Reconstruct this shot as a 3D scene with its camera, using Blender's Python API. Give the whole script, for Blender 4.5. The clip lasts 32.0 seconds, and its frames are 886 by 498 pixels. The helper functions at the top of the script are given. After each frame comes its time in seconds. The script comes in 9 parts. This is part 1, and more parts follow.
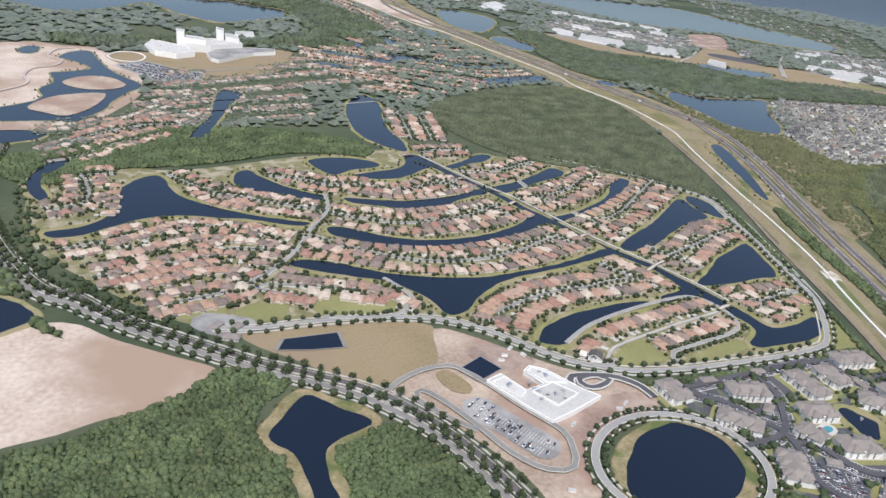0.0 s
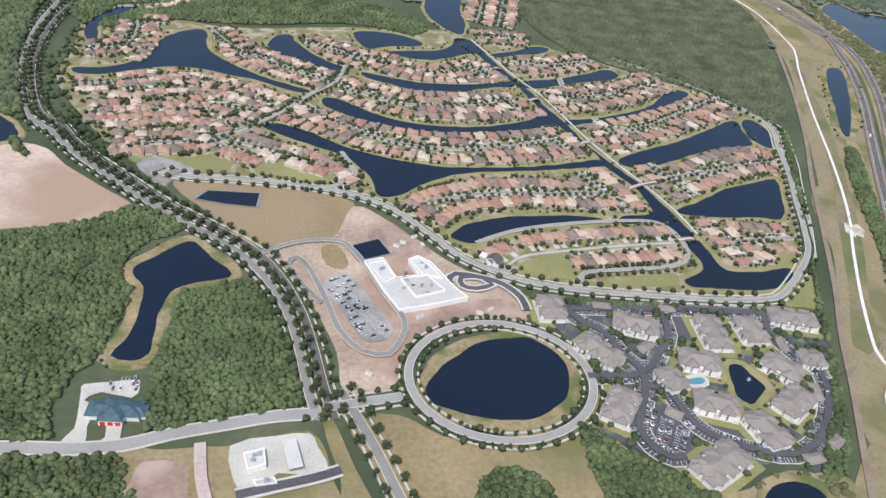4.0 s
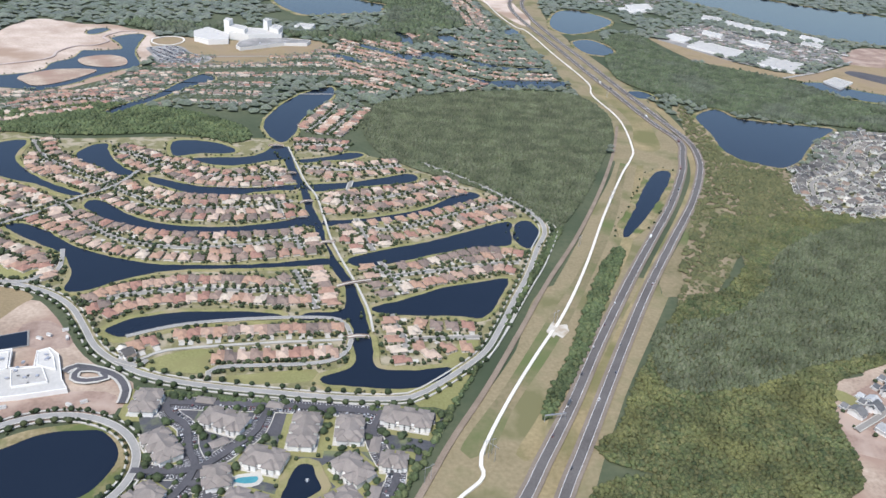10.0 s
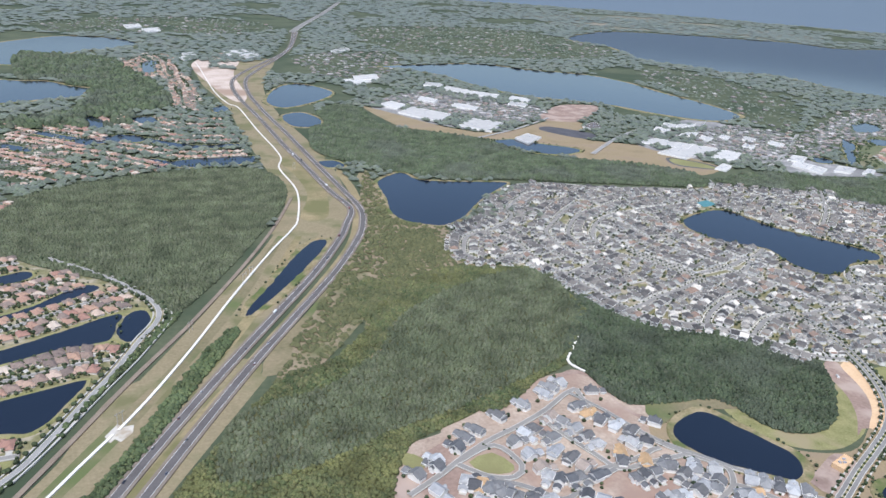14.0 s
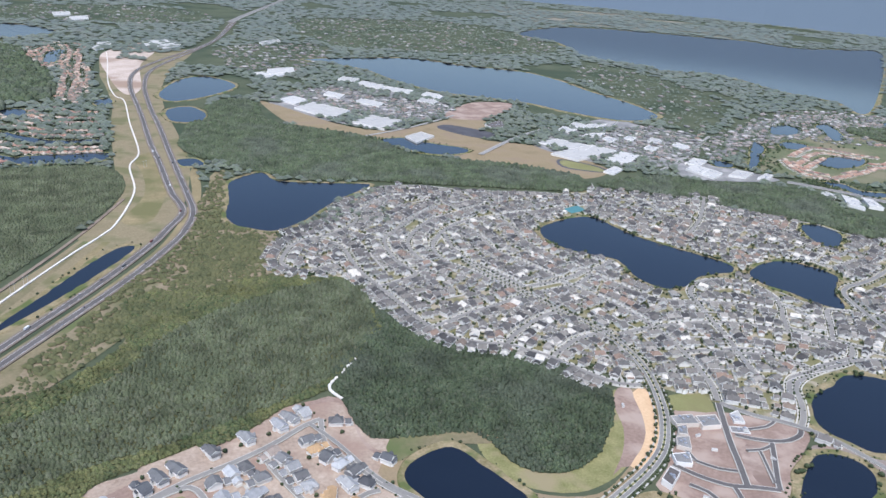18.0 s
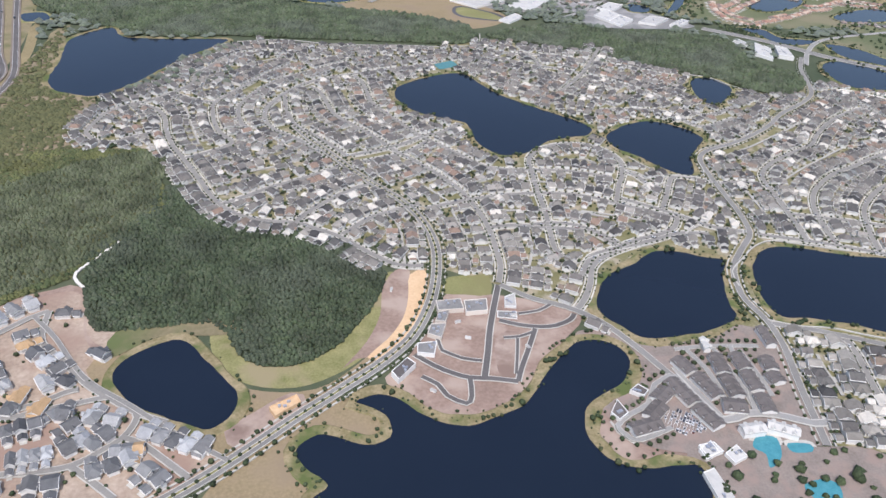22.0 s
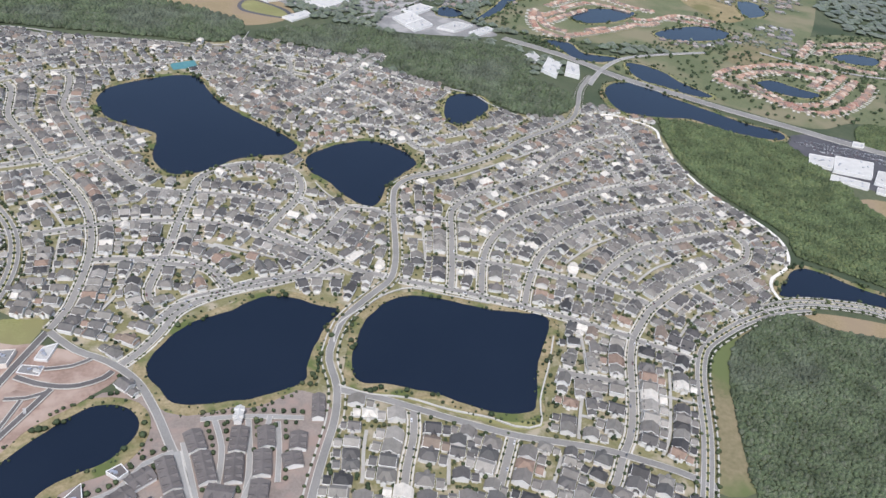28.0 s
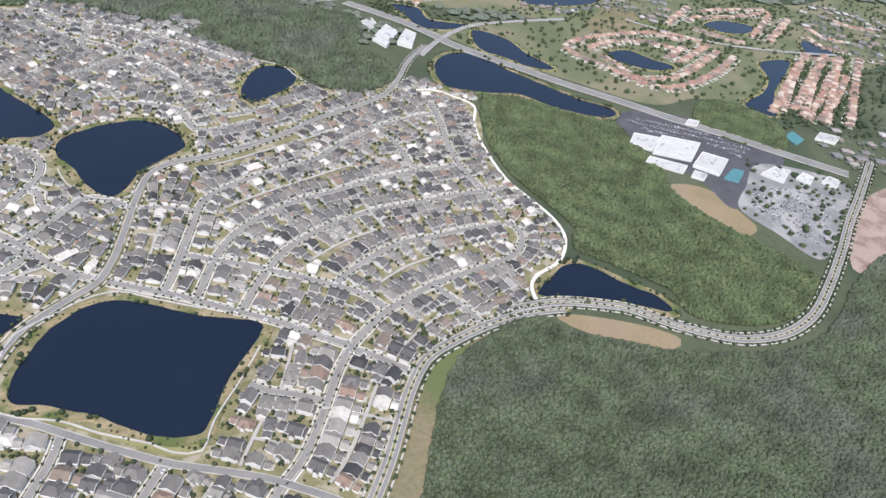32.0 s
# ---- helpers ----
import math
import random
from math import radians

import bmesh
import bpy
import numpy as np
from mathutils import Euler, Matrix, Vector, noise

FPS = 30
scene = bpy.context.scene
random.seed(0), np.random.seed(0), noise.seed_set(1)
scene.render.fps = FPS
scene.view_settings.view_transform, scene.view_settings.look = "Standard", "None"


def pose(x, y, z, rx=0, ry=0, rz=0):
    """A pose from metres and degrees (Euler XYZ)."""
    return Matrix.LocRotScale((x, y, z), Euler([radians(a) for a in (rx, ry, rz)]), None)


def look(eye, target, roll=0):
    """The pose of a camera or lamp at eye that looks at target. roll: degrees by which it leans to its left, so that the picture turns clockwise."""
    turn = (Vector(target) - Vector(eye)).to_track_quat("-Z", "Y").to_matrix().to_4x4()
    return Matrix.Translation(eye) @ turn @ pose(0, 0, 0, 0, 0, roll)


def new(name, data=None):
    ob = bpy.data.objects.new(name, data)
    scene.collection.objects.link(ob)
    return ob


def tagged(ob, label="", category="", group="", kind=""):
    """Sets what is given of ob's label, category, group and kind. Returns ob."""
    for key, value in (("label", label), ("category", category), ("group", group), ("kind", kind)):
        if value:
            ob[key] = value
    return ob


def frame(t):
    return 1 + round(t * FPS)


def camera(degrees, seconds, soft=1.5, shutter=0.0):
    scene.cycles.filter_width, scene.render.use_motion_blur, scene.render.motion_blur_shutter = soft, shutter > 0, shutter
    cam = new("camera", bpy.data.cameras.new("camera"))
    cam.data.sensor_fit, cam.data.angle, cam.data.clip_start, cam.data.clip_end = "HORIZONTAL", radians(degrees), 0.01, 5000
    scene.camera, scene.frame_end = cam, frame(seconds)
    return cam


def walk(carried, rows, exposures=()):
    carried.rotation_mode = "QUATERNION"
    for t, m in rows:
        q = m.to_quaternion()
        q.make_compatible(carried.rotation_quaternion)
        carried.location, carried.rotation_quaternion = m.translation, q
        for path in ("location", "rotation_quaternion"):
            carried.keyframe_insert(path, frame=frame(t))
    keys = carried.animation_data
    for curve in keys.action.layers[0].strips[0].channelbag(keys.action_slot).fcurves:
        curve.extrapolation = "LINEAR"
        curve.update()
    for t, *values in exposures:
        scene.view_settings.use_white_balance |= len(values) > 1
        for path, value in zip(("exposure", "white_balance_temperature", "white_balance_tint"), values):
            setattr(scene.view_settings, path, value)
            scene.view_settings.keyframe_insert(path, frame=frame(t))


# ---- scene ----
cam = camera(60.65, 32.0)
walk(cam, [
    (0.0, look((-559.06, 63.20, 202.66), (-432.33, 303.16, 74.76), 6.66)),
    (0.5, look((-541.98, 56.21, 204.55), (-419.53, 291.89, 65.05), 6.90)),
    (1.0, look((-524.86, 49.79, 206.33), (-403.73, 277.14, 52.58), 7.73)),
    (1.5, look((-507.68, 43.92, 208.01), (-386.78, 261.52, 40.58), 8.67)),
    (2.0, look((-490.47, 38.56, 209.59), (-371.18, 248.79, 31.90), 9.67)),
    (2.5, look((-473.22, 33.69, 211.08), (-356.95, 242.39, 29.63), 10.35)),
    (3.0, look((-455.92, 29.27, 212.48), (-357.00, 250.27, 35.37), 10.45)),
    (3.5, look((-438.60, 25.28, 213.80), (-367.33, 260.13, 41.28), 9.14)),
    (5.5, look((-369.01, 13.08, 218.38), (-349.92, 256.80, 44.50), 5.93)),
    (6.0, look((-351.56, 10.85, 219.38), (-335.97, 254.02, 44.39), 6.37)),
    (6.5, look((-334.08, 8.89, 220.33), (-321.70, 251.59, 44.41), 6.54)),
    (7.0, look((-316.59, 7.20, 221.23), (-307.00, 250.02, 45.31), 6.52)),
    (7.5, look((-299.08, 5.74, 222.09), (-292.25, 250.16, 48.27), 6.24)),
    (8.0, look((-281.56, 4.50, 222.91), (-276.05, 252.17, 53.71), 5.95)),
    (8.5, look((-264.02, 3.45, 223.71), (-258.58, 255.42, 60.97), 5.74)),
    (9.0, look((-246.48, 2.58, 224.48), (-239.82, 259.58, 69.86), 5.42)),
    (9.5, look((-228.92, 1.87, 225.23), (-217.85, 263.71, 79.21), 5.08)),
    (10.0, look((-211.35, 1.30, 225.96), (-191.08, 267.31, 88.75), 4.58)),
    (10.5, look((-193.78, 0.85, 226.68), (-158.86, 269.32, 97.43), 4.27)),
    (11.0, look((-176.19, 0.51, 227.40), (-124.72, 269.71, 105.40), 4.03)),
    (11.5, look((-158.60, 0.27, 228.11), (-92.99, 268.95, 111.89), 3.89)),
    (12.0, look((-141.01, 0.10, 228.82), (-66.11, 268.18, 116.92), 3.74)),
    (12.5, look((-123.40, -0.01, 229.53), (-43.52, 267.66, 120.12), 3.52)),
    (13.0, look((-105.79, -0.07, 230.25), (-22.79, 266.88, 121.41), 3.51)),
    (13.5, look((-88.18, -0.09, 230.99), (-3.20, 266.24, 122.14), 3.45)),
    (14.0, look((-70.56, -0.08, 231.74), (17.37, 265.64, 123.77), 3.87)),
    (14.5, look((-52.93, -0.06, 232.52), (37.87, 265.88, 127.48), 4.39)),
    (16.5, look((17.66, -0.01, 235.89), (111.29, 264.91, 130.78), 4.79)),
    (17.0, look((35.33, -0.05, 236.83), (129.73, 263.39, 128.73), 4.91)),
    (17.5, look((53.01, -0.13, 237.80), (147.37, 262.71, 128.21), 5.06)),
    (18.0, look((70.70, -0.24, 238.82), (163.36, 263.02, 128.78), 4.90)),
    (18.5, look((88.41, -0.40, 239.89), (178.25, 263.52, 129.09), 4.58)),
    (19.0, look((106.13, -0.61, 241.01), (193.46, 263.28, 128.16), 4.01)),
    (19.5, look((123.87, -0.88, 242.18), (210.44, 261.22, 124.67), 3.65)),
    (20.0, look((141.63, -1.20, 243.41), (228.31, 257.12, 117.88), 3.47)),
    (20.5, look((159.41, -1.57, 244.70), (246.58, 250.90, 108.11), 3.64)),
    (21.0, look((177.21, -2.01, 246.06), (264.47, 243.60, 97.54), 4.01)),
    (21.5, look((195.03, -2.50, 247.48), (281.82, 237.10, 89.19), 4.34)),
    (22.0, look((212.89, -3.06, 248.98), (299.04, 233.00, 85.10), 4.51)),
    (22.5, look((230.77, -3.67, 250.54), (317.08, 231.72, 85.79), 4.50)),
    (23.0, look((248.69, -4.34, 252.18), (335.39, 232.61, 89.88), 4.36)),
    (23.5, look((266.64, -5.06, 253.89), (353.29, 234.93, 96.11), 4.10)),
    (24.0, look((284.63, -5.83, 255.68), (370.18, 237.01, 101.70), 4.05)),
    (24.5, look((302.67, -6.65, 257.56), (387.76, 238.04, 106.29), 4.43)),
    (25.0, look((320.74, -7.51, 259.52), (406.88, 237.20, 108.86), 5.12)),
    (25.5, look((338.87, -8.41, 261.56), (426.90, 234.50, 109.10), 6.04)),
    (27.5, look((411.93, -12.22, 270.64), (508.13, 218.53, 104.82), 8.50)),
    (28.0, look((430.35, -13.19, 273.14), (527.56, 215.22, 104.68), 8.88)),
    (28.5, look((448.85, -14.15, 275.75), (546.26, 212.43, 104.94), 9.11)),
    (29.0, look((467.42, -15.08, 278.45), (564.54, 209.94, 105.43), 9.18)),
    (29.5, look((486.07, -15.97, 281.25), (582.85, 207.83, 106.48), 9.06)),
    (30.0, look((504.81, -16.82, 284.15), (601.75, 205.68, 107.80), 8.99)),
    (30.5, look((523.63, -17.61, 287.16), (621.12, 203.13, 108.91), 9.08)),
    (31.0, look((542.56, -18.32, 290.27), (642.05, 200.22, 110.44), 9.54)),
    (31.5, look((561.58, -18.95, 293.49), (663.33, 197.20, 112.02), 10.00)),
    (32.0, look((580.71, -19.47, 296.81), (684.50, 194.79, 114.28), 10.62)),
], exposures=[(0, 0.22, 6150, 12), (6, 0.24, 6100, 12), (11, 0.31, 5950, 11), (14, 0.32, 5800, 12), (18, 0.26, 5700, 13), (22, 0.23, 6050, 15), (25, 0.20, 6050, 14), (28, 0.21, 6050, 13), (32, 0.38, 6050, 14)])

# ---------------------------------------------------------------- world and sun
SUN_EL, SUN_AZ = 60.0, 205.0          # degrees; azimuth clockwise from +y
world = bpy.data.worlds.new("sky")
scene.world = world
world.use_nodes = True
wn = world.node_tree
sky = wn.nodes.new("ShaderNodeTexSky")
sky.sky_type = "NISHITA"
sky.sun_disc = False
sky.sun_elevation = radians(SUN_EL)
sky.sun_rotation = radians(SUN_AZ)
sky.air_density, sky.dust_density, sky.ozone_density = 1.2, 2.5, 1.0
wn.links.new(sky.outputs[0], wn.nodes["Background"].inputs[0])
wn.nodes["Background"].inputs[1].default_value = 0.15
sun = new("sun", bpy.data.lights.new("sun", "SUN"))
sun.data.energy, sun.data.angle, sun.data.color = 3.0, radians(0.6), (1.0, 0.97, 0.93)
_d = Vector((math.sin(radians(SUN_AZ)) * math.cos(radians(SUN_EL)), math.cos(radians(SUN_AZ)) * math.cos(radians(SUN_EL)), math.sin(radians(SUN_EL))))
sun.rotation_euler = _d.to_track_quat("Z", "Y").to_euler()
sun.location = (0, 0, 900)


# ---------------------------------------------------------------- materials
def surface(name, dark, light, scale=0.1, fine=1.5, rough=0.9, bump=0.0, spread=0.0, island=False, third=None, third_scale=0.02, metal=0.0, spec=0.2, palette=None):
    """Two-scale mottled surface between two colours; spread varies it from piece to piece, third adds broad patches."""
    m = bpy.data.materials.new(name)
    m.use_nodes = True
    n, l = m.node_tree.nodes, m.node_tree.links
    b = n["Principled BSDF"]
    geo = n.new("ShaderNodeNewGeometry")
    big, small = n.new("ShaderNodeTexNoise"), n.new("ShaderNodeTexNoise")
    for tex, s in ((big, scale), (small, fine)):
        tex.inputs["Scale"].default_value = s
        tex.inputs["Detail"].default_value = 5
        l.new(geo.outputs["Position"], tex.inputs["Vector"])
    mix = n.new("ShaderNodeMath")
    mix.operation = "MULTIPLY_ADD"
    mix.inputs[1].default_value, mix.inputs[2].default_value = 0.55, 0.0
    l.new(big.outputs[0], mix.inputs[0])
    add = n.new("ShaderNodeMath")
    add.operation = "MULTIPLY_ADD"
    add.inputs[1].default_value = 0.45
    l.new(small.outputs[0], add.inputs[0])
    l.new(mix.outputs[0], add.inputs[2])
    ramp = n.new("ShaderNodeMapRange")
    ramp.inputs[1].default_value, ramp.inputs[2].default_value = 0.34, 0.66
    l.new(add.outputs[0], ramp.inputs[0])
    val = ramp.outputs[0]
    if spread:
        if island:
            rnd = geo.outputs["Random Per Island"]
        else:
            info = n.new("ShaderNodeObjectInfo")
            rnd = info.outputs["Random"]
        vary = n.new("ShaderNodeMix")
        vary.inputs[0].default_value = spread
        l.new(val, vary.inputs[2])
        l.new(rnd, vary.inputs[3])
        val = vary.outputs[0]
    col = n.new("ShaderNodeMix")
    col.data_type = "RGBA"
    col.inputs[6].default_value, col.inputs[7].default_value = (*dark, 1), (*light, 1)
    l.new(val, col.inputs[0])
    out = col.outputs[2]
    if palette:
        cr = n.new("ShaderNodeValToRGB")
        cr.color_ramp.interpolation = "CONSTANT"
        while len(cr.color_ramp.elements) < len(palette):
            cr.color_ramp.elements.new(0.5)
        for k, c in enumerate(palette):
            cr.color_ramp.elements[k].position, cr.color_ramp.elements[k].color = k / len(palette), (*c, 1)
        l.new(rnd, cr.inputs[0])
        shade = n.new("ShaderNodeMix")
        shade.data_type, shade.blend_type = "RGBA", "MULTIPLY"
        shade.inputs[0].default_value = 1.0
        tone = n.new("ShaderNodeMapRange")
        tone.inputs[3].default_value, tone.inputs[4].default_value = 0.78, 1.18
        l.new(ramp.outputs[0], tone.inputs[0])
        l.new(cr.outputs[0], shade.inputs[6])
        l.new(tone.outputs[0], shade.inputs[7])
        out = shade.outputs[2]
    if third:
        patch = n.new("ShaderNodeTexNoise")
        patch.inputs["Scale"].default_value = third_scale
        patch.inputs["Detail"].default_value = 4
        l.new(geo.outputs["Position"], patch.inputs["Vector"])
        pr = n.new("ShaderNodeMapRange")
        pr.inputs[1].default_value, pr.inputs[2].default_value = 0.48, 0.62
        l.new(patch.outputs[0], pr.inputs[0])
        c2 = n.new("ShaderNodeMix")
        c2.data_type = "RGBA"
        c2.inputs[7].default_value = (*third, 1)
        l.new(out, c2.inputs[6])
        l.new(pr.outputs[0], c2.inputs[0])
        out = c2.outputs[2]
    l.new(out, b.inputs["Base Color"])
    b.inputs["Roughness"].default_value = rough
    b.inputs["Metallic"].default_value = metal
    b.inputs["Specular IOR Level"].default_value = spec
    if bump:
        bp = n.new("ShaderNodeBump")
        bp.inputs["Strength"].default_value, bp.inputs["Distance"].default_value = 0.6, bump
        l.new(small.outputs[0], bp.inputs["Height"])
        l.new(bp.outputs[0], b.inputs["Normal"])
    return m


def canopy_surface(name, palette, patch, patch_scale=0.02, patch_share=(0.5, 0.62), grain=1.3, sheen=0.0):
    """Foliage: each crown takes a tone of the palette, stands drift towards a second tone, leaf grain and relief on
    top; sheen imitates haze on far crowns.
    """
    m = bpy.data.materials.new(name)
    m.use_nodes = True
    n, l = m.node_tree.nodes, m.node_tree.links
    b = n["Principled BSDF"]
    geo = n.new("ShaderNodeNewGeometry")

    def cloud(scale, detail, lo, hi, a, z):
        t, r = n.new("ShaderNodeTexNoise"), n.new("ShaderNodeMapRange")
        t.inputs["Scale"].default_value, t.inputs["Detail"].default_value = scale, detail
        l.new(geo.outputs["Position"], t.inputs["Vector"])
        r.inputs[1].default_value, r.inputs[2].default_value, r.inputs[3].default_value, r.inputs[4].default_value = lo, hi, a, z
        l.new(t.outputs[0], r.inputs[0])
        return t, r.outputs[0]

    cr = n.new("ShaderNodeValToRGB")
    while len(cr.color_ramp.elements) < len(palette):
        cr.color_ramp.elements.new(0.5)
    for k, c in enumerate(palette):
        cr.color_ramp.elements[k].position, cr.color_ramp.elements[k].color = k / max(len(palette) - 1, 1), (*c, 1)
    l.new(geo.outputs["Random Per Island"], cr.inputs[0])
    drift = n.new("ShaderNodeMix")
    drift.data_type = "RGBA"
    drift.inputs[7].default_value = (*patch, 1)
    l.new(cr.outputs[0], drift.inputs[6])
    l.new(cloud(patch_scale, 5, *patch_share, 0.0, 0.75)[1], drift.inputs[0])
    tone = n.new("ShaderNodeMath")
    tone.operation = "MULTIPLY"
    l.new(cloud(0.06, 4, 0.32, 0.68, 0.68, 1.32)[1], tone.inputs[0])
    leaf, grainy = cloud(grain, 4, 0.3, 0.7, 0.62, 1.38)
    l.new(grainy, tone.inputs[1])
    mul = n.new("ShaderNodeMix")
    mul.data_type, mul.blend_type = "RGBA", "MULTIPLY"
    mul.inputs[0].default_value = 1.0
    l.new(drift.outputs[2], mul.inputs[6])
    l.new(tone.outputs[0], mul.inputs[7])
    l.new(mul.outputs[2], b.inputs["Base Color"])
    bp = n.new("ShaderNodeBump")
    bp.inputs["Strength"].default_value, bp.inputs["Distance"].default_value = 0.7, 0.45
    l.new(leaf.outputs[0], bp.inputs["Height"])
    l.new(bp.outputs[0], b.inputs["Normal"])
    b.inputs["Roughness"].default_value = 0.75
    b.inputs["Specular IOR Level"].default_value = 0.2
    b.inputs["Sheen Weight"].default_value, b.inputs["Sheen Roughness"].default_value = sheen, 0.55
    return m


CLAY = ((0.361, 0.251, 0.186), (0.318, 0.200, 0.144), (0.172, 0.134, 0.111), (0.448, 0.342, 0.264), (0.289, 0.166, 0.124), (0.217, 0.166, 0.135), (0.463, 0.388, 0.306), (0.347, 0.225, 0.156), (0.245, 0.180, 0.141))
OAKS = ((0.056, 0.074, 0.032), (0.066, 0.088, 0.038), (0.082, 0.104, 0.044), (0.074, 0.098, 0.046), (0.102, 0.118, 0.052), (0.090, 0.112, 0.046))
CYPRESSES = ((0.065, 0.076, 0.040), (0.078, 0.091, 0.049), (0.092, 0.103, 0.061), (0.086, 0.100, 0.052), (0.110, 0.117, 0.073), (0.073, 0.087, 0.043))
MIXTURE = ((0.056, 0.072, 0.040), (0.068, 0.086, 0.046), (0.080, 0.098, 0.055), (0.072, 0.094, 0.046), (0.094, 0.104, 0.068), (0.062, 0.082, 0.041))
DENSE = ((0.042, 0.056, 0.031), (0.052, 0.068, 0.037), (0.062, 0.079, 0.043), (0.057, 0.075, 0.037), (0.076, 0.086, 0.054), (0.047, 0.064, 0.032))
FRINGES = ((0.052, 0.070, 0.030), (0.070, 0.086, 0.034), (0.098, 0.106, 0.042), (0.064, 0.080, 0.036), (0.118, 0.116, 0.050), (0.076, 0.088, 0.038))
SLATE = ((0.155, 0.142, 0.123), (0.065, 0.061, 0.057), (0.186, 0.171, 0.146), (0.099, 0.092, 0.085), (0.211, 0.195, 0.167), (0.081, 0.076, 0.072), (0.177, 0.163, 0.139), (0.197, 0.154, 0.118), (0.127, 0.118, 0.107), (0.164, 0.150, 0.130), (0.225, 0.206, 0.175), (0.056, 0.054, 0.052), (0.117, 0.111, 0.101), (0.149, 0.136, 0.122), (0.287, 0.264, 0.227), (0.140, 0.130, 0.114), (0.191, 0.175, 0.151), (0.105, 0.097, 0.088), (0.551, 0.506, 0.429), (0.239, 0.169, 0.125), (0.091, 0.087, 0.081), (0.172, 0.156, 0.136), (0.132, 0.124, 0.112))
FRESH = ((0.10, 0.102, 0.105), (0.30, 0.30, 0.295), (0.14, 0.14, 0.138), (0.078, 0.078, 0.08), (0.24, 0.238, 0.23), (0.21, 0.208, 0.2), (0.30, 0.245, 0.20), (0.17, 0.17, 0.166), (0.12, 0.117, 0.113), (0.16, 0.158, 0.152), (0.40, 0.40, 0.39), (0.11, 0.11, 0.11), (0.19, 0.186, 0.178), (0.42, 0.28, 0.15), (0.135, 0.133, 0.13), (0.33, 0.325, 0.31))
PALE = ((0.305, 0.268, 0.238), (0.256, 0.201, 0.171), (0.415, 0.390, 0.360), (0.183, 0.173, 0.165), (0.281, 0.238, 0.210), (0.220, 0.207, 0.195), (0.146, 0.142, 0.134))
PAINTS = ((0.62, 0.62, 0.61), (0.04, 0.04, 0.045), (0.34, 0.35, 0.36), (0.10, 0.10, 0.11), (0.70, 0.70, 0.69), (0.20, 0.21, 0.23), (0.06, 0.065, 0.07), (0.15, 0.05, 0.045), (0.06, 0.07, 0.10), (0.45, 0.44, 0.42))
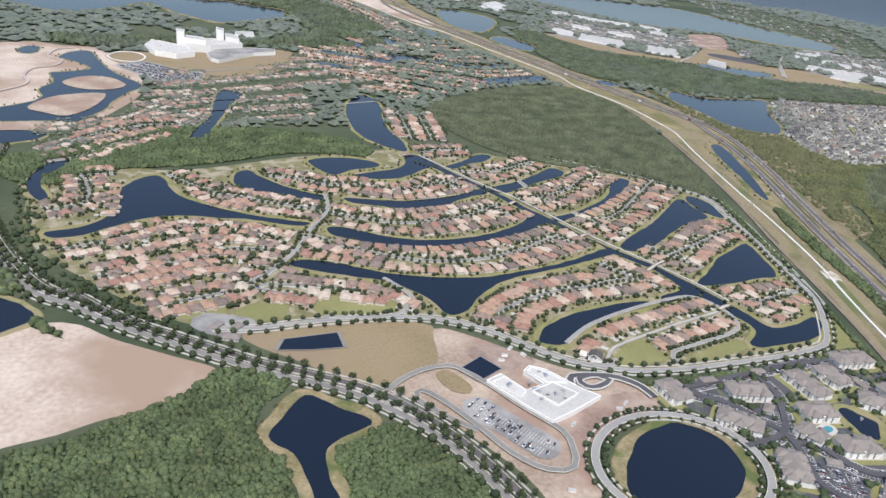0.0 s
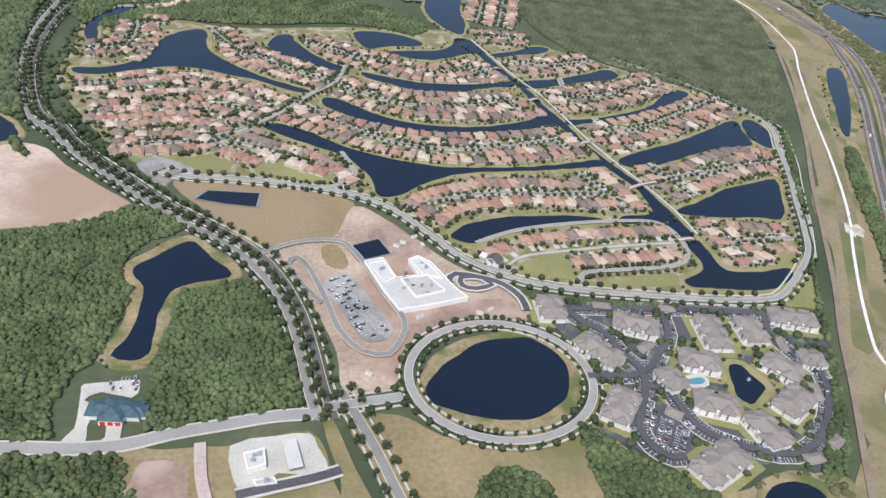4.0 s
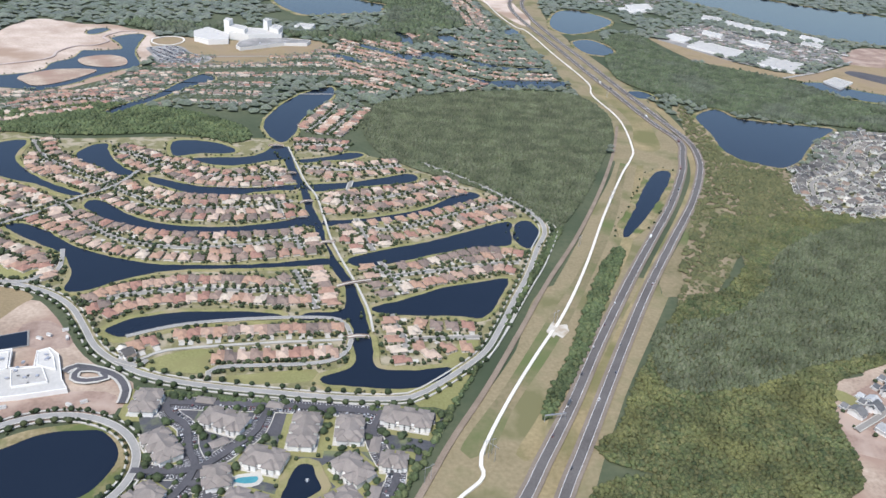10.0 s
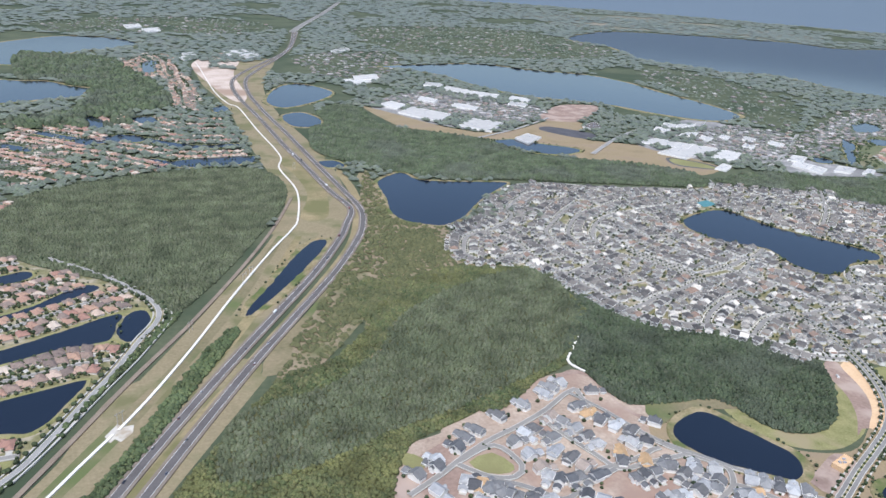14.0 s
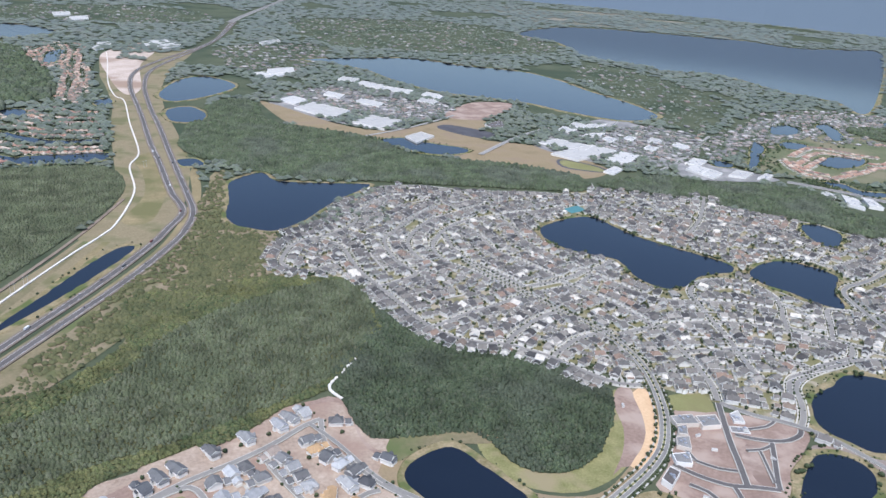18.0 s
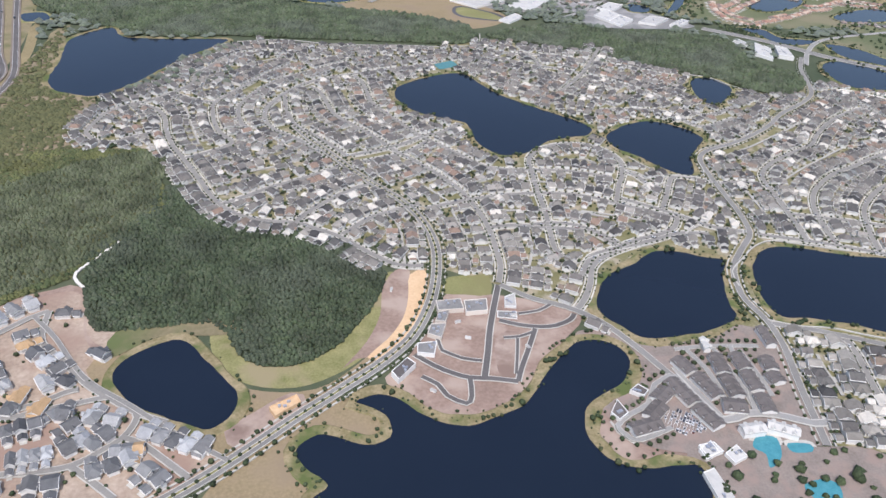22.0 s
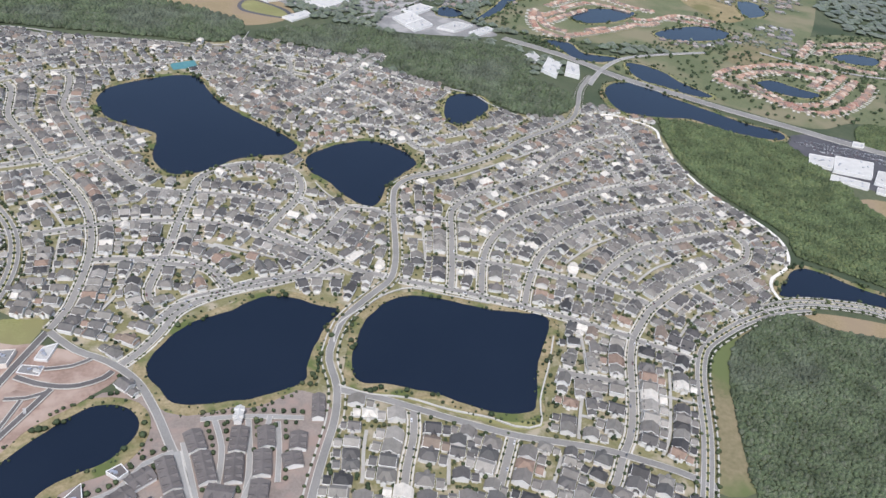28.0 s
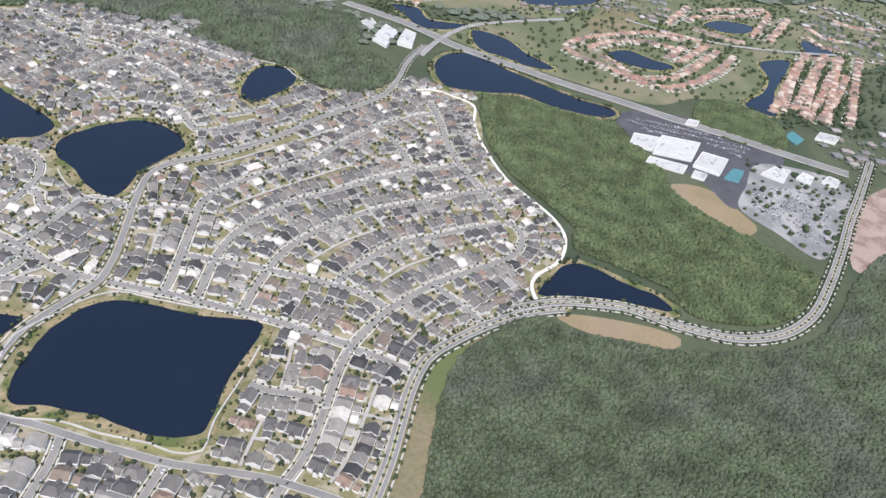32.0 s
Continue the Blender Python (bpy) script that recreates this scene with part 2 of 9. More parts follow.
MAT = {
    "ground": surface("ground_cover", (0.058, 0.074, 0.04), (0.105, 0.112, 0.064), 0.02, 0.25, third=(0.05, 0.066, 0.036), third_scale=0.008),
    "yard": surface("yard_grass", (0.125, 0.125, 0.052), (0.235, 0.208, 0.11), 0.08, 0.8, third=(0.33, 0.285, 0.20), third_scale=0.10),
    "fairway": surface("fairway_grass", (0.085, 0.105, 0.05), (0.165, 0.168, 0.09), 0.02, 0.5, third=(0.20, 0.178, 0.108), third_scale=0.014),
    "setts": surface("paved_yard", (0.18, 0.148, 0.124), (0.28, 0.232, 0.195), 0.08, 1.0, third=(0.27, 0.205, 0.168), third_scale=0.09),
    "lawn": surface("mown_lawn", (0.165, 0.165, 0.062), (0.27, 0.255, 0.112), 0.03, 0.9, third=(0.20, 0.185, 0.08), third_scale=0.04),
    "bank": surface("bank_grass", (0.15, 0.15, 0.055), (0.28, 0.255, 0.115), 0.12, 0.9, third=(0.27, 0.225, 0.125), third_scale=0.05),
    "shore": surface("dry_shore", (0.14, 0.12, 0.05), (0.34, 0.27, 0.16), 0.08, 0.7, third=(0.10, 0.12, 0.04), third_scale=0.06),
    "verge": surface("verge_grass", (0.185, 0.152, 0.084), (0.30, 0.245, 0.15), 0.03, 0.5, third=(0.15, 0.14, 0.066), third_scale=0.03),
    "marsh": surface("marsh_flat", (0.155, 0.145, 0.105), (0.27, 0.235, 0.17), 0.004, 0.02, third=(0.11, 0.13, 0.09), third_scale=0.003),
    "meadow": surface("dry_meadow", (0.18, 0.145, 0.072), (0.32, 0.255, 0.14), 0.03, 0.5, third=(0.15, 0.14, 0.06), third_scale=0.02),
    "drygrass": surface("dry_grass", (0.20, 0.155, 0.085), (0.32, 0.245, 0.145), 0.03, 0.7, third=(0.25, 0.19, 0.12), third_scale=0.03),
    "sand": surface("pale_sand", (0.37, 0.285, 0.22), (0.60, 0.50, 0.41), 0.03, 0.4, third=(0.32, 0.23, 0.165), third_scale=0.012),
    "dirt": surface("graded_dirt", (0.25, 0.185, 0.135), (0.47, 0.375, 0.285), 0.05, 0.5, third=(0.29, 0.20, 0.15), third_scale=0.03),
    "reddirt": surface("reddish_dirt", (0.21, 0.145, 0.112), (0.34, 0.245, 0.19), 0.05, 0.5, third=(0.37, 0.285, 0.225), third_scale=0.05),
    "pinksoil": surface("pink_soil", (0.27, 0.195, 0.152), (0.38, 0.295, 0.235), 0.04, 0.5, third=(0.215, 0.15, 0.118), third_scale=0.06),
    "orangesoil": surface("orange_sand", (0.52, 0.34, 0.19), (0.66, 0.47, 0.28), 0.06, 0.6),
    "scrubsoil": surface("scrub_soil", (0.13, 0.12, 0.06), (0.25, 0.20, 0.12), 0.03, 0.4, third=(0.11, 0.13, 0.05), third_scale=0.02),
    "lot": surface("parking_lot", (0.17, 0.165, 0.155), (0.28, 0.27, 0.25), 0.05, 0.6, third=(0.32, 0.305, 0.28), third_scale=0.05),
    "asphalt": surface("asphalt", (0.06, 0.059, 0.062), (0.105, 0.10, 0.105), 0.06, 1.2, rough=0.85),
    "worn": surface("worn_asphalt", (0.175, 0.165, 0.148), (0.255, 0.241, 0.216), 0.06, 1.2, rough=0.85),
    "pale": surface("pale_asphalt", (0.235, 0.225, 0.205), (0.32, 0.307, 0.28), 0.06, 1.2, rough=0.85),
    "concrete": surface("concrete", (0.37, 0.35, 0.305), (0.52, 0.493, 0.432), 0.1, 1.5),
    "lanes": surface("driving_lanes", (0.088, 0.08, 0.074), (0.14, 0.129, 0.12), 0.06, 1.0),
    "shoulder": surface("paved_shoulder", (0.15, 0.122, 0.095), (0.23, 0.19, 0.15), 0.06, 1.0),
    "street": surface("street_asphalt", (0.195, 0.182, 0.16), (0.275, 0.257, 0.226), 0.06, 1.2, rough=0.85),
    "alley": surface("alley_concrete", (0.315, 0.298, 0.26), (0.43, 0.407, 0.355), 0.08, 1.2, rough=0.85),
    "walk": surface("pale_footway", (0.44, 0.415, 0.36), (0.58, 0.545, 0.475), 0.1, 1.5),
    "gravel": surface("limestone_gravel", (0.55, 0.51, 0.44), (0.74, 0.70, 0.62), 0.1, 1.2),
    "track": surface("track_ballast", (0.17, 0.13, 0.095), (0.27, 0.215, 0.16), 0.1, 1.2),
    "court": surface("court_paving", (0.055, 0.058, 0.065), (0.10, 0.10, 0.105), 0.08, 1.0, third=(0.15, 0.165, 0.085), third_scale=0.09),
    "pinkdirt": surface("dirt_track", (0.34, 0.27, 0.23), (0.50, 0.42, 0.37), 0.06, 0.8),
    "gravelpad": surface("gravel_pad", (0.42, 0.385, 0.32), (0.60, 0.56, 0.48), 0.1, 1.2, third=(0.36, 0.30, 0.22), third_scale=0.1),
    "tealcourt": surface("teal_court_paint", (0.06, 0.17, 0.18), (0.10, 0.23, 0.24), 0.3, 2),
    "paint": surface("road_paint", (0.65, 0.65, 0.63), (0.80, 0.80, 0.78), 0.5, 3),
    "stucco": surface("cream_stucco", (0.50, 0.44, 0.37), (0.72, 0.66, 0.58), 0.3, 2, spread=0.7),
    "stucco_far": surface("cream_stucco_far", (0.50, 0.44, 0.37), (0.72, 0.66, 0.58), 0.3, 2, spread=0.7, island=True),
    "tile": surface("terracotta_tile", (0.30, 0.17, 0.13), (0.56, 0.36, 0.285), 0.4, 3, rough=0.8, bump=0.05, spread=0.75, palette=CLAY),
    "tile_far": surface("terracotta_tile_far", (0.32, 0.20, 0.155), (0.56, 0.39, 0.32), 0.4, 3, rough=0.8, spread=0.75, island=True, palette=CLAY),
    "siding": surface("white_siding", (0.64, 0.62, 0.575), (0.81, 0.787, 0.735), 0.4, 2, spread=0.6),
    "siding_far": surface("white_siding_far", (0.64, 0.62, 0.575), (0.81, 0.787, 0.735), 0.4, 2, spread=0.6, island=True),
    "slate": surface("grey_shingle", (0.055, 0.057, 0.065), (0.25, 0.25, 0.255), 0.4, 3, rough=0.8, bump=0.05, spread=0.8, palette=SLATE),
    "slate_far": surface("grey_shingle_far", (0.055, 0.057, 0.065), (0.26, 0.26, 0.26), 0.4, 3, rough=0.8, spread=0.8, island=True, palette=SLATE),
    "fresh": surface("fresh_shingle", (0.055, 0.057, 0.065), (0.25, 0.25, 0.255), 0.4, 3, rough=0.8, bump=0.05, spread=0.8, palette=FRESH),
    "fresh_far": surface("fresh_shingle_far", (0.055, 0.057, 0.065), (0.25, 0.25, 0.255), 0.4, 3, rough=0.8, spread=0.8, island=True, palette=FRESH),
    "mixed_far": surface("mixed_roof_far", (0.20, 0.15, 0.13), (0.62, 0.56, 0.52), 0.4, 3, rough=0.8, spread=0.9, island=True, palette=PALE),
    "flatroof": surface("flat_roof_membrane", (0.34, 0.325, 0.295), (0.55, 0.53, 0.485), 0.15, 0.8, spread=0.5),
    "apt_roof": surface("weathered_shingle", (0.175, 0.152, 0.132), (0.275, 0.241, 0.211), 0.3, 2.5, bump=0.05, spread=0.3),
    "dark_roof": surface("dark_shingle", (0.092, 0.081, 0.074), (0.165, 0.147, 0.135), 0.3, 2.5, spread=0.4),
    "teal_roof": surface("teal_metal_roof", (0.03, 0.06, 0.072), (0.08, 0.125, 0.145), 0.5, 3, rough=0.5),
    "steel": surface("galvanised_steel", (0.42, 0.42, 0.43), (0.6, 0.6, 0.62), 0.5, 4, rough=0.45, metal=0.7),
    "trunk": surface("bark", (0.07, 0.05, 0.035), (0.16, 0.12, 0.09), 0.8, 5),
    "leaf": surface("street_tree_leaf", (0.022, 0.033, 0.016), (0.068, 0.082, 0.036), 0.6, 2.2, bump=0.25, spread=0.35),
    "leaf_far": canopy_surface("yard_tree_leaf", ((0.028, 0.042, 0.02), (0.042, 0.058, 0.027), (0.060, 0.074, 0.034), (0.036, 0.052, 0.024), (0.078, 0.086, 0.04)), (0.05, 0.064, 0.03), 0.05),
    "oak": canopy_surface("oak_canopy", OAKS, (0.076, 0.100, 0.044), 0.018),
    "cypress": canopy_surface("cypress_canopy", CYPRESSES, (0.072, 0.086, 0.046), 0.014, (0.52, 0.66), 1.6),
    "mixed": canopy_surface("mixed_canopy", MIXTURE, (0.082, 0.092, 0.066), 0.016, (0.5, 0.64)),
    "dense": canopy_surface("dense_canopy", DENSE, (0.064, 0.074, 0.050), 0.016, (0.5, 0.64)),
    # floor kept below the crown tones: darkness of the gaps is put into its colour
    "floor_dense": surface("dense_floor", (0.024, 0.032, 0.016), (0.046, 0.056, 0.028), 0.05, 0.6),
    "fringe": canopy_surface("fringe_canopy", FRINGES, (0.125, 0.125, 0.045), 0.022, (0.46, 0.60)),
    # far crowns: paler grey-green and sheen put the haze of distance into the material
    "hazed_wood": canopy_surface("hazed_far_canopy", ((0.072, 0.090, 0.056), (0.086, 0.104, 0.066), (0.100, 0.116, 0.074), (0.080, 0.100, 0.060), (0.112, 0.122, 0.082)), (0.105, 0.115, 0.075), 0.01, (0.5, 0.64), 0.5, 0.22),
    "floor_fringe": surface("fringe_floor", (0.06, 0.065, 0.028), (0.12, 0.115, 0.05), 0.05, 0.6),
    "grove": canopy_surface("shade_tree_leaf", ((0.036, 0.052, 0.026), (0.048, 0.066, 0.03), (0.062, 0.08, 0.036), (0.054, 0.072, 0.034)), (0.05, 0.066, 0.03), 0.05),
    "scrub": surface("scrub_canopy", (0.055, 0.065, 0.03), (0.135, 0.13, 0.06), 0.05, 1.1, spread=0.5, island=True),
    # oak, mixed and cypress floors carry the darkness between crowns in their colour
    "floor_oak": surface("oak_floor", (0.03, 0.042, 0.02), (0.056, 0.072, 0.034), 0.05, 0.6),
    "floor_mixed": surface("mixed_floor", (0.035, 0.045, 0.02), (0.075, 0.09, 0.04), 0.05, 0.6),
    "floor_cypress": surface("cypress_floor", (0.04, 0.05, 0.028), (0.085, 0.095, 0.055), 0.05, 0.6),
    "floor_scrub": surface("scrub_floor", (0.18, 0.145, 0.09), (0.30, 0.24, 0.155), 0.05, 0.5, third=(0.12, 0.125, 0.055), third_scale=0.03),
    "poolwater": surface("pool_water", (0.05, 0.20, 0.235), (0.09, 0.28, 0.315), 0.3, 2, rough=0.15),
    "rubber": surface("tyre_rubber", (0.02, 0.02, 0.02), (0.04, 0.04, 0.04), 1, 5),
    "glass": surface("tinted_glass", (0.02, 0.025, 0.03), (0.05, 0.055, 0.06), 1, 5, rough=0.1, spec=0.5),
    "carpaint": surface("car_paint", (0.03, 0.03, 0.035), (0.75, 0.75, 0.76), 0.05, 0.1, rough=0.3, spread=0.95, spec=0.5, palette=PAINTS),
    "carpaint_far": surface("car_paint_far", (0.03, 0.03, 0.035), (0.75, 0.75, 0.76), 0.05, 0.1, rough=0.3, spread=0.95, island=True, spec=0.5, palette=PAINTS),
}


def water_material():
    m = bpy.data.materials.new("lake_water")
    m.use_nodes = True
    n, l = m.node_tree.nodes, m.node_tree.links
    b = n["Principled BSDF"]
    geo, tex, patch = n.new("ShaderNodeNewGeometry"), n.new("ShaderNodeTexNoise"), n.new("ShaderNodeTexNoise")
    tex.inputs["Scale"].default_value, tex.inputs["Detail"].default_value = 0.9, 4
    patch.inputs["Scale"].default_value, patch.inputs["Detail"].default_value = 0.02, 3
    l.new(geo.outputs["Position"], tex.inputs["Vector"])
    l.new(geo.outputs["Position"], patch.inputs["Vector"])
    bp = n.new("ShaderNodeBump")
    bp.inputs["Strength"].default_value, bp.inputs["Distance"].default_value = 0.12, 0.05
    l.new(tex.outputs[0], bp.inputs["Height"])
    l.new(bp.outputs[0], b.inputs["Normal"])
    col = n.new("ShaderNodeMix")
    col.data_type = "RGBA"
    col.inputs[6].default_value, col.inputs[7].default_value = (0.008, 0.013, 0.023, 1), (0.012, 0.018, 0.030, 1)
    l.new(patch.outputs[0], col.inputs[0])
    l.new(col.outputs[2], b.inputs["Base Color"])
    b.inputs["Roughness"].default_value = 0.12
    b.inputs["IOR"].default_value = 1.33
    return m


MAT["water"] = water_material()


# ---------------------------------------------------------------- mesh tools
def mesh_of(name, verts, faces, mat):
    me = bpy.data.meshes.new(name)
    me.from_pydata([tuple(v) for v in verts], [], faces)
    me.update()
    me.materials.append(MAT[mat])
    return me


def fast_mesh(name, co, quads_or_tris, mat, smooth=False):
    """A large mesh from arrays; all faces have the same number of corners."""
    co, idx = np.asarray(co, np.float32), np.asarray(quads_or_tris, np.int32)
    me = bpy.data.meshes.new(name)
    me.vertices.add(len(co))
    me.vertices.foreach_set("co", co.ravel())
    me.loops.add(idx.size)
    me.loops.foreach_set("vertex_index", idx.ravel())
    me.polygons.add(len(idx))
    k = idx.shape[1]
    me.polygons.foreach_set("loop_start", np.arange(0, idx.size, k, dtype=np.int32))
    me.polygons.foreach_set("loop_total", np.full(len(idx), k, np.int32))
    me.update(calc_edges=True)
    if smooth:
        me.shade_smooth()
    else:
        me.shade_flat()
    me.materials.append(MAT[mat])
    return me


def scatter(name, base, places, mat, smooth=False):
    """One joined mesh: base (verts, tris) laid at rows of x, y, z, turn, sx, sy, sz."""
    v, f = np.asarray(base[0], float), np.asarray(base[1], int)
    p = np.asarray(places, float).reshape(-1, 7)
    c, s = np.cos(p[:, 3])[:, None], np.sin(p[:, 3])[:, None]
    x, y, z = v[None, :, 0] * p[:, 4, None], v[None, :, 1] * p[:, 5, None], v[None, :, 2] * p[:, 6, None]
    co = np.stack([c * x - s * y + p[:, 0, None], s * x + c * y + p[:, 1, None], z + p[:, 2, None]], -1).reshape(-1, 3)
    idx = (f[None] + (np.arange(len(p)) * len(v))[:, None, None]).reshape(-1, f.shape[1])
    return fast_mesh(name, co, idx, mat, smooth)


def tris(faces):
    return [t for f in faces for t in [(f[0], f[k], f[k + 1]) for k in range(1, len(f) - 1)]]


def part(name, me, parent, label="", mat_world=None):
    ob = new(name, me)
    ob.parent = parent
    if label:
        ob["label"] = label
    return ob


class Build:
    """Collects boxes and roofs into one mesh."""

    def __init__(self):
        self.v, self.f = [], []

    def add(self, verts, faces):
        k = len(self.v)
        self.v += verts
        self.f += [tuple(i + k for i in f) for f in faces]
        return self

    def box(self, x0, y0, z0, x1, y1, z1, bottom=False):
        vs = [(x0, y0, z0), (x1, y0, z0), (x1, y1, z0), (x0, y1, z0), (x0, y0, z1), (x1, y0, z1), (x1, y1, z1), (x0, y1, z1)]
        fs = [(0, 1, 5, 4), (1, 2, 6, 5), (2, 3, 7, 6), (3, 0, 4, 7), (4, 5, 6, 7)]
        return self.add(vs, fs + ([(3, 2, 1, 0)] if bottom else []))

    def hip(self, x0, y0, x1, y1, z, rise, over=0.35, eave=0.15):
        """A hipped roof on a rectangle, with a thin eave."""
        x0, y0, x1, y1 = x0 - over, y0 - over, x1 + over, y1 + over
        w, d = x1 - x0, y1 - y0
        if w >= d:
            r = [(x0 + d / 2, (y0 + y1) / 2, z + rise), (x1 - d / 2, (y0 + y1) / 2, z + rise)]
            fs = [(4, 5, 9, 8), (5, 6, 9), (6, 7, 8, 9), (7, 4, 8)]
        else:
            r = [((x0 + x1) / 2, y0 + w / 2, z + rise), ((x0 + x1) / 2, y1 - w / 2, z + rise)]
            fs = [(4, 5, 8), (5, 6, 9, 8), (6, 7, 9), (7, 4, 8, 9)]
        lo = [(x0, y0, z - eave), (x1, y0, z - eave), (x1, y1, z - eave), (x0, y1, z - eave)]
        hi = [(a, b, z) for a, b, _ in lo]
        return self.add(lo + hi + r, [(0, 1, 5, 4), (1, 2, 6, 5), (2, 3, 7, 6), (3, 0, 4, 7), (3, 2, 1, 0)] + fs)

    def gable(self, x0, y0, x1, y1, z, rise, along="y", over=0.3, thick=0.14):
        """Two roof slabs over a rectangle; the ridge runs along x or y."""
        x0, y0, x1, y1 = x0 - over, y0 - over, x1 + over, y1 + over
        if along == "y":
            m = (x0 + x1) / 2
            a = [(x0, y0), (m, y0), (x1, y0), (x0, y1), (m, y1), (x1, y1)]
        else:
            m = (y0 + y1) / 2
            a = [(x0, y1), (x0, m), (x0, y0), (x1, y1), (x1, m), (x1, y0)]
        h = [z, z + rise, z] * 2
        up = [(p[0], p[1], q + thick) for p, q in zip(a, h)]
        dn = [(p[0], p[1], q) for p, q in zip(a, h)]
        fs = [(0, 1, 4, 3), (1, 2, 5, 4), (9, 10, 7, 6), (10, 11, 8, 7), (0, 6, 7, 1), (1, 7, 8, 2), (3, 4, 10, 9), (4, 5, 11, 10), (0, 3, 9, 6), (2, 8, 11, 5)]
        return self.add(up + dn, fs)

    def gable_walls(self, x0, y0, x1, y1, z, rise, along="y"):
        self.box(x0, y0, 0, x1, y1, z)
        if along == "y":
            m = (x0 + x1) / 2
            return self.add([(x0, y0, z), (x1, y0, z), (m, y0, z + rise), (x0, y1, z), (x1, y1, z), (m, y1, z + rise)], [(0, 1, 2), (4, 3, 5)])
        m = (y0 + y1) / 2
        return self.add([(x0, y0, z), (x0, y1, z), (x0, m, z + rise), (x1, y0, z), (x1, y1, z), (x1, m, z + rise)], [(1, 0, 2), (3, 4, 5)])

    def mesh(self, name, mat):
        return mesh_of(name, self.v, self.f, mat)

    def base(self):
        return self.v, tris(self.f)


# ---------------------------------------------------------------- plan tools
def curve(pts, closed=False, step=4.0):
    """Points along a smooth line through the given ones, about step apart."""
    p = np.array(pts, float)
    n = len(p)
    out = []
    for i in range(n if closed else n - 1):
        a, b, c, d = (p[(i + k) % n] if closed else p[min(max(i + k, 0), n - 1)] for k in (-1, 0, 1, 2))
        m = max(2, int(np.linalg.norm(c - b) / step))
        for t in np.arange(m) / m:
            out.append(0.5 * (2 * b + (c - a) * t + (2 * a - 5 * b + 4 * c - d) * t**2 + (3 * b - a - 3 * c + d) * t**3))
    if not closed:
        out.append(p[-1])
    return np.array(out)


def normals(p, closed):
    t = np.roll(p, -1, 0) - np.roll(p, 1, 0) if closed else np.gradient(p, axis=0)
    t /= np.maximum(np.linalg.norm(t, axis=1), 1e-6)[:, None]
    return np.stack([t[:, 1], -t[:, 0]], -1)


def area_sign(p):
    return np.sign((p[:, 0] * np.roll(p[:, 1], -1) - p[:, 1] * np.roll(p[:, 0], -1)).sum())


def inside(p, x, y):
    """Which of the points x, y lie in the closed line p."""
    r = np.zeros(np.shape(x), bool)
    q = np.roll(p, -1, 0)
    for (ax, ay), (bx, by) in zip(p, q):
        if ay == by:
            continue
        r ^= ((ay > y) != (by > y)) & (x < (bx - ax) * (y - ay) / (by - ay) + ax)
    return r


# an occupancy chart of the near country, in cells of 1.5 m
CX, CY, CELL = -900.0, 60.0, 1.5
NX, NY = 1800, 1000
TAKEN = np.zeros((NX, NY), np.uint8)      # 1 water, 2 road, 3 building, 4 kept open, 5 wood, 6 alley


def stamp(p, code):
    lo, hi = p.min(0), p.max(0)
    i0, j0 = max(int((lo[0] - CX) / CELL), 0), max(int((lo[1] - CY) / CELL), 0)
    i1, j1 = min(int((hi[0] - CX) / CELL) + 2, NX), min(int((hi[1] - CY) / CELL) + 2, NY)
    if i1 <= i0 or j1 <= j0:
        return
    gx, gy = np.meshgrid(CX + (np.arange(i0, i1) + 0.5) * CELL, CY + (np.arange(j0, j1) + 0.5) * CELL, indexing="ij")
    hit = inside(p, gx, gy)
    if code in (4, 5, 6):
        hit &= ~np.isin(TAKEN[i0:i1, j0:j1], (1, 2))
    TAKEN[i0:i1, j0:j1][hit] = code


def chart(x, y):
    i, j = ((np.asarray(x) - CX) / CELL).astype(int), ((np.asarray(y) - CY) / CELL).astype(int)
    ok = (i >= 0) & (i < NX) & (j >= 0) & (j < NY)
    return np.where(ok, TAKEN[np.clip(i, 0, NX - 1), np.clip(j, 0, NY - 1)], 0)


def sheet(name, p, z, mat):
    return mesh_of(name, [(a, b, z) for a, b in p], [tuple(range(len(p)))] if area_sign(p) > 0 else [tuple(range(len(p)))[::-1]], mat)


def ribbon(name, p, half, z, mat, thick=0.0):
    """A band along a line, with sides when it has thickness."""
    n = normals(p, False)
    a, b = p + n * half, p - n * half
    k = len(p)
    z = z + (0.0003 * np.arange(k) if k < 45 else np.zeros(k))
    co = np.concatenate([np.c_[a, z], np.c_[b, z], np.c_[a, z - thick], np.c_[b, z - thick]])
    i = np.arange(k - 1)
    f = np.stack([i, i + 1, i + 1 + k, i + k], -1)
    if thick:
        f = np.concatenate([f, np.stack([i + 2 * k, i + 1 + 2 * k, i + 1, i], -1), np.stack([i + k, i + 1 + k, i + 1 + 3 * k, i + 3 * k], -1)])
    return fast_mesh(name, co, f, mat)


LEVEL = [0.01]


def lift():
    LEVEL[0] += 0.003
    return LEVEL[0]


LAKES, ROADS, STREETS, WOODS, TOWN = [], [], [], [], []


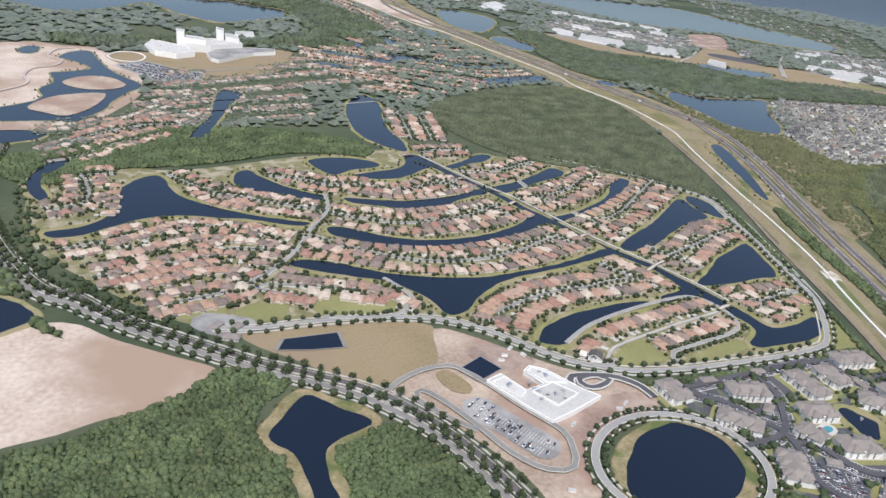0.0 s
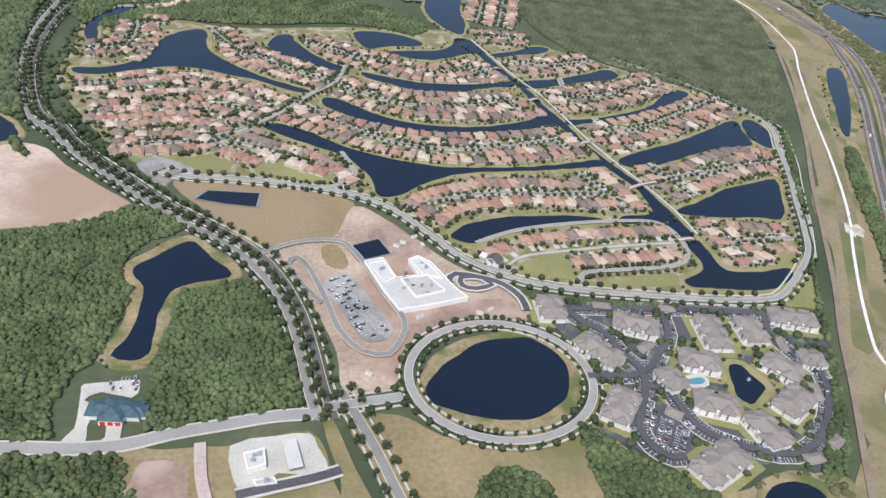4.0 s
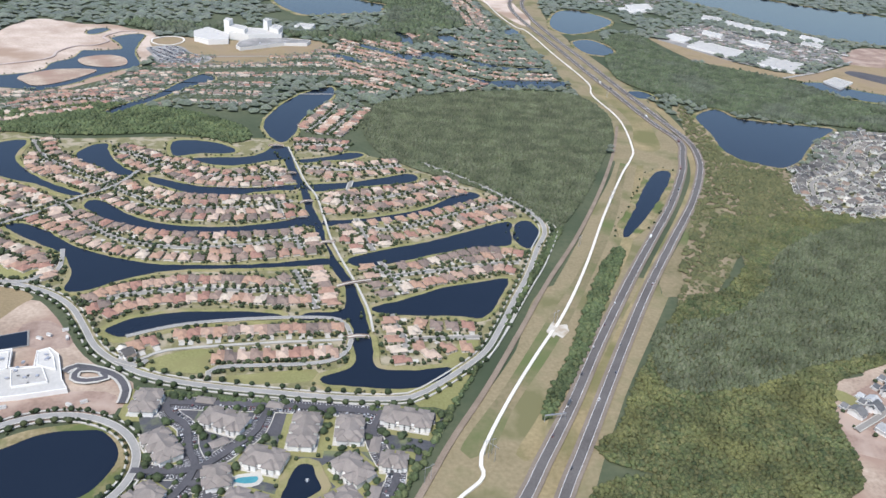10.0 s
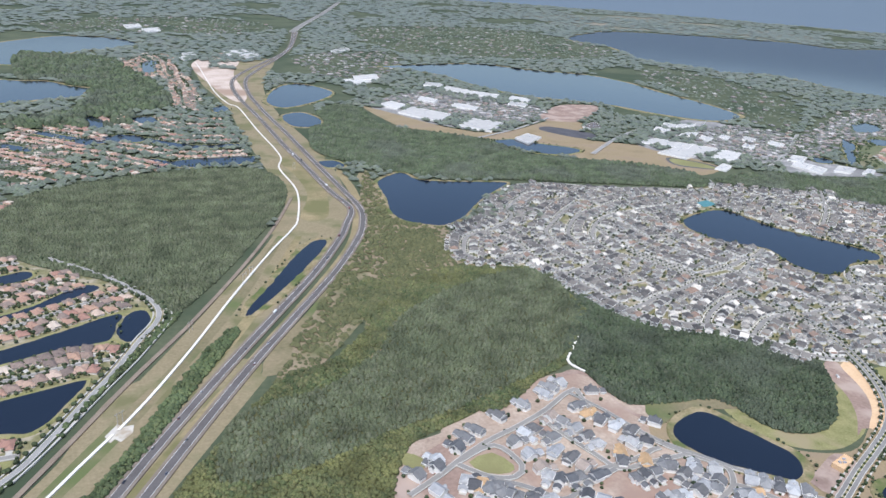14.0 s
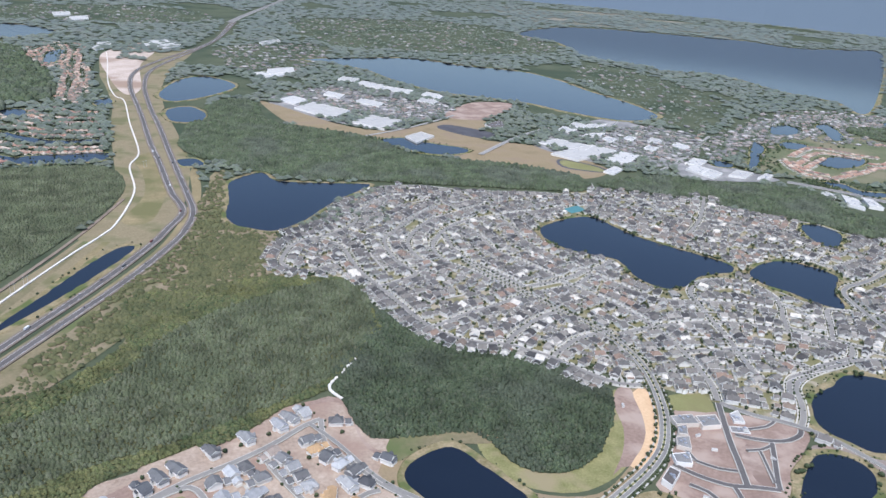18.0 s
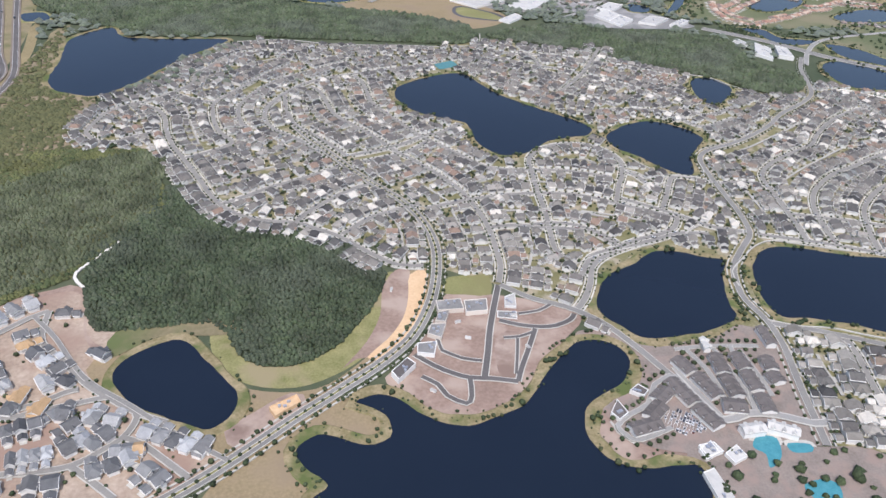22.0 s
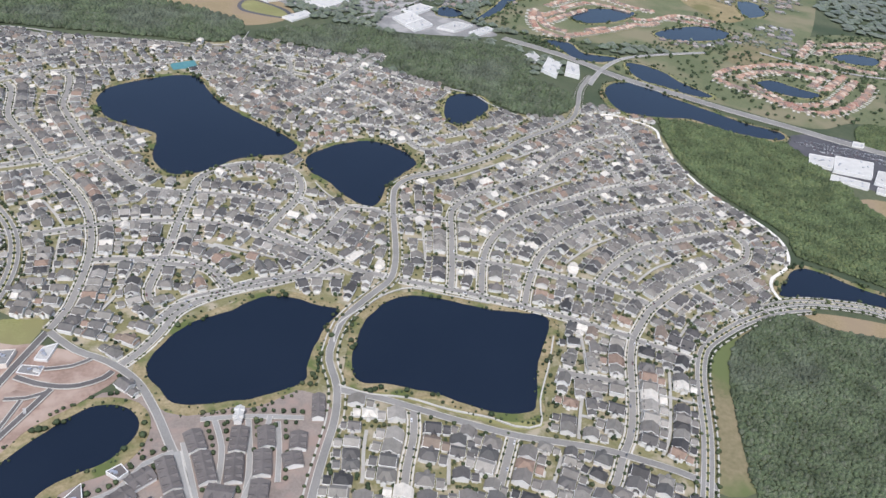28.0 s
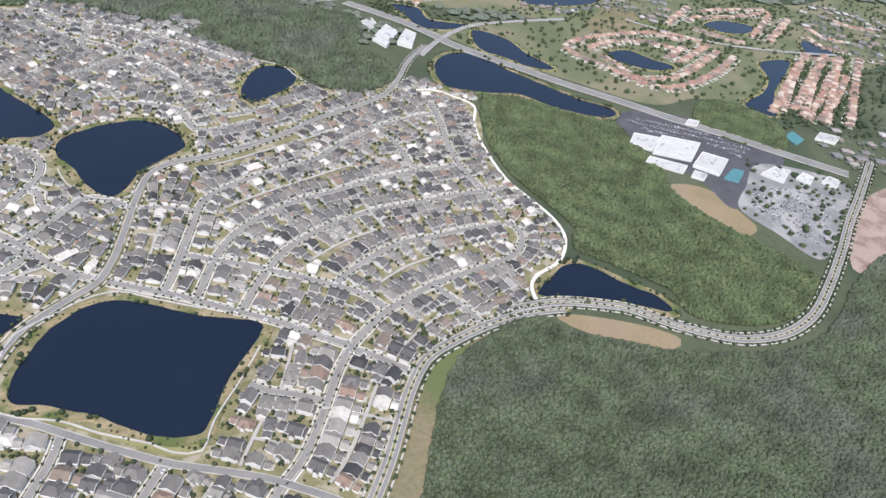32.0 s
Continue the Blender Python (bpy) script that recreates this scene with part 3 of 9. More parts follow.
def lake(kind, pts, bank):
    p = curve(pts, True, 3.0 if bank < 8 else 8.0)
    if area_sign(p) < 0:
        p = p[::-1]
    near = bank < 8
    if near:
        w = np.array([noise.noise((a * 0.12, b * 0.12, 3.0)) for a, b in p])
        p = p + normals(p, True) * (w * 0.9)[:, None]
    n = normals(p, True)
    rim = p + n * bank * np.array([0.75 + 0.5 * noise.noise((a * 0.05, b * 0.05, 9.0)) for a, b in p])[:, None]
    z = 0.35 + 0.003 * len(LAKES)
    ob = tagged(new("water", sheet("water", p, z, "water")), "dark blue-black still water of a " + kind, "lake", "lakes", "structure")
    stamp(p + n * 0.8, 1)
    LAKES.append((p, n, bank, rim, ob, z))


def basin(pts):
    """A straight-sided lined basin with a grey liner rim."""
    p = np.array(pts, float)
    if area_sign(p) < 0:
        p = p[::-1]
    ob = tagged(new("basin_water", sheet("basin_water", p, 0.45, "water")), "dark water in a straight-sided lined basin", "basin", "lakes", "structure")
    part("liner", sheet("liner", p.mean(0) + (p - p.mean(0)) * 1.12, 0.40, "worn"), ob, "grey liner rim")
    stamp(p.mean(0) + (p - p.mean(0)) * 1.12, 1)


def banks():
    """The sloping grass rims, left open where one water runs into another."""
    for a, (p, n, bank, rim, ob, z) in enumerate(LAKES):
        k = len(p)
        i = np.arange(k)
        j = (i + 1) % k
        if bank >= 4:
            stamp(rim, 1)
        co = np.concatenate([np.c_[p - n * 0.2, np.full(k, z - 0.01)], np.c_[rim, np.full(k, 0.60)], np.c_[rim + n * 0.8, np.full(k, 0.0)]])
        shut = np.zeros(k, bool)
        for b, other in enumerate(LAKES):
            if b != a and (other[0].min(0) < rim.max(0) + 2).all() and (other[0].max(0) > rim.min(0) - 2).all():
                for q in (rim, (p + rim) / 2, p + n * 0.4):
                    shut |= inside(other[0], q[:, 0], q[:, 1])
        keep = ~(shut | shut[j])
        f = np.concatenate([np.stack([i, i + k, j + k, j], -1)[keep], np.stack([i + k, i + 2 * k, j + 2 * k, j + k], -1)[keep]])
        if len(f):
            part("bank", fast_mesh("bank", co, f, "bank" if bank < 5 else "shore"), ob, "grassy bank along the water")


def area(name, mat, pts):
    p = np.array(pts, float) if name == "trail_pad" else curve(pts, True, 6.0)
    if area_sign(p) < 0:
        p = p[::-1]
    label = {"sand": "pale bare sandy ground with tyre marks", "drygrass": "dry brown grass cover on open ground", "dirt": "graded pinkish dirt of a building site", "meadow": "dry mown meadow with green patches",
             "lawn": "bright mown lawn", "marsh": "brown and olive marsh flats", "fairway": "green golf fairways with dry rough", "setts": "brownish paved yards between terraces", "verge": "tan and green mown verge beside the highway", "lot": "grey paved car park", "court": "dark asphalt courts with patches of lawn", "asphalt": "dark asphalt car park with pale bays", "concrete": "pale concrete paving", "gravelpad": "pale gravel turning pad", "tealcourt": "teal painted sports court", "yard": "dry yards, drives and grass between houses", "pinksoil": "bare pink soil", "orangesoil": "strip of raw orange sand", "track": "brown gravel strip beside the track", "reddirt": "bare reddish brown building dirt", "bank": "olive grass along the wood edge", "scrubsoil": "brown scrubby ground between trees"}[mat]
    tagged(new(name, sheet(name, p, lift(), mat)), label, "ground", "", "structure")
    if name == "town_ground":
        TOWN.append(p)
    if mat not in ("yard", "court") and name not in ("site_ground", "core_paving", "scrub_ground", "industrial", "school_lot"):
        stamp(p, 4)


ROADMAT = {"boulevard": ("worn", 0.5), "parkway": ("pale", 0.5), "connector": ("pale", 0.5), "side road": ("pale", 0.8), "highway": ("shoulder", 0), "gravel trail": ("gravel", 0), "rail track": ("track", 0), "avenue": ("worn", 1.3),
           "street": ("asphalt", 1.0), "toll road": ("worn", 1.0), "golf road": ("pale", 0.6), "lake road": ("worn", 0.4), "new boulevard": ("lanes", 0.5), "forest path": ("gravel", 0), "court road": ("asphalt", 0), "lane": ("pale", 0.3), "town road": ("lanes", 0.5), "site road": ("worn", 0.3), "dirt road": ("pinkdirt", 0), "white path": ("gravel", 0), "shore path": ("concrete", 0), "canal walk": ("concrete", 0)}


def road(kind, pts, width):
    p = curve(pts, False, 5.0)
    mat, edge = ROADMAT[kind]
    z = 0.72 + 0.008 * len(ROADS)
    ob = new("road", ribbon("road", p, width / 2, z, mat, 0.75))
    what = {"asphalt": "dark asphalt carriageway", "worn": "worn grey asphalt road", "pale": "sun-bleached pale grey road", "gravel": "pale limestone path", "track": "brown ballast of a track bed", "lanes": "grey asphalt road with pale kerbs", "shoulder": "dark asphalt carriageway with worn shoulders", "pinkdirt": "bare dirt track", "bank": "grassy walk", "concrete": "pale concrete path"}[mat]
    tagged(ob, what + " of a " + kind, "road", "roads", "structure")
    if kind in ("boulevard", "new boulevard", "parkway", "connector", "avenue"):
        for side in (1, -1):
            n = normals(p, False)
            part("kerb", ribbon("kerb", p + n * side * (width / 2 + 0.08), 0.13, z + 0.012, "walk", 0.5), ob, "pale concrete kerb")
            part("pavement", ribbon("pavement", p + n * side * (width / 2 + 2.2), 0.4, z - 0.1, "concrete", 0.5), ob, "pale concrete footway")
    elif edge:
        part("pavement", ribbon("pavement", p, width / 2 + edge, z - 0.1, "verge" if kind == "highway" else "concrete", 0.3), ob, "pale kerb and footway")
    if kind == "court road":
        part("bay_strip", ribbon("bay_strip", p, width / 2 + 2.5, 0.49 + 0.014 * (len(ROADS) % 5), "asphalt", 0.3), ob, "asphalt strip of parking bays")
        part("kerb", ribbon("kerb", p, width / 2 + 2.9, 0.42 + 0.014 * (len(ROADS) % 5), "walk", 0.3), ob, "pale concrete kerb")
    if kind == "highway":
        n = normals(p, False)
        for off in (-width / 2 + 1.9, width / 2 - 1.9):
            part("edge_line", ribbon("edge_line", p + n * off, 0.07, z + 0.03, "paint"), ob, "white edge line")
        part("lanes", ribbon("lanes", p, width / 2 - 1.8, z + 0.02, "lanes"), ob, "dark asphalt driving lanes")
    n = normals(p, False)
    stamp(np.concatenate([p + n * (width / 2 + edge), (p - n * (width / 2 + edge))[::-1]]), 2)
    ROADS.append((kind, p, n, width))


def dual(pts, apart, width):
    """A divided boulevard: two carriageways with a planted strip between."""
    p = curve(pts, False, 5.0)
    n = normals(p, False)
    tagged(new("median", ribbon("median", p, apart / 2, 0.60, "bank", 0.55)), "grassy median strip of a boulevard", "road", "", "structure")
    for s in (1, -1):
        road("boulevard", (p + n * s * apart / 2)[::2], width)
    MEDIANS.append(p)


MEDIANS = []


def street(style, pts):
    p = curve(pts, False, 4.0)
    n = normals(p, False)
    half = {"terracotta": 1.4, "slate": 1.7, "new": 1.25, "alley": 0.85}[style]
    z = 0.62 + 0.003 * len(STREETS)
    ob = tagged(new("street", ribbon("street", p, half, z, "alley" if style == "alley" else "street", 0.6)), "narrow concrete alley behind houses" if style == "alley" else "quiet grey residential street between houses", "road", "streets", "structure")
    if style == "slate":
        for side in (1, -1):
            part("pavement", ribbon("pavement", p + n * side * (half + 1.35), 0.45, z - 0.1, "walk", 0.5), ob, "pale concrete footway")
            part("kerb", ribbon("kerb", p + n * side * (half + 0.1), 0.12, z + 0.012, "walk", 0.5), ob, "pale concrete kerb")
    elif style != "alley":
        part("pavement", ribbon("pavement", p, half + (0.45 if style == "new" else 0.7), z - 0.06, "concrete", 0.5), ob, "pale concrete footway")
    edge = {"slate": 1.9, "alley": 0.1}.get(style, 0.9)
    stamp(np.concatenate([p + n * (half + edge), (p - n * (half + edge))[::-1]]), 6 if style == "alley" else 2)
    STREETS.append((style, p, n, half))


HOUSE_ROWS = []


def house_row(style, pts, count, front):
    """A row of evenly spaced houses along a line; front: the side, left or right of the way along it, that they face."""
    HOUSE_ROWS.append((style, pts, count, front))


def island(pts, mat="dirt"):
    """Bare ground that stands a little out of the water."""
    p = curve(pts, True, 6.0)
    if area_sign(p) < 0:
        p = p[::-1]
    tagged(new("sand_bank", sheet("sand_bank", p, 0.64 + LEVEL[0], mat)), "pale bare sand bank between ponds", "ground", "", "structure")
    LEVEL[0] += 0.003
    stamp(p, 4)


def wood(kind, pts, gap):
    p = curve(pts, True, 8.0)
    WOODS.append((kind, p, gap))
    if kind == "grove":
        return
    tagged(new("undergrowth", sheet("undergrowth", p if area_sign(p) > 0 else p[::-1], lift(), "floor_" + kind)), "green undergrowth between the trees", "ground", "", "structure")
    stamp(p, 5)


def haze_backdrop():
    m = bpy.data.materials.new("distant_haze")
    m.use_nodes = True
    b = m.node_tree.nodes["Principled BSDF"]
    # added ring: distance haze put into its colour, with a faint glow of its own
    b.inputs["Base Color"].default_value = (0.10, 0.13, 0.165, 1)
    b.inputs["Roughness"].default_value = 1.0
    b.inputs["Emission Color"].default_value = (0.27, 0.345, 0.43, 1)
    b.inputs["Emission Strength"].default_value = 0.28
    MAT["haze"] = m
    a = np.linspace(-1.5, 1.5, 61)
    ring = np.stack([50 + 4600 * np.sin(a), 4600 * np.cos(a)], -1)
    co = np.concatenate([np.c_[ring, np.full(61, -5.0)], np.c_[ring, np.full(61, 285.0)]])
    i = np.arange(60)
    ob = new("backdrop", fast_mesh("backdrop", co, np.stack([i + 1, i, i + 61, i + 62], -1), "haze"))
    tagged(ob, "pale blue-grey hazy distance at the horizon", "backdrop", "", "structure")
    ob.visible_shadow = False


haze_backdrop()
ground = tagged(new("ground", mesh_of("ground", [(-12000, -9000, 0), (12000, -9000, 0), (12000, 14000, 0), (-12000, 14000, 0)], [(0, 1, 2, 3)], "ground")),
                "flat green and brown country reaching the horizon", "ground", "", "structure")


# ---------------------------------------------------------------- buildings of their own
def axis_of(a, b):
    a, b = np.array(a, float), np.array(b, float)
    return (a + b) / 2, math.atan2(b[1] - a[1], b[0] - a[0]), float(np.linalg.norm(b - a))


def stand(ob, c, turn, w, d):
    ob.location, ob.rotation_euler[2] = (c[0], c[1], 0.0), turn
    e, u = np.array([math.cos(turn), math.sin(turn)]), np.array([-math.sin(turn), math.cos(turn)])
    stamp(np.array([c + e * s * (w / 2 + 0.6) + u * t * (d / 2 + 0.6) for s, t in ((-1, -1), (1, -1), (1, 1), (-1, 1))]), 3)


def window_mesh(w, h):
    return Build().box(-w / 2, -0.05, 0, w / 2, 0.05, h, True).mesh("window", "glass")


BLOCKS = []


def apartment(pts, width, high=3.7):
    """A three-storey apartment block: crossed hipped roofs, end wings, white balcony stacks and windows."""
    (c, turn, length), w = axis_of(*pts), width
    ob = tagged(new("apartment_building"), "cream three-storey apartment block with weathered grey hipped roofs", "apartment building", "apartment buildings")
    walls, roof = Build(), Build()
    walls.box(-length / 2, -w / 2, 0, length / 2, w / 2, high)
    roof.hip(-length / 2, -w / 2, length / 2, w / 2, high, 2.1, 0.5)
    n = 3 if length > 17 else 2
    part("wall", walls.mesh("wall", "siding"), ob)
    part("roof", roof.mesh("roof", "apt_roof"), ob)
    for k in range(n):
        x = -length / 2 + (k + 0.5) * length / n
        s = length / n * 0.33
        for side in (1, -1):
            wing, cap = Build(), Build()
            y0, y1 = sorted((side * (w / 2 - 0.5), side * (w / 2 + 2.0)))
            wing.box(x - s, y0, 0, x + s, y1, high - 0.1)
            y0, y1 = sorted((0.0, side * (w / 2 + 2.0)))
            cap.hip(x - s, y0, x + s, y1, high - 0.08, 1.7, 0.4)
            q = part("wing", wing.mesh("wing", "siding"), ob)
            part("wing_roof", cap.mesh("wing_roof", "apt_roof"), q)
    for sx in (1, -1):
        for sy in (1, -1):
            x0, x1 = sorted((sx * (length / 2 - 3.2), sx * (length / 2 + 1.1)))
            y0, y1 = sorted((sy * (w / 2 - 3.4), sy * (w / 2 + 0.9)))
            q = part("bay", Build().box(x0, y0, 0, x1, y1, high - 0.3).mesh("bay", "siding"), ob)
            part("bay_roof", Build().hip(x0, y0, x1, y1, high - 0.28, 1.5, 0.4).mesh("bay_roof", "apt_roof"), q)
    for name, g, z, mat in (("lawn", 4.0, 0.302 + 0.004 * len(BLOCKS), "lawn"), ("apron", 0.9, 0.372 + 0.003 * len(BLOCKS), "concrete")):
        part(name, mesh_of(name, [(sx * (length / 2 + g), sy * (w / 2 + 2 + g), z) for sx, sy in ((-1, -1), (1, -1), (1, 1), (-1, 1))], [(0, 1, 2, 3)], mat), ob, {"lawn": "mown lawn strip", "apron": "pale footpath"}[name])
    bal = Build().box(-1.1, -0.55, 0, 1.1, 0.55, 0.5, True).mesh("balcony", "siding")
    win = window_mesh(0.8, 0.8)
    for k in range(n):
        x = -length / 2 + (k + 0.5) * length / n
        for side in (1, -1):
            for z in (0.3, 1.5, 2.7):
                q = part("window", win, ob)
                q.location = (x, side * (w / 2 + 2.02), z)
            for z in (1.2, 2.4):
                q = part("balcony", bal, ob)
                q.location = (x + length / n * 0.33 + 1.2, side * (w / 2 + 0.4), z)
    BLOCKS.append(ob)
    stand(ob, c, turn, length, w + 4)


def garage_block(pts, width):
    c, turn, length = axis_of(*pts)
    ob = tagged(new("carport"), "low cream garage block with grey hipped roof", "garage", "garage blocks")
    part("wall", Build().box(-length / 2, -width / 2, 0, length / 2, width / 2, 1.5).mesh("wall", "siding"), ob)
    part("roof", Build().hip(-length / 2, -width / 2, length / 2, width / 2, 1.5, 1.2).mesh("roof", "apt_roof"), ob)
    door = Build().box(-0.55, -0.04, 0.05, 0.55, 0.04, 1.1, True).mesh("garage_door", "concrete")
    for k in range(max(2, int(length / 1.5))):
        q = part("garage_door", door, ob)
        q.location = (-length / 2 + (k + 0.5) * length / max(2, int(length / 1.5)), -width / 2 - 0.03, 0)
    stand(ob, c, turn, length, width)


def rowhouse(pts, width, high=2.4, roofs="dark_roof"):
    """A terrace of town houses under one gabled roof with dormers and party ridges."""
    c, turn, length = axis_of(*pts)
    ob = tagged(new("terrace"), "white town house terrace with grey gabled roof", "terrace", "terraces")
    part("wall", Build().gable_walls(-length / 2, -width / 2, length / 2, width / 2, high, 1.5, "x").mesh("wall", "siding"), ob)
    part("roof", Build().gable(-length / 2, -width / 2, length / 2, width / 2, high, 1.5, "x", 0.4).mesh("roof", roofs), ob)
    n = max(2, int(length / 4))
    dormer = Build().gable_walls(-0.8, -1.3, 0.8, 1.3, 0.6, 0.5, "y").mesh("dormer", "siding")
    cap = Build().gable(-0.8, -1.3, 0.8, 1.3, 0.6, 0.5, "y", 0.2, 0.1).mesh("dormer_roof", roofs)
    for k in range(n):
        for side in (1, -1):
            q = part("dormer", dormer, ob)
            q.location = (-length / 2 + (k + 0.5) * length / n, side * width * 0.28, high + 0.25)
            part("dormer_roof", cap, q)
    stand(ob, c, turn, length, width)


def hall(pts, high, label="large white flat-roofed commercial hall", roofs="flatroof", walls="siding", category="building", group="commercial buildings"):
    """A flat-roofed building on any outline: walls with a parapet, roof deck and roof units."""
    p = np.array(pts, float)
    if area_sign(p) < 0:
        p = p[::-1]
    c = p.mean(0)
    ob = tagged(new("commercial_building"), label, category, group)
    ob.location = (c[0], c[1], 0)
    q = p - c
    k = len(q)
    i = q * (1 - 0.5 / np.maximum(np.linalg.norm(q, axis=1), 2))[:, None]
    v = [(a, b, 0) for a, b in q] + [(a, b, high + 0.35) for a, b in q] + [(a, b, high + 0.35) for a, b in i] + [(a, b, high - 0.1) for a, b in i]
    f = [(s * k + m, s * k + (m + 1) % k, (s + 1) * k + (m + 1) % k, (s + 1) * k + m) for s in range(3) for m in range(k)]
    part("wall", mesh_of("wall", v, f, walls), ob)
    part("roof", mesh_of("roof", [(a, b, high) for a, b in i], [tuple(range(k))], roofs), ob)
    r = random.Random(int(abs(c[0])) + k)
    unit = Build().box(-0.8, -0.6, 0, 0.8, 0.6, 0.7).mesh("roof_unit", "steel")
    size = np.ptp(q, axis=0).max()
    for m in range(3 if size < 30 else 7):
        a, b = i[r.randrange(k)], i[r.randrange(k)]
        w = r.uniform(0.2, 0.8)
        x = (a * w + b * (1 - w)) * r.uniform(0.2, 0.8)
        u = part("roof_unit", unit, ob, "grey steel air handling unit")
        u.location = (x[0], x[1], high)
        u.rotation_euler[2] = r.choice((0, 1.57))
    stamp(p, 3)
    return ob


def station(pts):
    """A fire station with crossed teal metal roofs and red bay doors."""
    c, turn, length = axis_of(*pts)
    ob = tagged(new("fire_station"), "fire station with teal metal roofs and red doors", "fire station")
    walls, roof = Build(), Build()
    for x0, y0, x1, y1, h, r in ((-9, -3, 9, 4, 2.6, 1.6), (-4, -5.5, 4, 5, 3.0, 2.0), (3, -2, 11, 3, 2.2, 1.4)):
        walls.box(x0, y0, 0, x1, y1, h)
        roof.hip(x0, y0, x1, y1, h, r, 0.4)
    part("wall", walls.mesh("wall", "siding"), ob)
    part("roof", roof.mesh("roof", "teal_roof"), ob)
    MAT["red_door"] = surface("red_door_paint", (0.35, 0.03, 0.03), (0.5, 0.06, 0.05), 1, 4)
    door = Build().box(-0.9, -0.06, 0, 0.9, 0.06, 2.0, True).mesh("bay_door", "red_door")
    for k in range(3):
        q = part("bay_door", door, ob, "red roller door")
        q.location = (-2.6 + 2.6 * k, -5.56, 0.02)
    stand(ob, c, turn, 22, 11)


def canopy(pts, width):
    c, turn, length = axis_of(*pts)
    ob = tagged(new("fuel_canopy"), "white fuel station canopy on steel posts", "canopy")
    top = part("roof", Build().box(-length / 2, -width / 2, 2.5, length / 2, width / 2, 2.9, True).mesh("roof", "flatroof"), ob)
    post = Build().box(-0.15, -0.15, 0, 0.15, 0.15, 2.5).mesh("post", "steel")
    for k in range(4):
        for s in (1, -1):
            q = part("post", post, ob)
            q.location = (-length / 2 + (k + 0.5) * length / 4, s * width * 0.3, 0)
    stand(ob, c, turn, length, width)


def pool(pts):
    p = curve(pts, True, 1.5)
    if area_sign(p) < 0:
        p = p[::-1]
    ob = tagged(new("swimming_pool"), "turquoise swimming pool with pale deck", "pool", "swimming pools")
    part("deck", sheet("deck", p + normals(p, True) * 2.0, 0.40, "concrete"), ob, "pale concrete deck")
    part("water", sheet("water", p, 0.44, "poolwater"), ob, "clear turquoise water")
    stamp(p + normals(p, True) * 2.0, 4)


def bridge(pts, width=2.2):
    """A small arched footbridge with parapets."""
    c, turn, length = axis_of(*pts)
    ob = tagged(new("footbridge"), "pale arched footbridge over the canal", "bridge", "footbridges")
    xs = np.linspace(-length / 2, length / 2, 9)
    zs = 0.75 + 0.9 * (1 - (2 * xs / length) ** 2)

    def strip(y0, y1, low, up):
        q = Build()
        m = len(xs)
        vs = [(x, y, z + h) for y, h in ((y0, up), (y1, up), (y1, low), (y0, low)) for x, z in zip(xs, zs)]
        q.add(vs, [(s * m + k, s * m + k + 1, ((s + 1) % 4) * m + k + 1, ((s + 1) % 4) * m + k) for s in range(4) for k in range(m - 1)])
        return q

    part("deck", strip(-width / 2, width / 2, -0.4, 0.0).mesh("deck", "concrete"), ob)
    for s in (1, -1):
        part("parapet", strip(s * width / 2 - 0.1, s * width / 2 + 0.1, 0.0, 0.5).mesh("parapet", "pinksoil"), ob)
    ob.location, ob.rotation_euler[2] = (c[0], c[1], 0), turn


def pylon(pts, high=9.5):
    """A steel two-pole line structure with a cross arm and insulators."""
    c, turn, length = axis_of(*pts)
    ob = tagged(new("power_pylon"), "grey steel two-pole power line structure", "pylon", "power pylons")
    pole = Build().add([(0.13 * math.cos(k * 1.047) * s, 0.13 * math.sin(k * 1.047) * s, z) for z, s in ((0, 1.0), (high, 0.55)) for k in range(6)], [(k, (k + 1) % 6, 6 + (k + 1) % 6, 6 + k) for k in range(6)] + [(6, 7, 8, 9, 10, 11)]).mesh("pole", "steel")
    for s in (-1, 1):
        q = part("pole", pole, ob)
        q.location = (s * 1.6, 0, 0)
    part("cross_arm", Build().box(-3.0, -0.07, high * 0.86, 3.0, 0.07, high * 0.86 + 0.16, True).mesh("cross_arm", "steel"), ob)
    ins = Build().box(-0.06, -0.06, -0.7, 0.06, 0.06, 0, True).mesh("insulator", "glass")
    for x in (-2.8, 0, 2.8):
        q = part("insulator", ins, ob)
        q.location = (x, 0, high * 0.86)
    ob.location, ob.rotation_euler[2] = (c[0], c[1], 0), turn


def container(pts):
    """A site container with a corrugated-looking lid rim and doors."""
    c, turn, length = axis_of(*pts)
    ob = tagged(new("site_container"), "white steel site container standing on bare dirt", "container", "site containers")
    part("body", Build().box(-1.5, -0.6, 0.1, 1.5, 0.6, 1.3, True).mesh("body", "siding"), ob)
    part("lid", Build().box(-1.55, -0.65, 1.3, 1.55, 0.65, 1.38, True).mesh("lid", "flatroof"), ob)
    for s in (-0.3, 0.3):
        q = part("door", Build().box(-0.04, -0.27, 0.2, 0.04, 0.27, 1.2, True).mesh("door", "steel"), ob)
        q.location = (1.52, s, 0)
    ob.location, ob.rotation_euler[2] = (c[0], c[1], 0.12), turn


def gantry(pts):
    c, turn, length = axis_of(*pts)
    ob = tagged(new("sign_gantry"), "steel sign gantry over the highway", "gantry")
    for s in (1, -1):
        part("post", Build().box(s * length / 2 - 0.15, -0.15, 0, s * length / 2 + 0.15, 0.15, 4).mesh("post", "steel"), ob)
    part("beam", Build().box(-length / 2, -0.2, 3.5, length / 2, 0.2, 4.1, True).mesh("beam", "steel"), ob)
    ob.location, ob.rotation_euler[2] = (c[0], c[1], 0), turn


SUBURBS = []


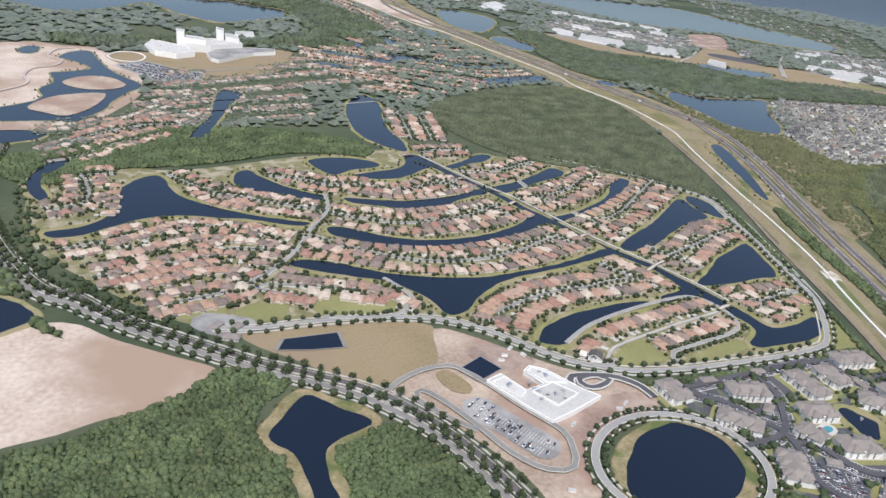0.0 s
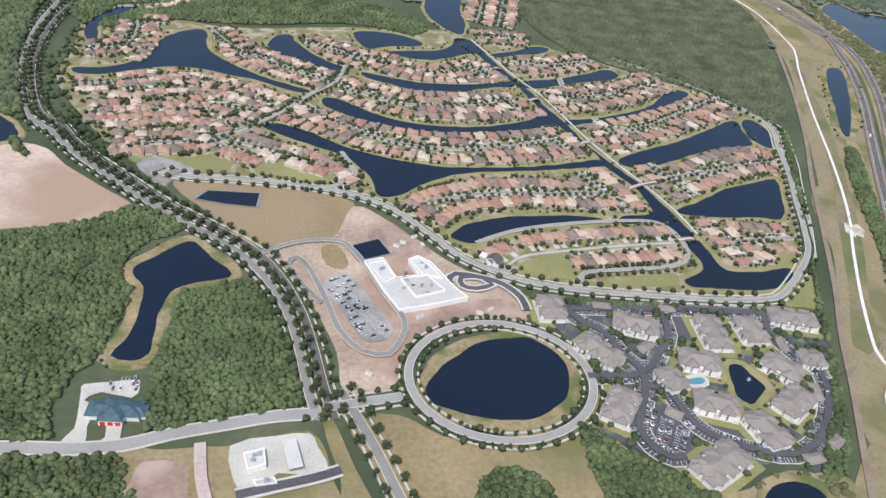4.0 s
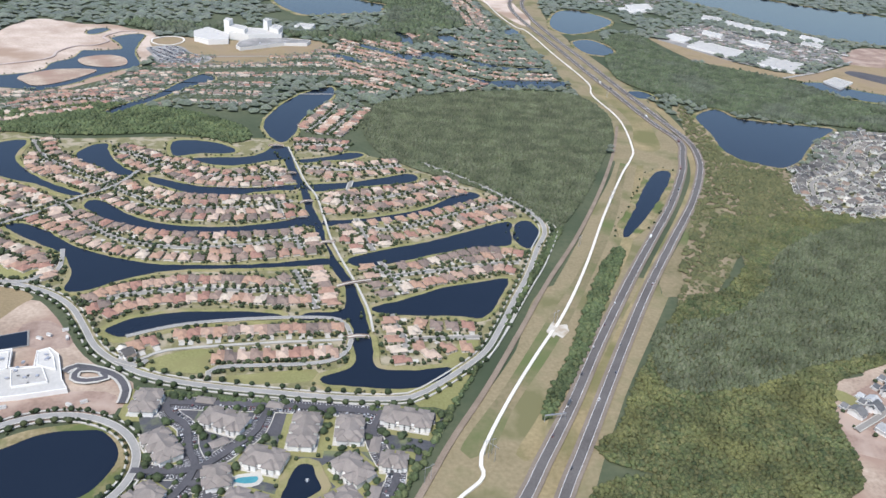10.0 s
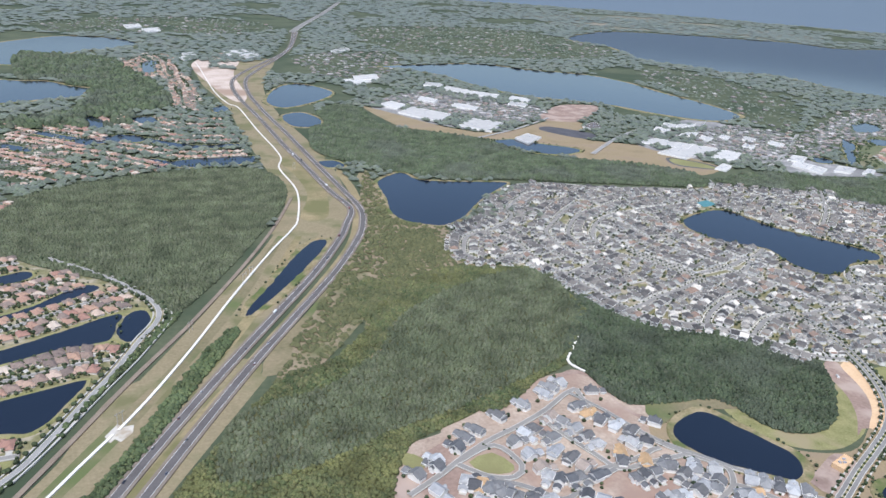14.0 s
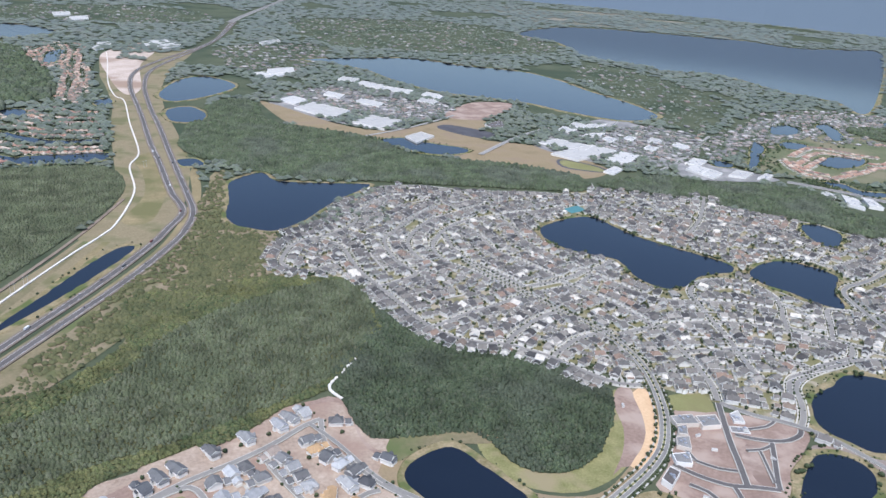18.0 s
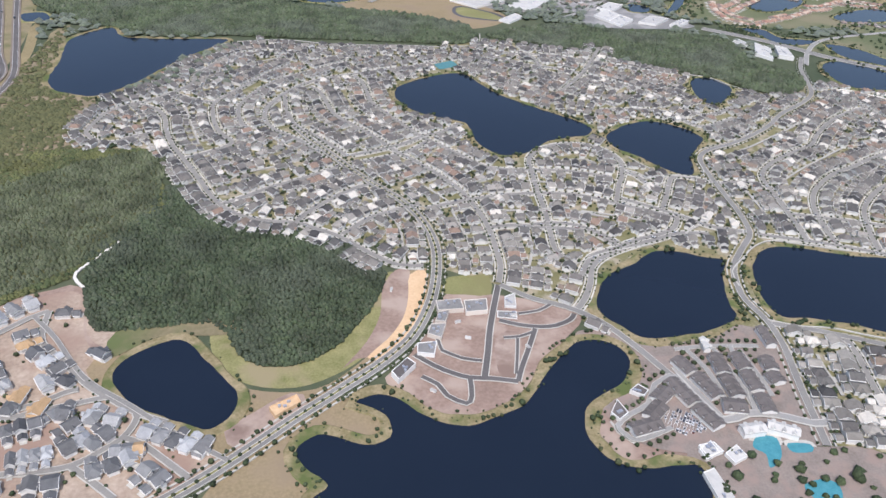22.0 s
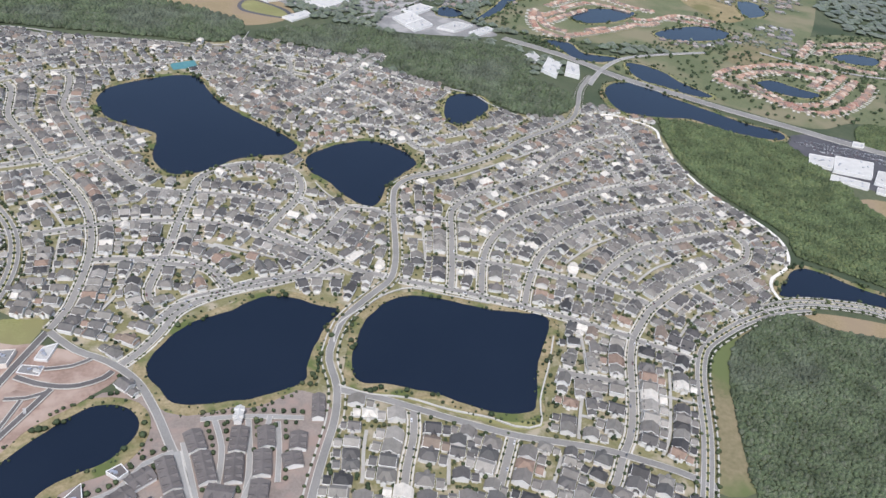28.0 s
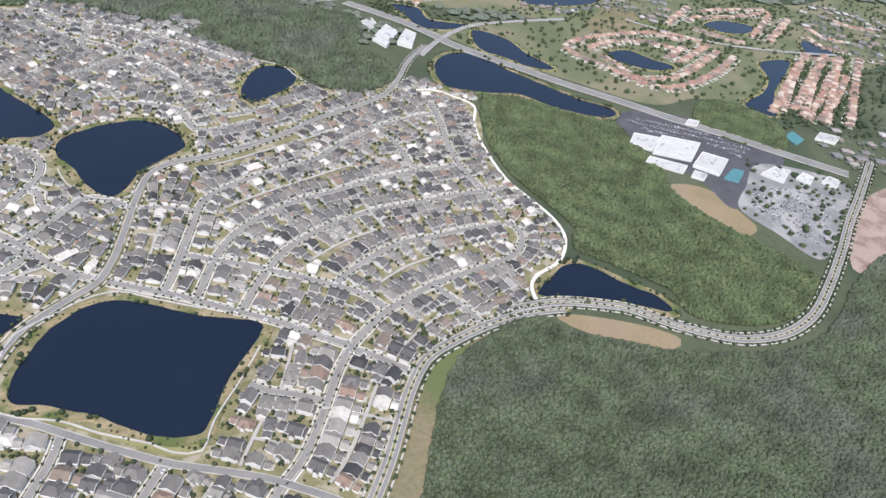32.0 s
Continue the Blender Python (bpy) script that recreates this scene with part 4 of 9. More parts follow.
def suburb(style, pts, ends, pitch, gap, keep=0.9):
    """A distant housing quarter: rows of roofs that run along the line between two ends."""
    SUBURBS.append((style, curve(pts, True, 20.0), ends, pitch, gap, keep))


LOTS = []


def parking(pts, ends, gap=6.5, keep=0.7):
    """Ranks of parked cars inside an outline."""
    LOTS.append((np.array(pts, float), ends, gap, keep))


def fountain(pts):
    """A pond fountain: float ring and a spray of thin white jets."""
    c = np.array(pts, float).mean(0)
    ob = tagged(new("fountain"), "white spraying fountain in the dark pond", "fountain")
    ring = [(math.cos(k * 0.785), math.sin(k * 0.785)) for k in range(8)]
    part("float", Build().add([(x * r, y * r, z) for z, r in ((0.40, 0.5), (0.55, 0.45)) for x, y in ring], [(k, (k + 1) % 8, 8 + (k + 1) % 8, 8 + k) for k in range(8)] + [tuple(range(8, 16))]).mesh("float", "steel"), ob)
    for x, y in ring:
        part("jet", Build().add([(0.05, 0, 0.5), (-0.05, 0, 0.5), (x * 0.5 + 0.05, y * 0.5, 1.9), (x * 0.5 - 0.05, y * 0.5, 1.9), (x * 1.2, y * 1.2, 0.5), (x * 0.5, y * 0.5 + 0.08, 1.8)], [(0, 1, 3, 2), (2, 3, 4), (2, 5, 4), (3, 5, 4), (0, 2, 5), (1, 5, 3)]).mesh("jet", "paint"), ob)
    ob.location = (c[0], c[1], 0)

# ---------------------------------------------------------------- the plan: waters, roads, ground, woods, streets
# --- lakes
lake("west lake",[(-581, 515), (-560, 519), (-543, 537), (-538, 556), (-535, 576), (-524, 592), (-510, 598), (-506, 586), (-503, 565), (-494, 548), (-476, 529), (-458, 515), (-441, 505), (-428, 498), (-434, 494), (-452, 503), (-465, 511), (-481, 516), (-494, 521), (-507, 525), (-526, 524), (-543, 516), (-561, 507), (-576, 506)],4)
lake("curved pond",[(-587, 569), (-592, 595), (-586, 620), (-574, 640), (-565, 639), (-568, 625), (-581, 608), (-583, 591), (-579, 571), (-581, 563)],3)
lake("inlet pond",[(-461, 574), (-457, 592), (-447, 599), (-440, 584), (-430, 566), (-418, 551), (-403, 539), (-410, 535), (-423, 539), (-441, 553), (-452, 558)],3)
lake("wood pond",[(-397, 612), (-383, 618), (-360, 614), (-344, 601), (-346, 592), (-369, 588), (-386, 580), (-393, 591)],4)
lake("bow lake",[(-372, 577), (-351, 582), (-333, 586), (-321, 597), (-314, 617), (-307, 616), (-300, 597), (-303, 585), (-311, 581), (-325, 572), (-342, 565), (-360, 567), (-369, 572)],3)
lake("canal",[(-310, 610), (-298, 572), (-290, 546), (-283, 531), (-277, 508), (-273, 490), (-266, 474), (-263, 458), (-257, 443), (-251, 429), (-249, 411), (-245, 402), (-238, 386), (-236, 369), (-236, 362), (-233, 349), (-230, 341), (-229, 334), (-221, 337), (-223, 350), (-225, 361), (-229, 375), (-233, 390), (-241, 409), (-247, 422), (-254, 443), (-259, 467), (-266, 487), (-272, 513), (-280, 537), (-290, 568), (-302, 613)],3)
lake("strip lake",[(-394, 534), (-384, 532), (-359, 523), (-335, 522), (-310, 525), (-291, 532), (-282, 532), (-285, 523), (-298, 521), (-315, 514), (-335, 505), (-355, 507), (-375, 517), (-390, 525)],3)
lake("strip lake",[(-421, 484), (-418, 489), (-408, 486), (-388, 469), (-366, 458), (-337, 455), (-311, 459), (-288, 468), (-273, 479), (-264, 476), (-262, 466), (-273, 462), (-289, 456), (-308, 449), (-337, 443), (-366, 445), (-387, 450), (-406, 465), (-418, 475)],3)
lake("broad lake",[(-455, 445), (-447, 448), (-428, 439), (-406, 422), (-378, 409), (-352, 403), (-325, 404), (-304, 406), (-283, 410), (-266, 415), (-251, 419), (-248, 412), (-270, 407), (-291, 403), (-312, 400), (-335, 397), (-352, 390), (-367, 380), (-377, 370), (-387, 367), (-391, 371), (-393, 386), (-399, 398), (-408, 411), (-426, 422), (-441, 431), (-453, 440)],3)
lake("green-edged lake",[(-355, 333), (-349, 340), (-337, 347), (-318, 352), (-297, 354), (-278, 354), (-269, 352), (-269, 348), (-279, 346), (-298, 343), (-316, 339), (-331, 333), (-340, 328), (-347, 326), (-353, 329)],4)
lake("canal arm",[(-261, 349), (-256, 355), (-240, 358), (-233, 364), (-230, 351), (-242, 350), (-251, 348)],3)
lake("boot lake",[(-229, 335), (-221, 336), (-219, 327), (-218, 315), (-216, 308), (-206, 306), (-191, 308), (-181, 310), (-179, 307), (-184, 300), (-196, 293), (-211, 291), (-227, 292), (-241, 294), (-242, 299), (-234, 303), (-229, 307), (-227, 317), (-229, 326)],4)
lake("square lake",[(-221, 363), (-204, 373), (-179, 389), (-159, 397), (-143, 403), (-140, 398), (-156, 360), (-173, 358), (-196, 357), (-213, 357)],3)
lake("tapered lake",[(-238, 420), (-216, 434), (-190, 447), (-162, 465), (-136, 483), (-128, 484), (-130, 469), (-132, 450), (-141, 446), (-162, 441), (-183, 431), (-205, 419), (-224, 411), (-235, 412)],3)
lake("oval pond",[(-123, 485), (-114, 488), (-110, 476), (-112, 460), (-119, 445), (-125, 448), (-129, 459), (-128, 469)],4)
lake("tapered lake",[(-259, 472), (-236, 478), (-210, 489), (-186, 504), (-159, 535), (-146, 530), (-155, 519), (-179, 501), (-204, 483), (-225, 474), (-246, 469), (-255, 464)],3)
lake("tapered lake",[(-277, 533), (-250, 542), (-222, 555), (-201, 567), (-193, 560), (-201, 548), (-225, 540), (-252, 529), (-271, 522)],3)
lake("narrow pond",[(-289, 585), (-269, 595), (-249, 608), (-238, 605), (-247, 593), (-270, 586), (-285, 578)],3)
lake("top lake",[(-333, 684), (-325, 734), (-308, 778), (-284, 805), (-279, 769), (-293, 722), (-301, 685), (-301, 653), (-307, 626), (-315, 628), (-328, 653)],3)
lake("oval lake",[(-379, 222), (-377, 231), (-368, 242), (-357, 251), (-342, 256), (-330, 256), (-320, 246), (-319, 233), (-323, 222), (-332, 214), (-340, 211), (-352, 211), (-365, 214), (-374, 218)],7)
lake("fountain pond",[(-247, 237), (-244, 240), (-240, 239), (-238, 234), (-235, 227), (-237, 224), (-242, 219), (-246, 217), (-250, 221), (-249, 227)],4)
lake("woodland pond",[(-502, 301), (-493, 311), (-484, 321), (-478, 322), (-470, 311), (-459, 298), (-464, 294), (-475, 291), (-482, 287), (-484, 280), (-486, 266), (-485, 247), (-491, 243), (-499, 246), (-496, 254), (-494, 264), (-494, 277), (-495, 288)],6)
basin([(-483, 360), (-478, 368), (-452, 367), (-453, 354), (-468, 356)])
basin([(-407, 321), (-392, 328), (-387, 316), (-402, 310)])
lake("far bank lake",[(-257, 177), (-247, 179), (-239, 175), (-240, 162), (-243, 151), (-245, 134), (-253, 121), (-270, 100), (-297, 105), (-286, 119), (-274, 133), (-270, 142), (-269, 155), (-266, 167)],6)
lake("shore pond",[(-333, 146), (-323, 148), (-314, 144), (-306, 135), (-301, 129), (-311, 114), (-344, 125), (-339, 139)],6)
lake("roadside lake",[(-615, 449), (-595, 436), (-589, 428), (-585, 419), (-592, 411), (-612, 406)],4)
lake("highway basin",[(-47, 470), (-49, 476), (-31, 515), (-4, 574), (14, 602), (24, 598), (2, 551), (-27, 500)],6)
lake("sand-edged lake",[(105, 769), (125, 796), (142, 805), (152, 777), (188, 766), (226, 762), (249, 756), (229, 732), (209, 713), (188, 685), (162, 649), (136, 628), (117, 635), (103, 647), (97, 672), (102, 716)],5)
lake("centre lake",[(376, 597), (385, 614), (408, 628), (439, 639), (454, 633), (460, 609), (469, 581), (487, 552), (505, 529), (518, 506), (511, 492), (494, 489), (471, 485), (451, 471), (433, 467), (422, 473), (415, 494), (418, 517), (417, 530), (406, 539), (386, 556), (377, 577)],5)
lake("heart lake",[(523, 486), (550, 503), (576, 507), (595, 493), (603, 470), (588, 454), (572, 438), (562, 419), (552, 412), (540, 426), (531, 448), (521, 465)],5)
lake("small lake",[(667, 586), (685, 595), (701, 584), (697, 561), (676, 541), (657, 530), (652, 549)],4)
lake("wide lake",[(409, 279), (418, 296), (433, 310), (450, 315), (470, 325), (487, 322), (501, 312), (511, 307), (499, 293), (486, 269), (482, 256), (462, 250), (446, 249), (432, 250), (421, 253), (415, 263)],6)
lake("square-cut lake",[(515, 283), (525, 299), (540, 311), (556, 313), (572, 307), (596, 294), (625, 284), (625, 273), (606, 246), (595, 223), (587, 214), (567, 219), (548, 233), (525, 245), (509, 251), (508, 265)],6)
lake("dark pond",[(162, 287), (170, 297), (184, 304), (195, 302), (203, 286), (215, 261), (212, 248), (202, 241), (191, 248), (174, 261), (165, 273)],6)
lake("front lake",[(266, 242), (275, 245), (284, 241), (292, 230), (300, 221), (312, 216), (326, 218), (342, 223), (357, 237), (370, 248), (385, 257), (400, 255), (406, 244), (403, 234), (391, 223), (374, 217), (365, 208), (361, 195), (366, 181), (379, 174), (401, 169), (393, 149), (364, 128), (235, 163), (235, 191), (246, 199), (238, 210), (236, 220), (246, 227), (255, 223), (265, 216), (276, 218), (278, 228), (273, 237)],7)
lake("curved basin",[(796, 280), (810, 291), (829, 301), (843, 294), (855, 278), (871, 262), (875, 250), (870, 247), (845, 261), (821, 269), (796, 275)],5)
lake("golf canal",[(834, 594), (860, 618), (887, 611), (904, 580), (926, 550), (948, 521), (974, 498), (964, 485), (943, 490), (917, 507), (895, 531), (869, 536), (844, 543), (829, 554)],5)
lake("fairway lake",[(902, 671), (921, 664), (935, 643), (939, 617), (954, 582), (931, 585), (915, 604), (897, 621), (893, 643)],4)
lake("fairway lake",[(1034, 615), (1062, 622), (1078, 601), (1096, 583), (1074, 574), (1052, 582), (1034, 598)],4)
lake("fairway lake",[(1210, 691), (1249, 704), (1280, 687), (1256, 667), (1224, 670)],4)
lake("fairway lake",[(833, 739), (861, 729), (864, 699), (901, 685), (874, 673), (846, 680), (841, 706)],4)
lake("fairway lake",[(1215, 589), (1259, 593), (1230, 563), (1179, 520), (1146, 476), (1130, 483), (1125, 500), (1165, 521), (1196, 551)],4)
lake("fairway lake",[(1327, 648), (1343, 611), (1329, 601), (1300, 607)],4)
lake("long far lake",[(303, 1639), (384, 1674), (553, 1713), (650, 1634), (766, 1577), (813, 1475), (824, 1347), (846, 1236), (837, 1122), (751, 1087), (678, 1149), (636, 1218), (567, 1263), (496, 1309), (441, 1418), (412, 1526), (346, 1609)],12)
lake("great lake",[(1119, 2410), (1115, 2288), (1153, 2164), (1095, 1910), (1129, 1815), (1200, 1734), (1203, 1663), (1325, 1642), (1353, 1547), (1345, 1420), (1399, 1307), (1435, 1237), (2614, 2337), (2479, 2394), (2239, 2373), (2155, 2526), (1955, 2614), (1771, 2693), (1611, 2724), (1397, 2692)],12)
lake("interchange lake",[(28, 1254), (57, 1360), (101, 1395), (143, 1318), (109, 1239), (55, 1180), (31, 1195)],6)
lake("interchange pond",[(39, 1115), (69, 1140), (90, 1092), (79, 1045), (46, 1050)],5)
lake("interchange pond",[(55, 858), (74, 861), (81, 837), (60, 833)],4)
lake("left far lake",[(-511, 1744), (-477, 1875), (-379, 2022), (-263, 2005), (-207, 1906), (-252, 1824), (-315, 1755), (-326, 1675), (-275, 1651), (-327, 1574), (-422, 1560), (-478, 1603)],8)
lake("left far lake",[(-399, 1379), (-352, 1386), (-302, 1377), (-246, 1281), (-265, 1242), (-320, 1223), (-360, 1211)],8)
lake("hospital lake",[(-708, 1526), (-629, 1317), (-562, 1247), (-494, 1284), (-446, 1338), (-400, 1246), (-359, 1195), (-310, 1218), (-260, 1261), (-239, 1314), (-265, 1339), (-324, 1366), (-381, 1371), (-425, 1405), (-462, 1457), (-505, 1549)],8)
lake("hospital channel",[(-447, 750), (-436, 796), (-423, 827), (-407, 810), (-424, 776), (-439, 740), (-462, 685), (-475, 675), (-475, 686), (-458, 724)],3)
lake("sand pit lake",[(-567, 969), (-553, 992), (-536, 993), (-528, 940), (-517, 895), (-497, 846), (-512, 819), (-526, 791), (-535, 764), (-551, 740), (-560, 728), (-572, 734), (-589, 735), (-613, 737), (-636, 747), (-638, 771), (-614, 777), (-594, 790), (-583, 808), (-585, 835), (-573, 862), (-576, 895), (-561, 900), (-539, 914), (-549, 939), (-562, 956)],1.5)
lake("sand pit lake",[(-619, 708), (-600, 711), (-579, 703), (-588, 687), (-617, 680)],1.5)
lake("sand pit lake",[(-607, 1000), (-597, 1017), (-586, 1012), (-591, 984), (-602, 981)],1.5)
lake("forest lake",[(304, 946), (343, 961), (367, 936), (410, 904), (390, 880), (348, 884)],4)
lake("fairway lake",[(913, 833), (967, 857), (1013, 845), (969, 809), (912, 799)],3)
lake("village canal",[(-131, 855), (-76, 880), (-22, 877), (-27, 859), (-79, 857), (-126, 836)],2)
lake("village canal",[(-224, 961), (-168, 999), (-139, 980), (-147, 961), (-182, 957), (-216, 935)],2)
lake("village canal",[(-115, 866), (-23, 888), (-23, 868), (-109, 844)],2)
lake("village canal",[(-220, 1080), (-195, 1098), (-186, 1076), (-209, 1042)],2)
lake("fairway lake",[(998, 767), (1046, 789), (1094, 796), (1112, 772), (1077, 747), (1009, 744)],3)
lake("fairway lake",[(971, 990), (1017, 1051), (1063, 1066), (1063, 1031), (1017, 993)],3)
lake("fairway lake",[(1123, 1061), (1164, 1073), (1103, 974), (1066, 955), (1092, 1007)],3)
lake("fairway lake",[(768, 797), (805, 839), (851, 896), (901, 950), (885, 907), (840, 863), (815, 832), (779, 801)],3)
lake("fairway lake",[(736, 834), (750, 846), (765, 826), (751, 809), (731, 814)],3)
lake("fairway lake",[(931, 929), (959, 946), (981, 928), (956, 903), (925, 903)],3)
lake("fairway lake",[(1268, 999), (1339, 1021), (1418, 1030), (1383, 986), (1306, 972), (1259, 968)],3)
lake("fairway lake",[(1292, 1076), (1340, 1105), (1396, 1099), (1358, 1062), (1294, 1050)],3)
lake("fairway lake",[(1226, 908), (1254, 901), (1232, 852), (1189, 840)],3)
lake("village canal",[(-271, 1027), (-236, 999), (-202, 974), (-197, 960), (-233, 978), (-268, 1008)],2)
lake("village canal",[(-223, 1104), (-210, 1101), (-192, 1036), (-197, 1023), (-216, 1069)],2)
lake("village canal",[(-163, 1098), (-142, 1109), (-130, 1080), (-143, 1062), (-158, 1076)],2)
lake("village canal",[(-135, 979), (-112, 960), (-79, 942), (-46, 946), (-33, 949), (-33, 935), (-79, 925), (-111, 937), (-134, 961)],2)
lake("village canal",[(-295, 958), (-262, 935), (-259, 917), (-290, 936)],2)
lake("village canal",[(-128, 881), (-91, 862), (-24, 873), (-25, 855), (-91, 843), (-124, 859)],2)
lake("village canal",[(-181, 1592), (-169, 1656), (-151, 1619), (-154, 1504), (-170, 1489)],2)
lake("village canal",[(-59, 1166), (-42, 1188), (-35, 1159), (-51, 1138)],2)
# --- roads
road("boulevard",[(-371, 124), (-379, 139), (-385, 155), (-392, 176), (-400, 199), (-407, 216), (-412, 227)],3.5)
road("new boulevard",[(-414, 212), (-418, 228), (-422, 249), (-427, 270), (-435, 291), (-445, 309), (-455, 321), (-468, 332), (-482, 343), (-496, 354), (-511, 369), (-526, 384), (-542, 400), (-556, 418), (-568, 436), (-580, 445), (-594, 476), (-607, 522), (-614, 577), (-613, 631), (-609, 677)],3.5)
road("boulevard",[(-420, 212), (-424, 228), (-428, 250), (-432, 267), (-440, 288), (-450, 304), (-459, 316), (-471, 327), (-484, 337), (-498, 349), (-512, 362), (-527, 377), (-543, 393), (-557, 409), (-569, 425), (-584, 440), (-599, 476), (-613, 521), (-622, 582), (-623, 635), (-624, 689)],3.5)
road("parkway",[(-508, 387), (-489, 381), (-464, 380), (-439, 377), (-414, 372), (-395, 364), (-379, 351), (-366, 333), (-355, 317), (-341, 305), (-325, 296), (-307, 291), (-288, 288), (-267, 286), (-246, 284), (-224, 283), (-205, 284), (-192, 290), (-163, 321), (-150, 348), (-139, 377), (-126, 410), (-115, 445), (-106, 470), (-106, 489), (-115, 510), (-130, 532), (-146, 551), (-167, 572), (-190, 592)],2.8)
road("connector",[(-417, 218), (-405, 220), (-388, 223)],4)
road("side road",[(-533, 202), (-520, 202), (-503, 201), (-486, 202), (-469, 207), (-450, 211), (-435, 214), (-419, 215)],4.5)
road("highway",[(-186, 164), (-153, 224), (-143, 244), (-123, 283), (-98, 336), (-65, 402), (-33, 463), (5, 535), (36, 605), (48, 641), (60, 686), (49, 745), (36, 846), (23, 938), (6, 1091), (-19, 1295), (-17, 1430), (16, 1553), (56, 1660), (131, 1898), (190, 2301)],8)
road("highway",[(-163, 164), (-137, 225), (-124, 252), (-105, 292), (-81, 342), (-52, 400), (-17, 465), (22, 537), (50, 600), (62, 636), (69, 682), (63, 744), (49, 860), (32, 1012), (16, 1137), (2, 1298), (6, 1435), (36, 1558), (86, 1717), (141, 1933), (200, 2305)],8)
road("gravel trail",[(-245, 83), (-232, 111), (-219, 139), (-218, 153), (-204, 180), (-191, 201), (-182, 220), (-171, 232), (-169, 238), (-169, 248), (-154, 283), (-135, 321), (-121, 347)],1.6)
road("gravel trail",[(-119, 350), (-104, 382), (-83, 433), (-55, 507), (-21, 590), (-3, 629), (7, 661), (16, 747), (7, 833), (13, 891), (-4, 1030), (-20, 1174), (-35, 1210), (-53, 1320), (-71, 1533), (-82, 1646)],1.6)
road("rail track",[(-240, 91), (-231, 119), (-224, 145), (-223, 164), (-196, 223), (-181, 257), (-163, 293), (-140, 344), (-115, 401), (-84, 466), (-49, 550), (-17, 638), (8, 723)],2.8)
dual([(176, 204), (197, 214), (218, 226), (239, 239), (262, 252), (284, 265), (302, 279), (315, 296), (325, 314), (333, 334), (339, 355), (341, 376), (339, 398), (334, 416), (325, 435), (314, 457), (304, 484), (292, 515), (283, 544)],3.6,2.0)
road("town road",[(363, 313), (352, 292), (344, 276), (337, 260), (329, 243)],3.0)
road("town road",[(301, 267), (308, 257), (315, 250), (322, 245), (332, 242), (344, 237)],2.6)
road("town road",[(352, 283), (361, 277), (371, 273), (380, 272), (390, 275), (394, 279)],2.6)
road("town road",[(368, 272), (359, 259), (349, 245), (344, 237)],2.4)
road("town road",[(315, 267), (323, 259), (332, 255)],1.8)
road("town road",[(300, 251), (306, 244), (308, 236), (315, 229), (319, 233), (322, 244)],2.2)
road("town road",[(364, 286), (376, 286), (385, 290)],1.6)
road("town road",[(356, 267), (350, 253), (345, 242)],1.4)
road("town road",[(349, 269), (358, 268), (366, 270)],1.6)
road("town road",[(320, 290), (316, 280), (315, 267)],1.6)
road("lake road",[(364, 313), (377, 297), (392, 286), (405, 270), (413, 249), (419, 226), (424, 208), (423, 193)],3.4)
road("avenue",[(465, 165), (477, 195), (484, 211), (492, 229), (497, 249), (497, 268), (501, 281), (511, 299), (528, 315), (538, 323), (547, 332), (555, 352), (562, 381), (568, 407), (577, 434), (592, 447), (618, 454), (646, 465), (677, 481), (707, 502), (743, 520), (771, 539), (790, 566), (811, 602), (839, 635)],3.6)
road("lake road",[(497, 247), (517, 237), (537, 224), (556, 212), (575, 201), (594, 193), (614, 184), (627, 176), (643, 165), (657, 152)],3.4)
dual([(647, 147), (660, 165), (672, 183), (681, 199), (694, 221), (709, 239), (729, 249), (753, 257), (780, 262), (808, 261)],3.8,2.1)
dual([(771, 266), (789, 268), (811, 266), (845, 254), (864, 238), (884, 225), (904, 216), (935, 214), (969, 225), (1005, 249), (1045, 280), (1081, 310), (1124, 343), (1183, 390)],3.8,2.1)
road("toll road",[(784, 741), (827, 698), (852, 664), (867, 637), (888, 613), (918, 583), (950, 549), (991, 511), (1029, 474), (1068, 440), (1096, 412), (1139, 372)],10)
road("toll road",[(184, 2290), (258, 2573), (399, 3074), (563, 3718)],16)
road("site road",[(41, 278), (59, 270), (68, 264), (80, 253), (89, 256), (105, 264), (116, 268)],2.6)
road("site road",[(81, 253), (72, 245), (64, 237)],2.6)
road("lane",[(438, 240), (440, 222), (437, 204), (434, 198)],2.2)
road("lane",[(424, 228), (426, 212), (428, 192)],2.0)
road("lane",[(453, 236), (452, 222), (450, 206), (447, 194)],2.2)
road("lane",[(466, 232), (464, 214), (461, 198)],2.0)
road("lane",[(432, 240), (452, 238), (478, 232)],2.2)
road("golf road",[(826, 612), (860, 650), (902, 681), (953, 694), (1028, 703)],4)
road("gravel trail",[(780, 540), (812, 544), (829, 531), (842, 512), (831, 483), (825, 446), (825, 401), (833, 373), (839, 351), (839, 331), (831, 314), (819, 302), (800, 293), (792, 283), (790, 272)],2.2)
road("forest path",[(161, 401), (149, 385), (140, 373), (141, 365), (145, 358)],1.6)
road("site road",[(123, 339), (135, 318), (150, 286), (170, 263), (188, 242), (208, 222)],2.0)
road("shore path",[(257, 749), (301, 750), (354, 730), (421, 720), (466, 710), (496, 719), (509, 747)],0.8)
road("shore path",[(670, 607), (693, 594), (703, 570), (728, 536)],0.8)
road("shore path",[(502, 281), (507, 295), (524, 307), (540, 317), (556, 320), (574, 311), (598, 299)],0.8)
road("shore path",[(498, 250), (512, 241), (530, 235), (547, 224), (567, 214), (576, 207), (589, 205), (596, 221), (612, 245), (624, 265)],0.8)
road("shore path",[(413, 321), (428, 327), (447, 331), (467, 332), (477, 334)],0.8)
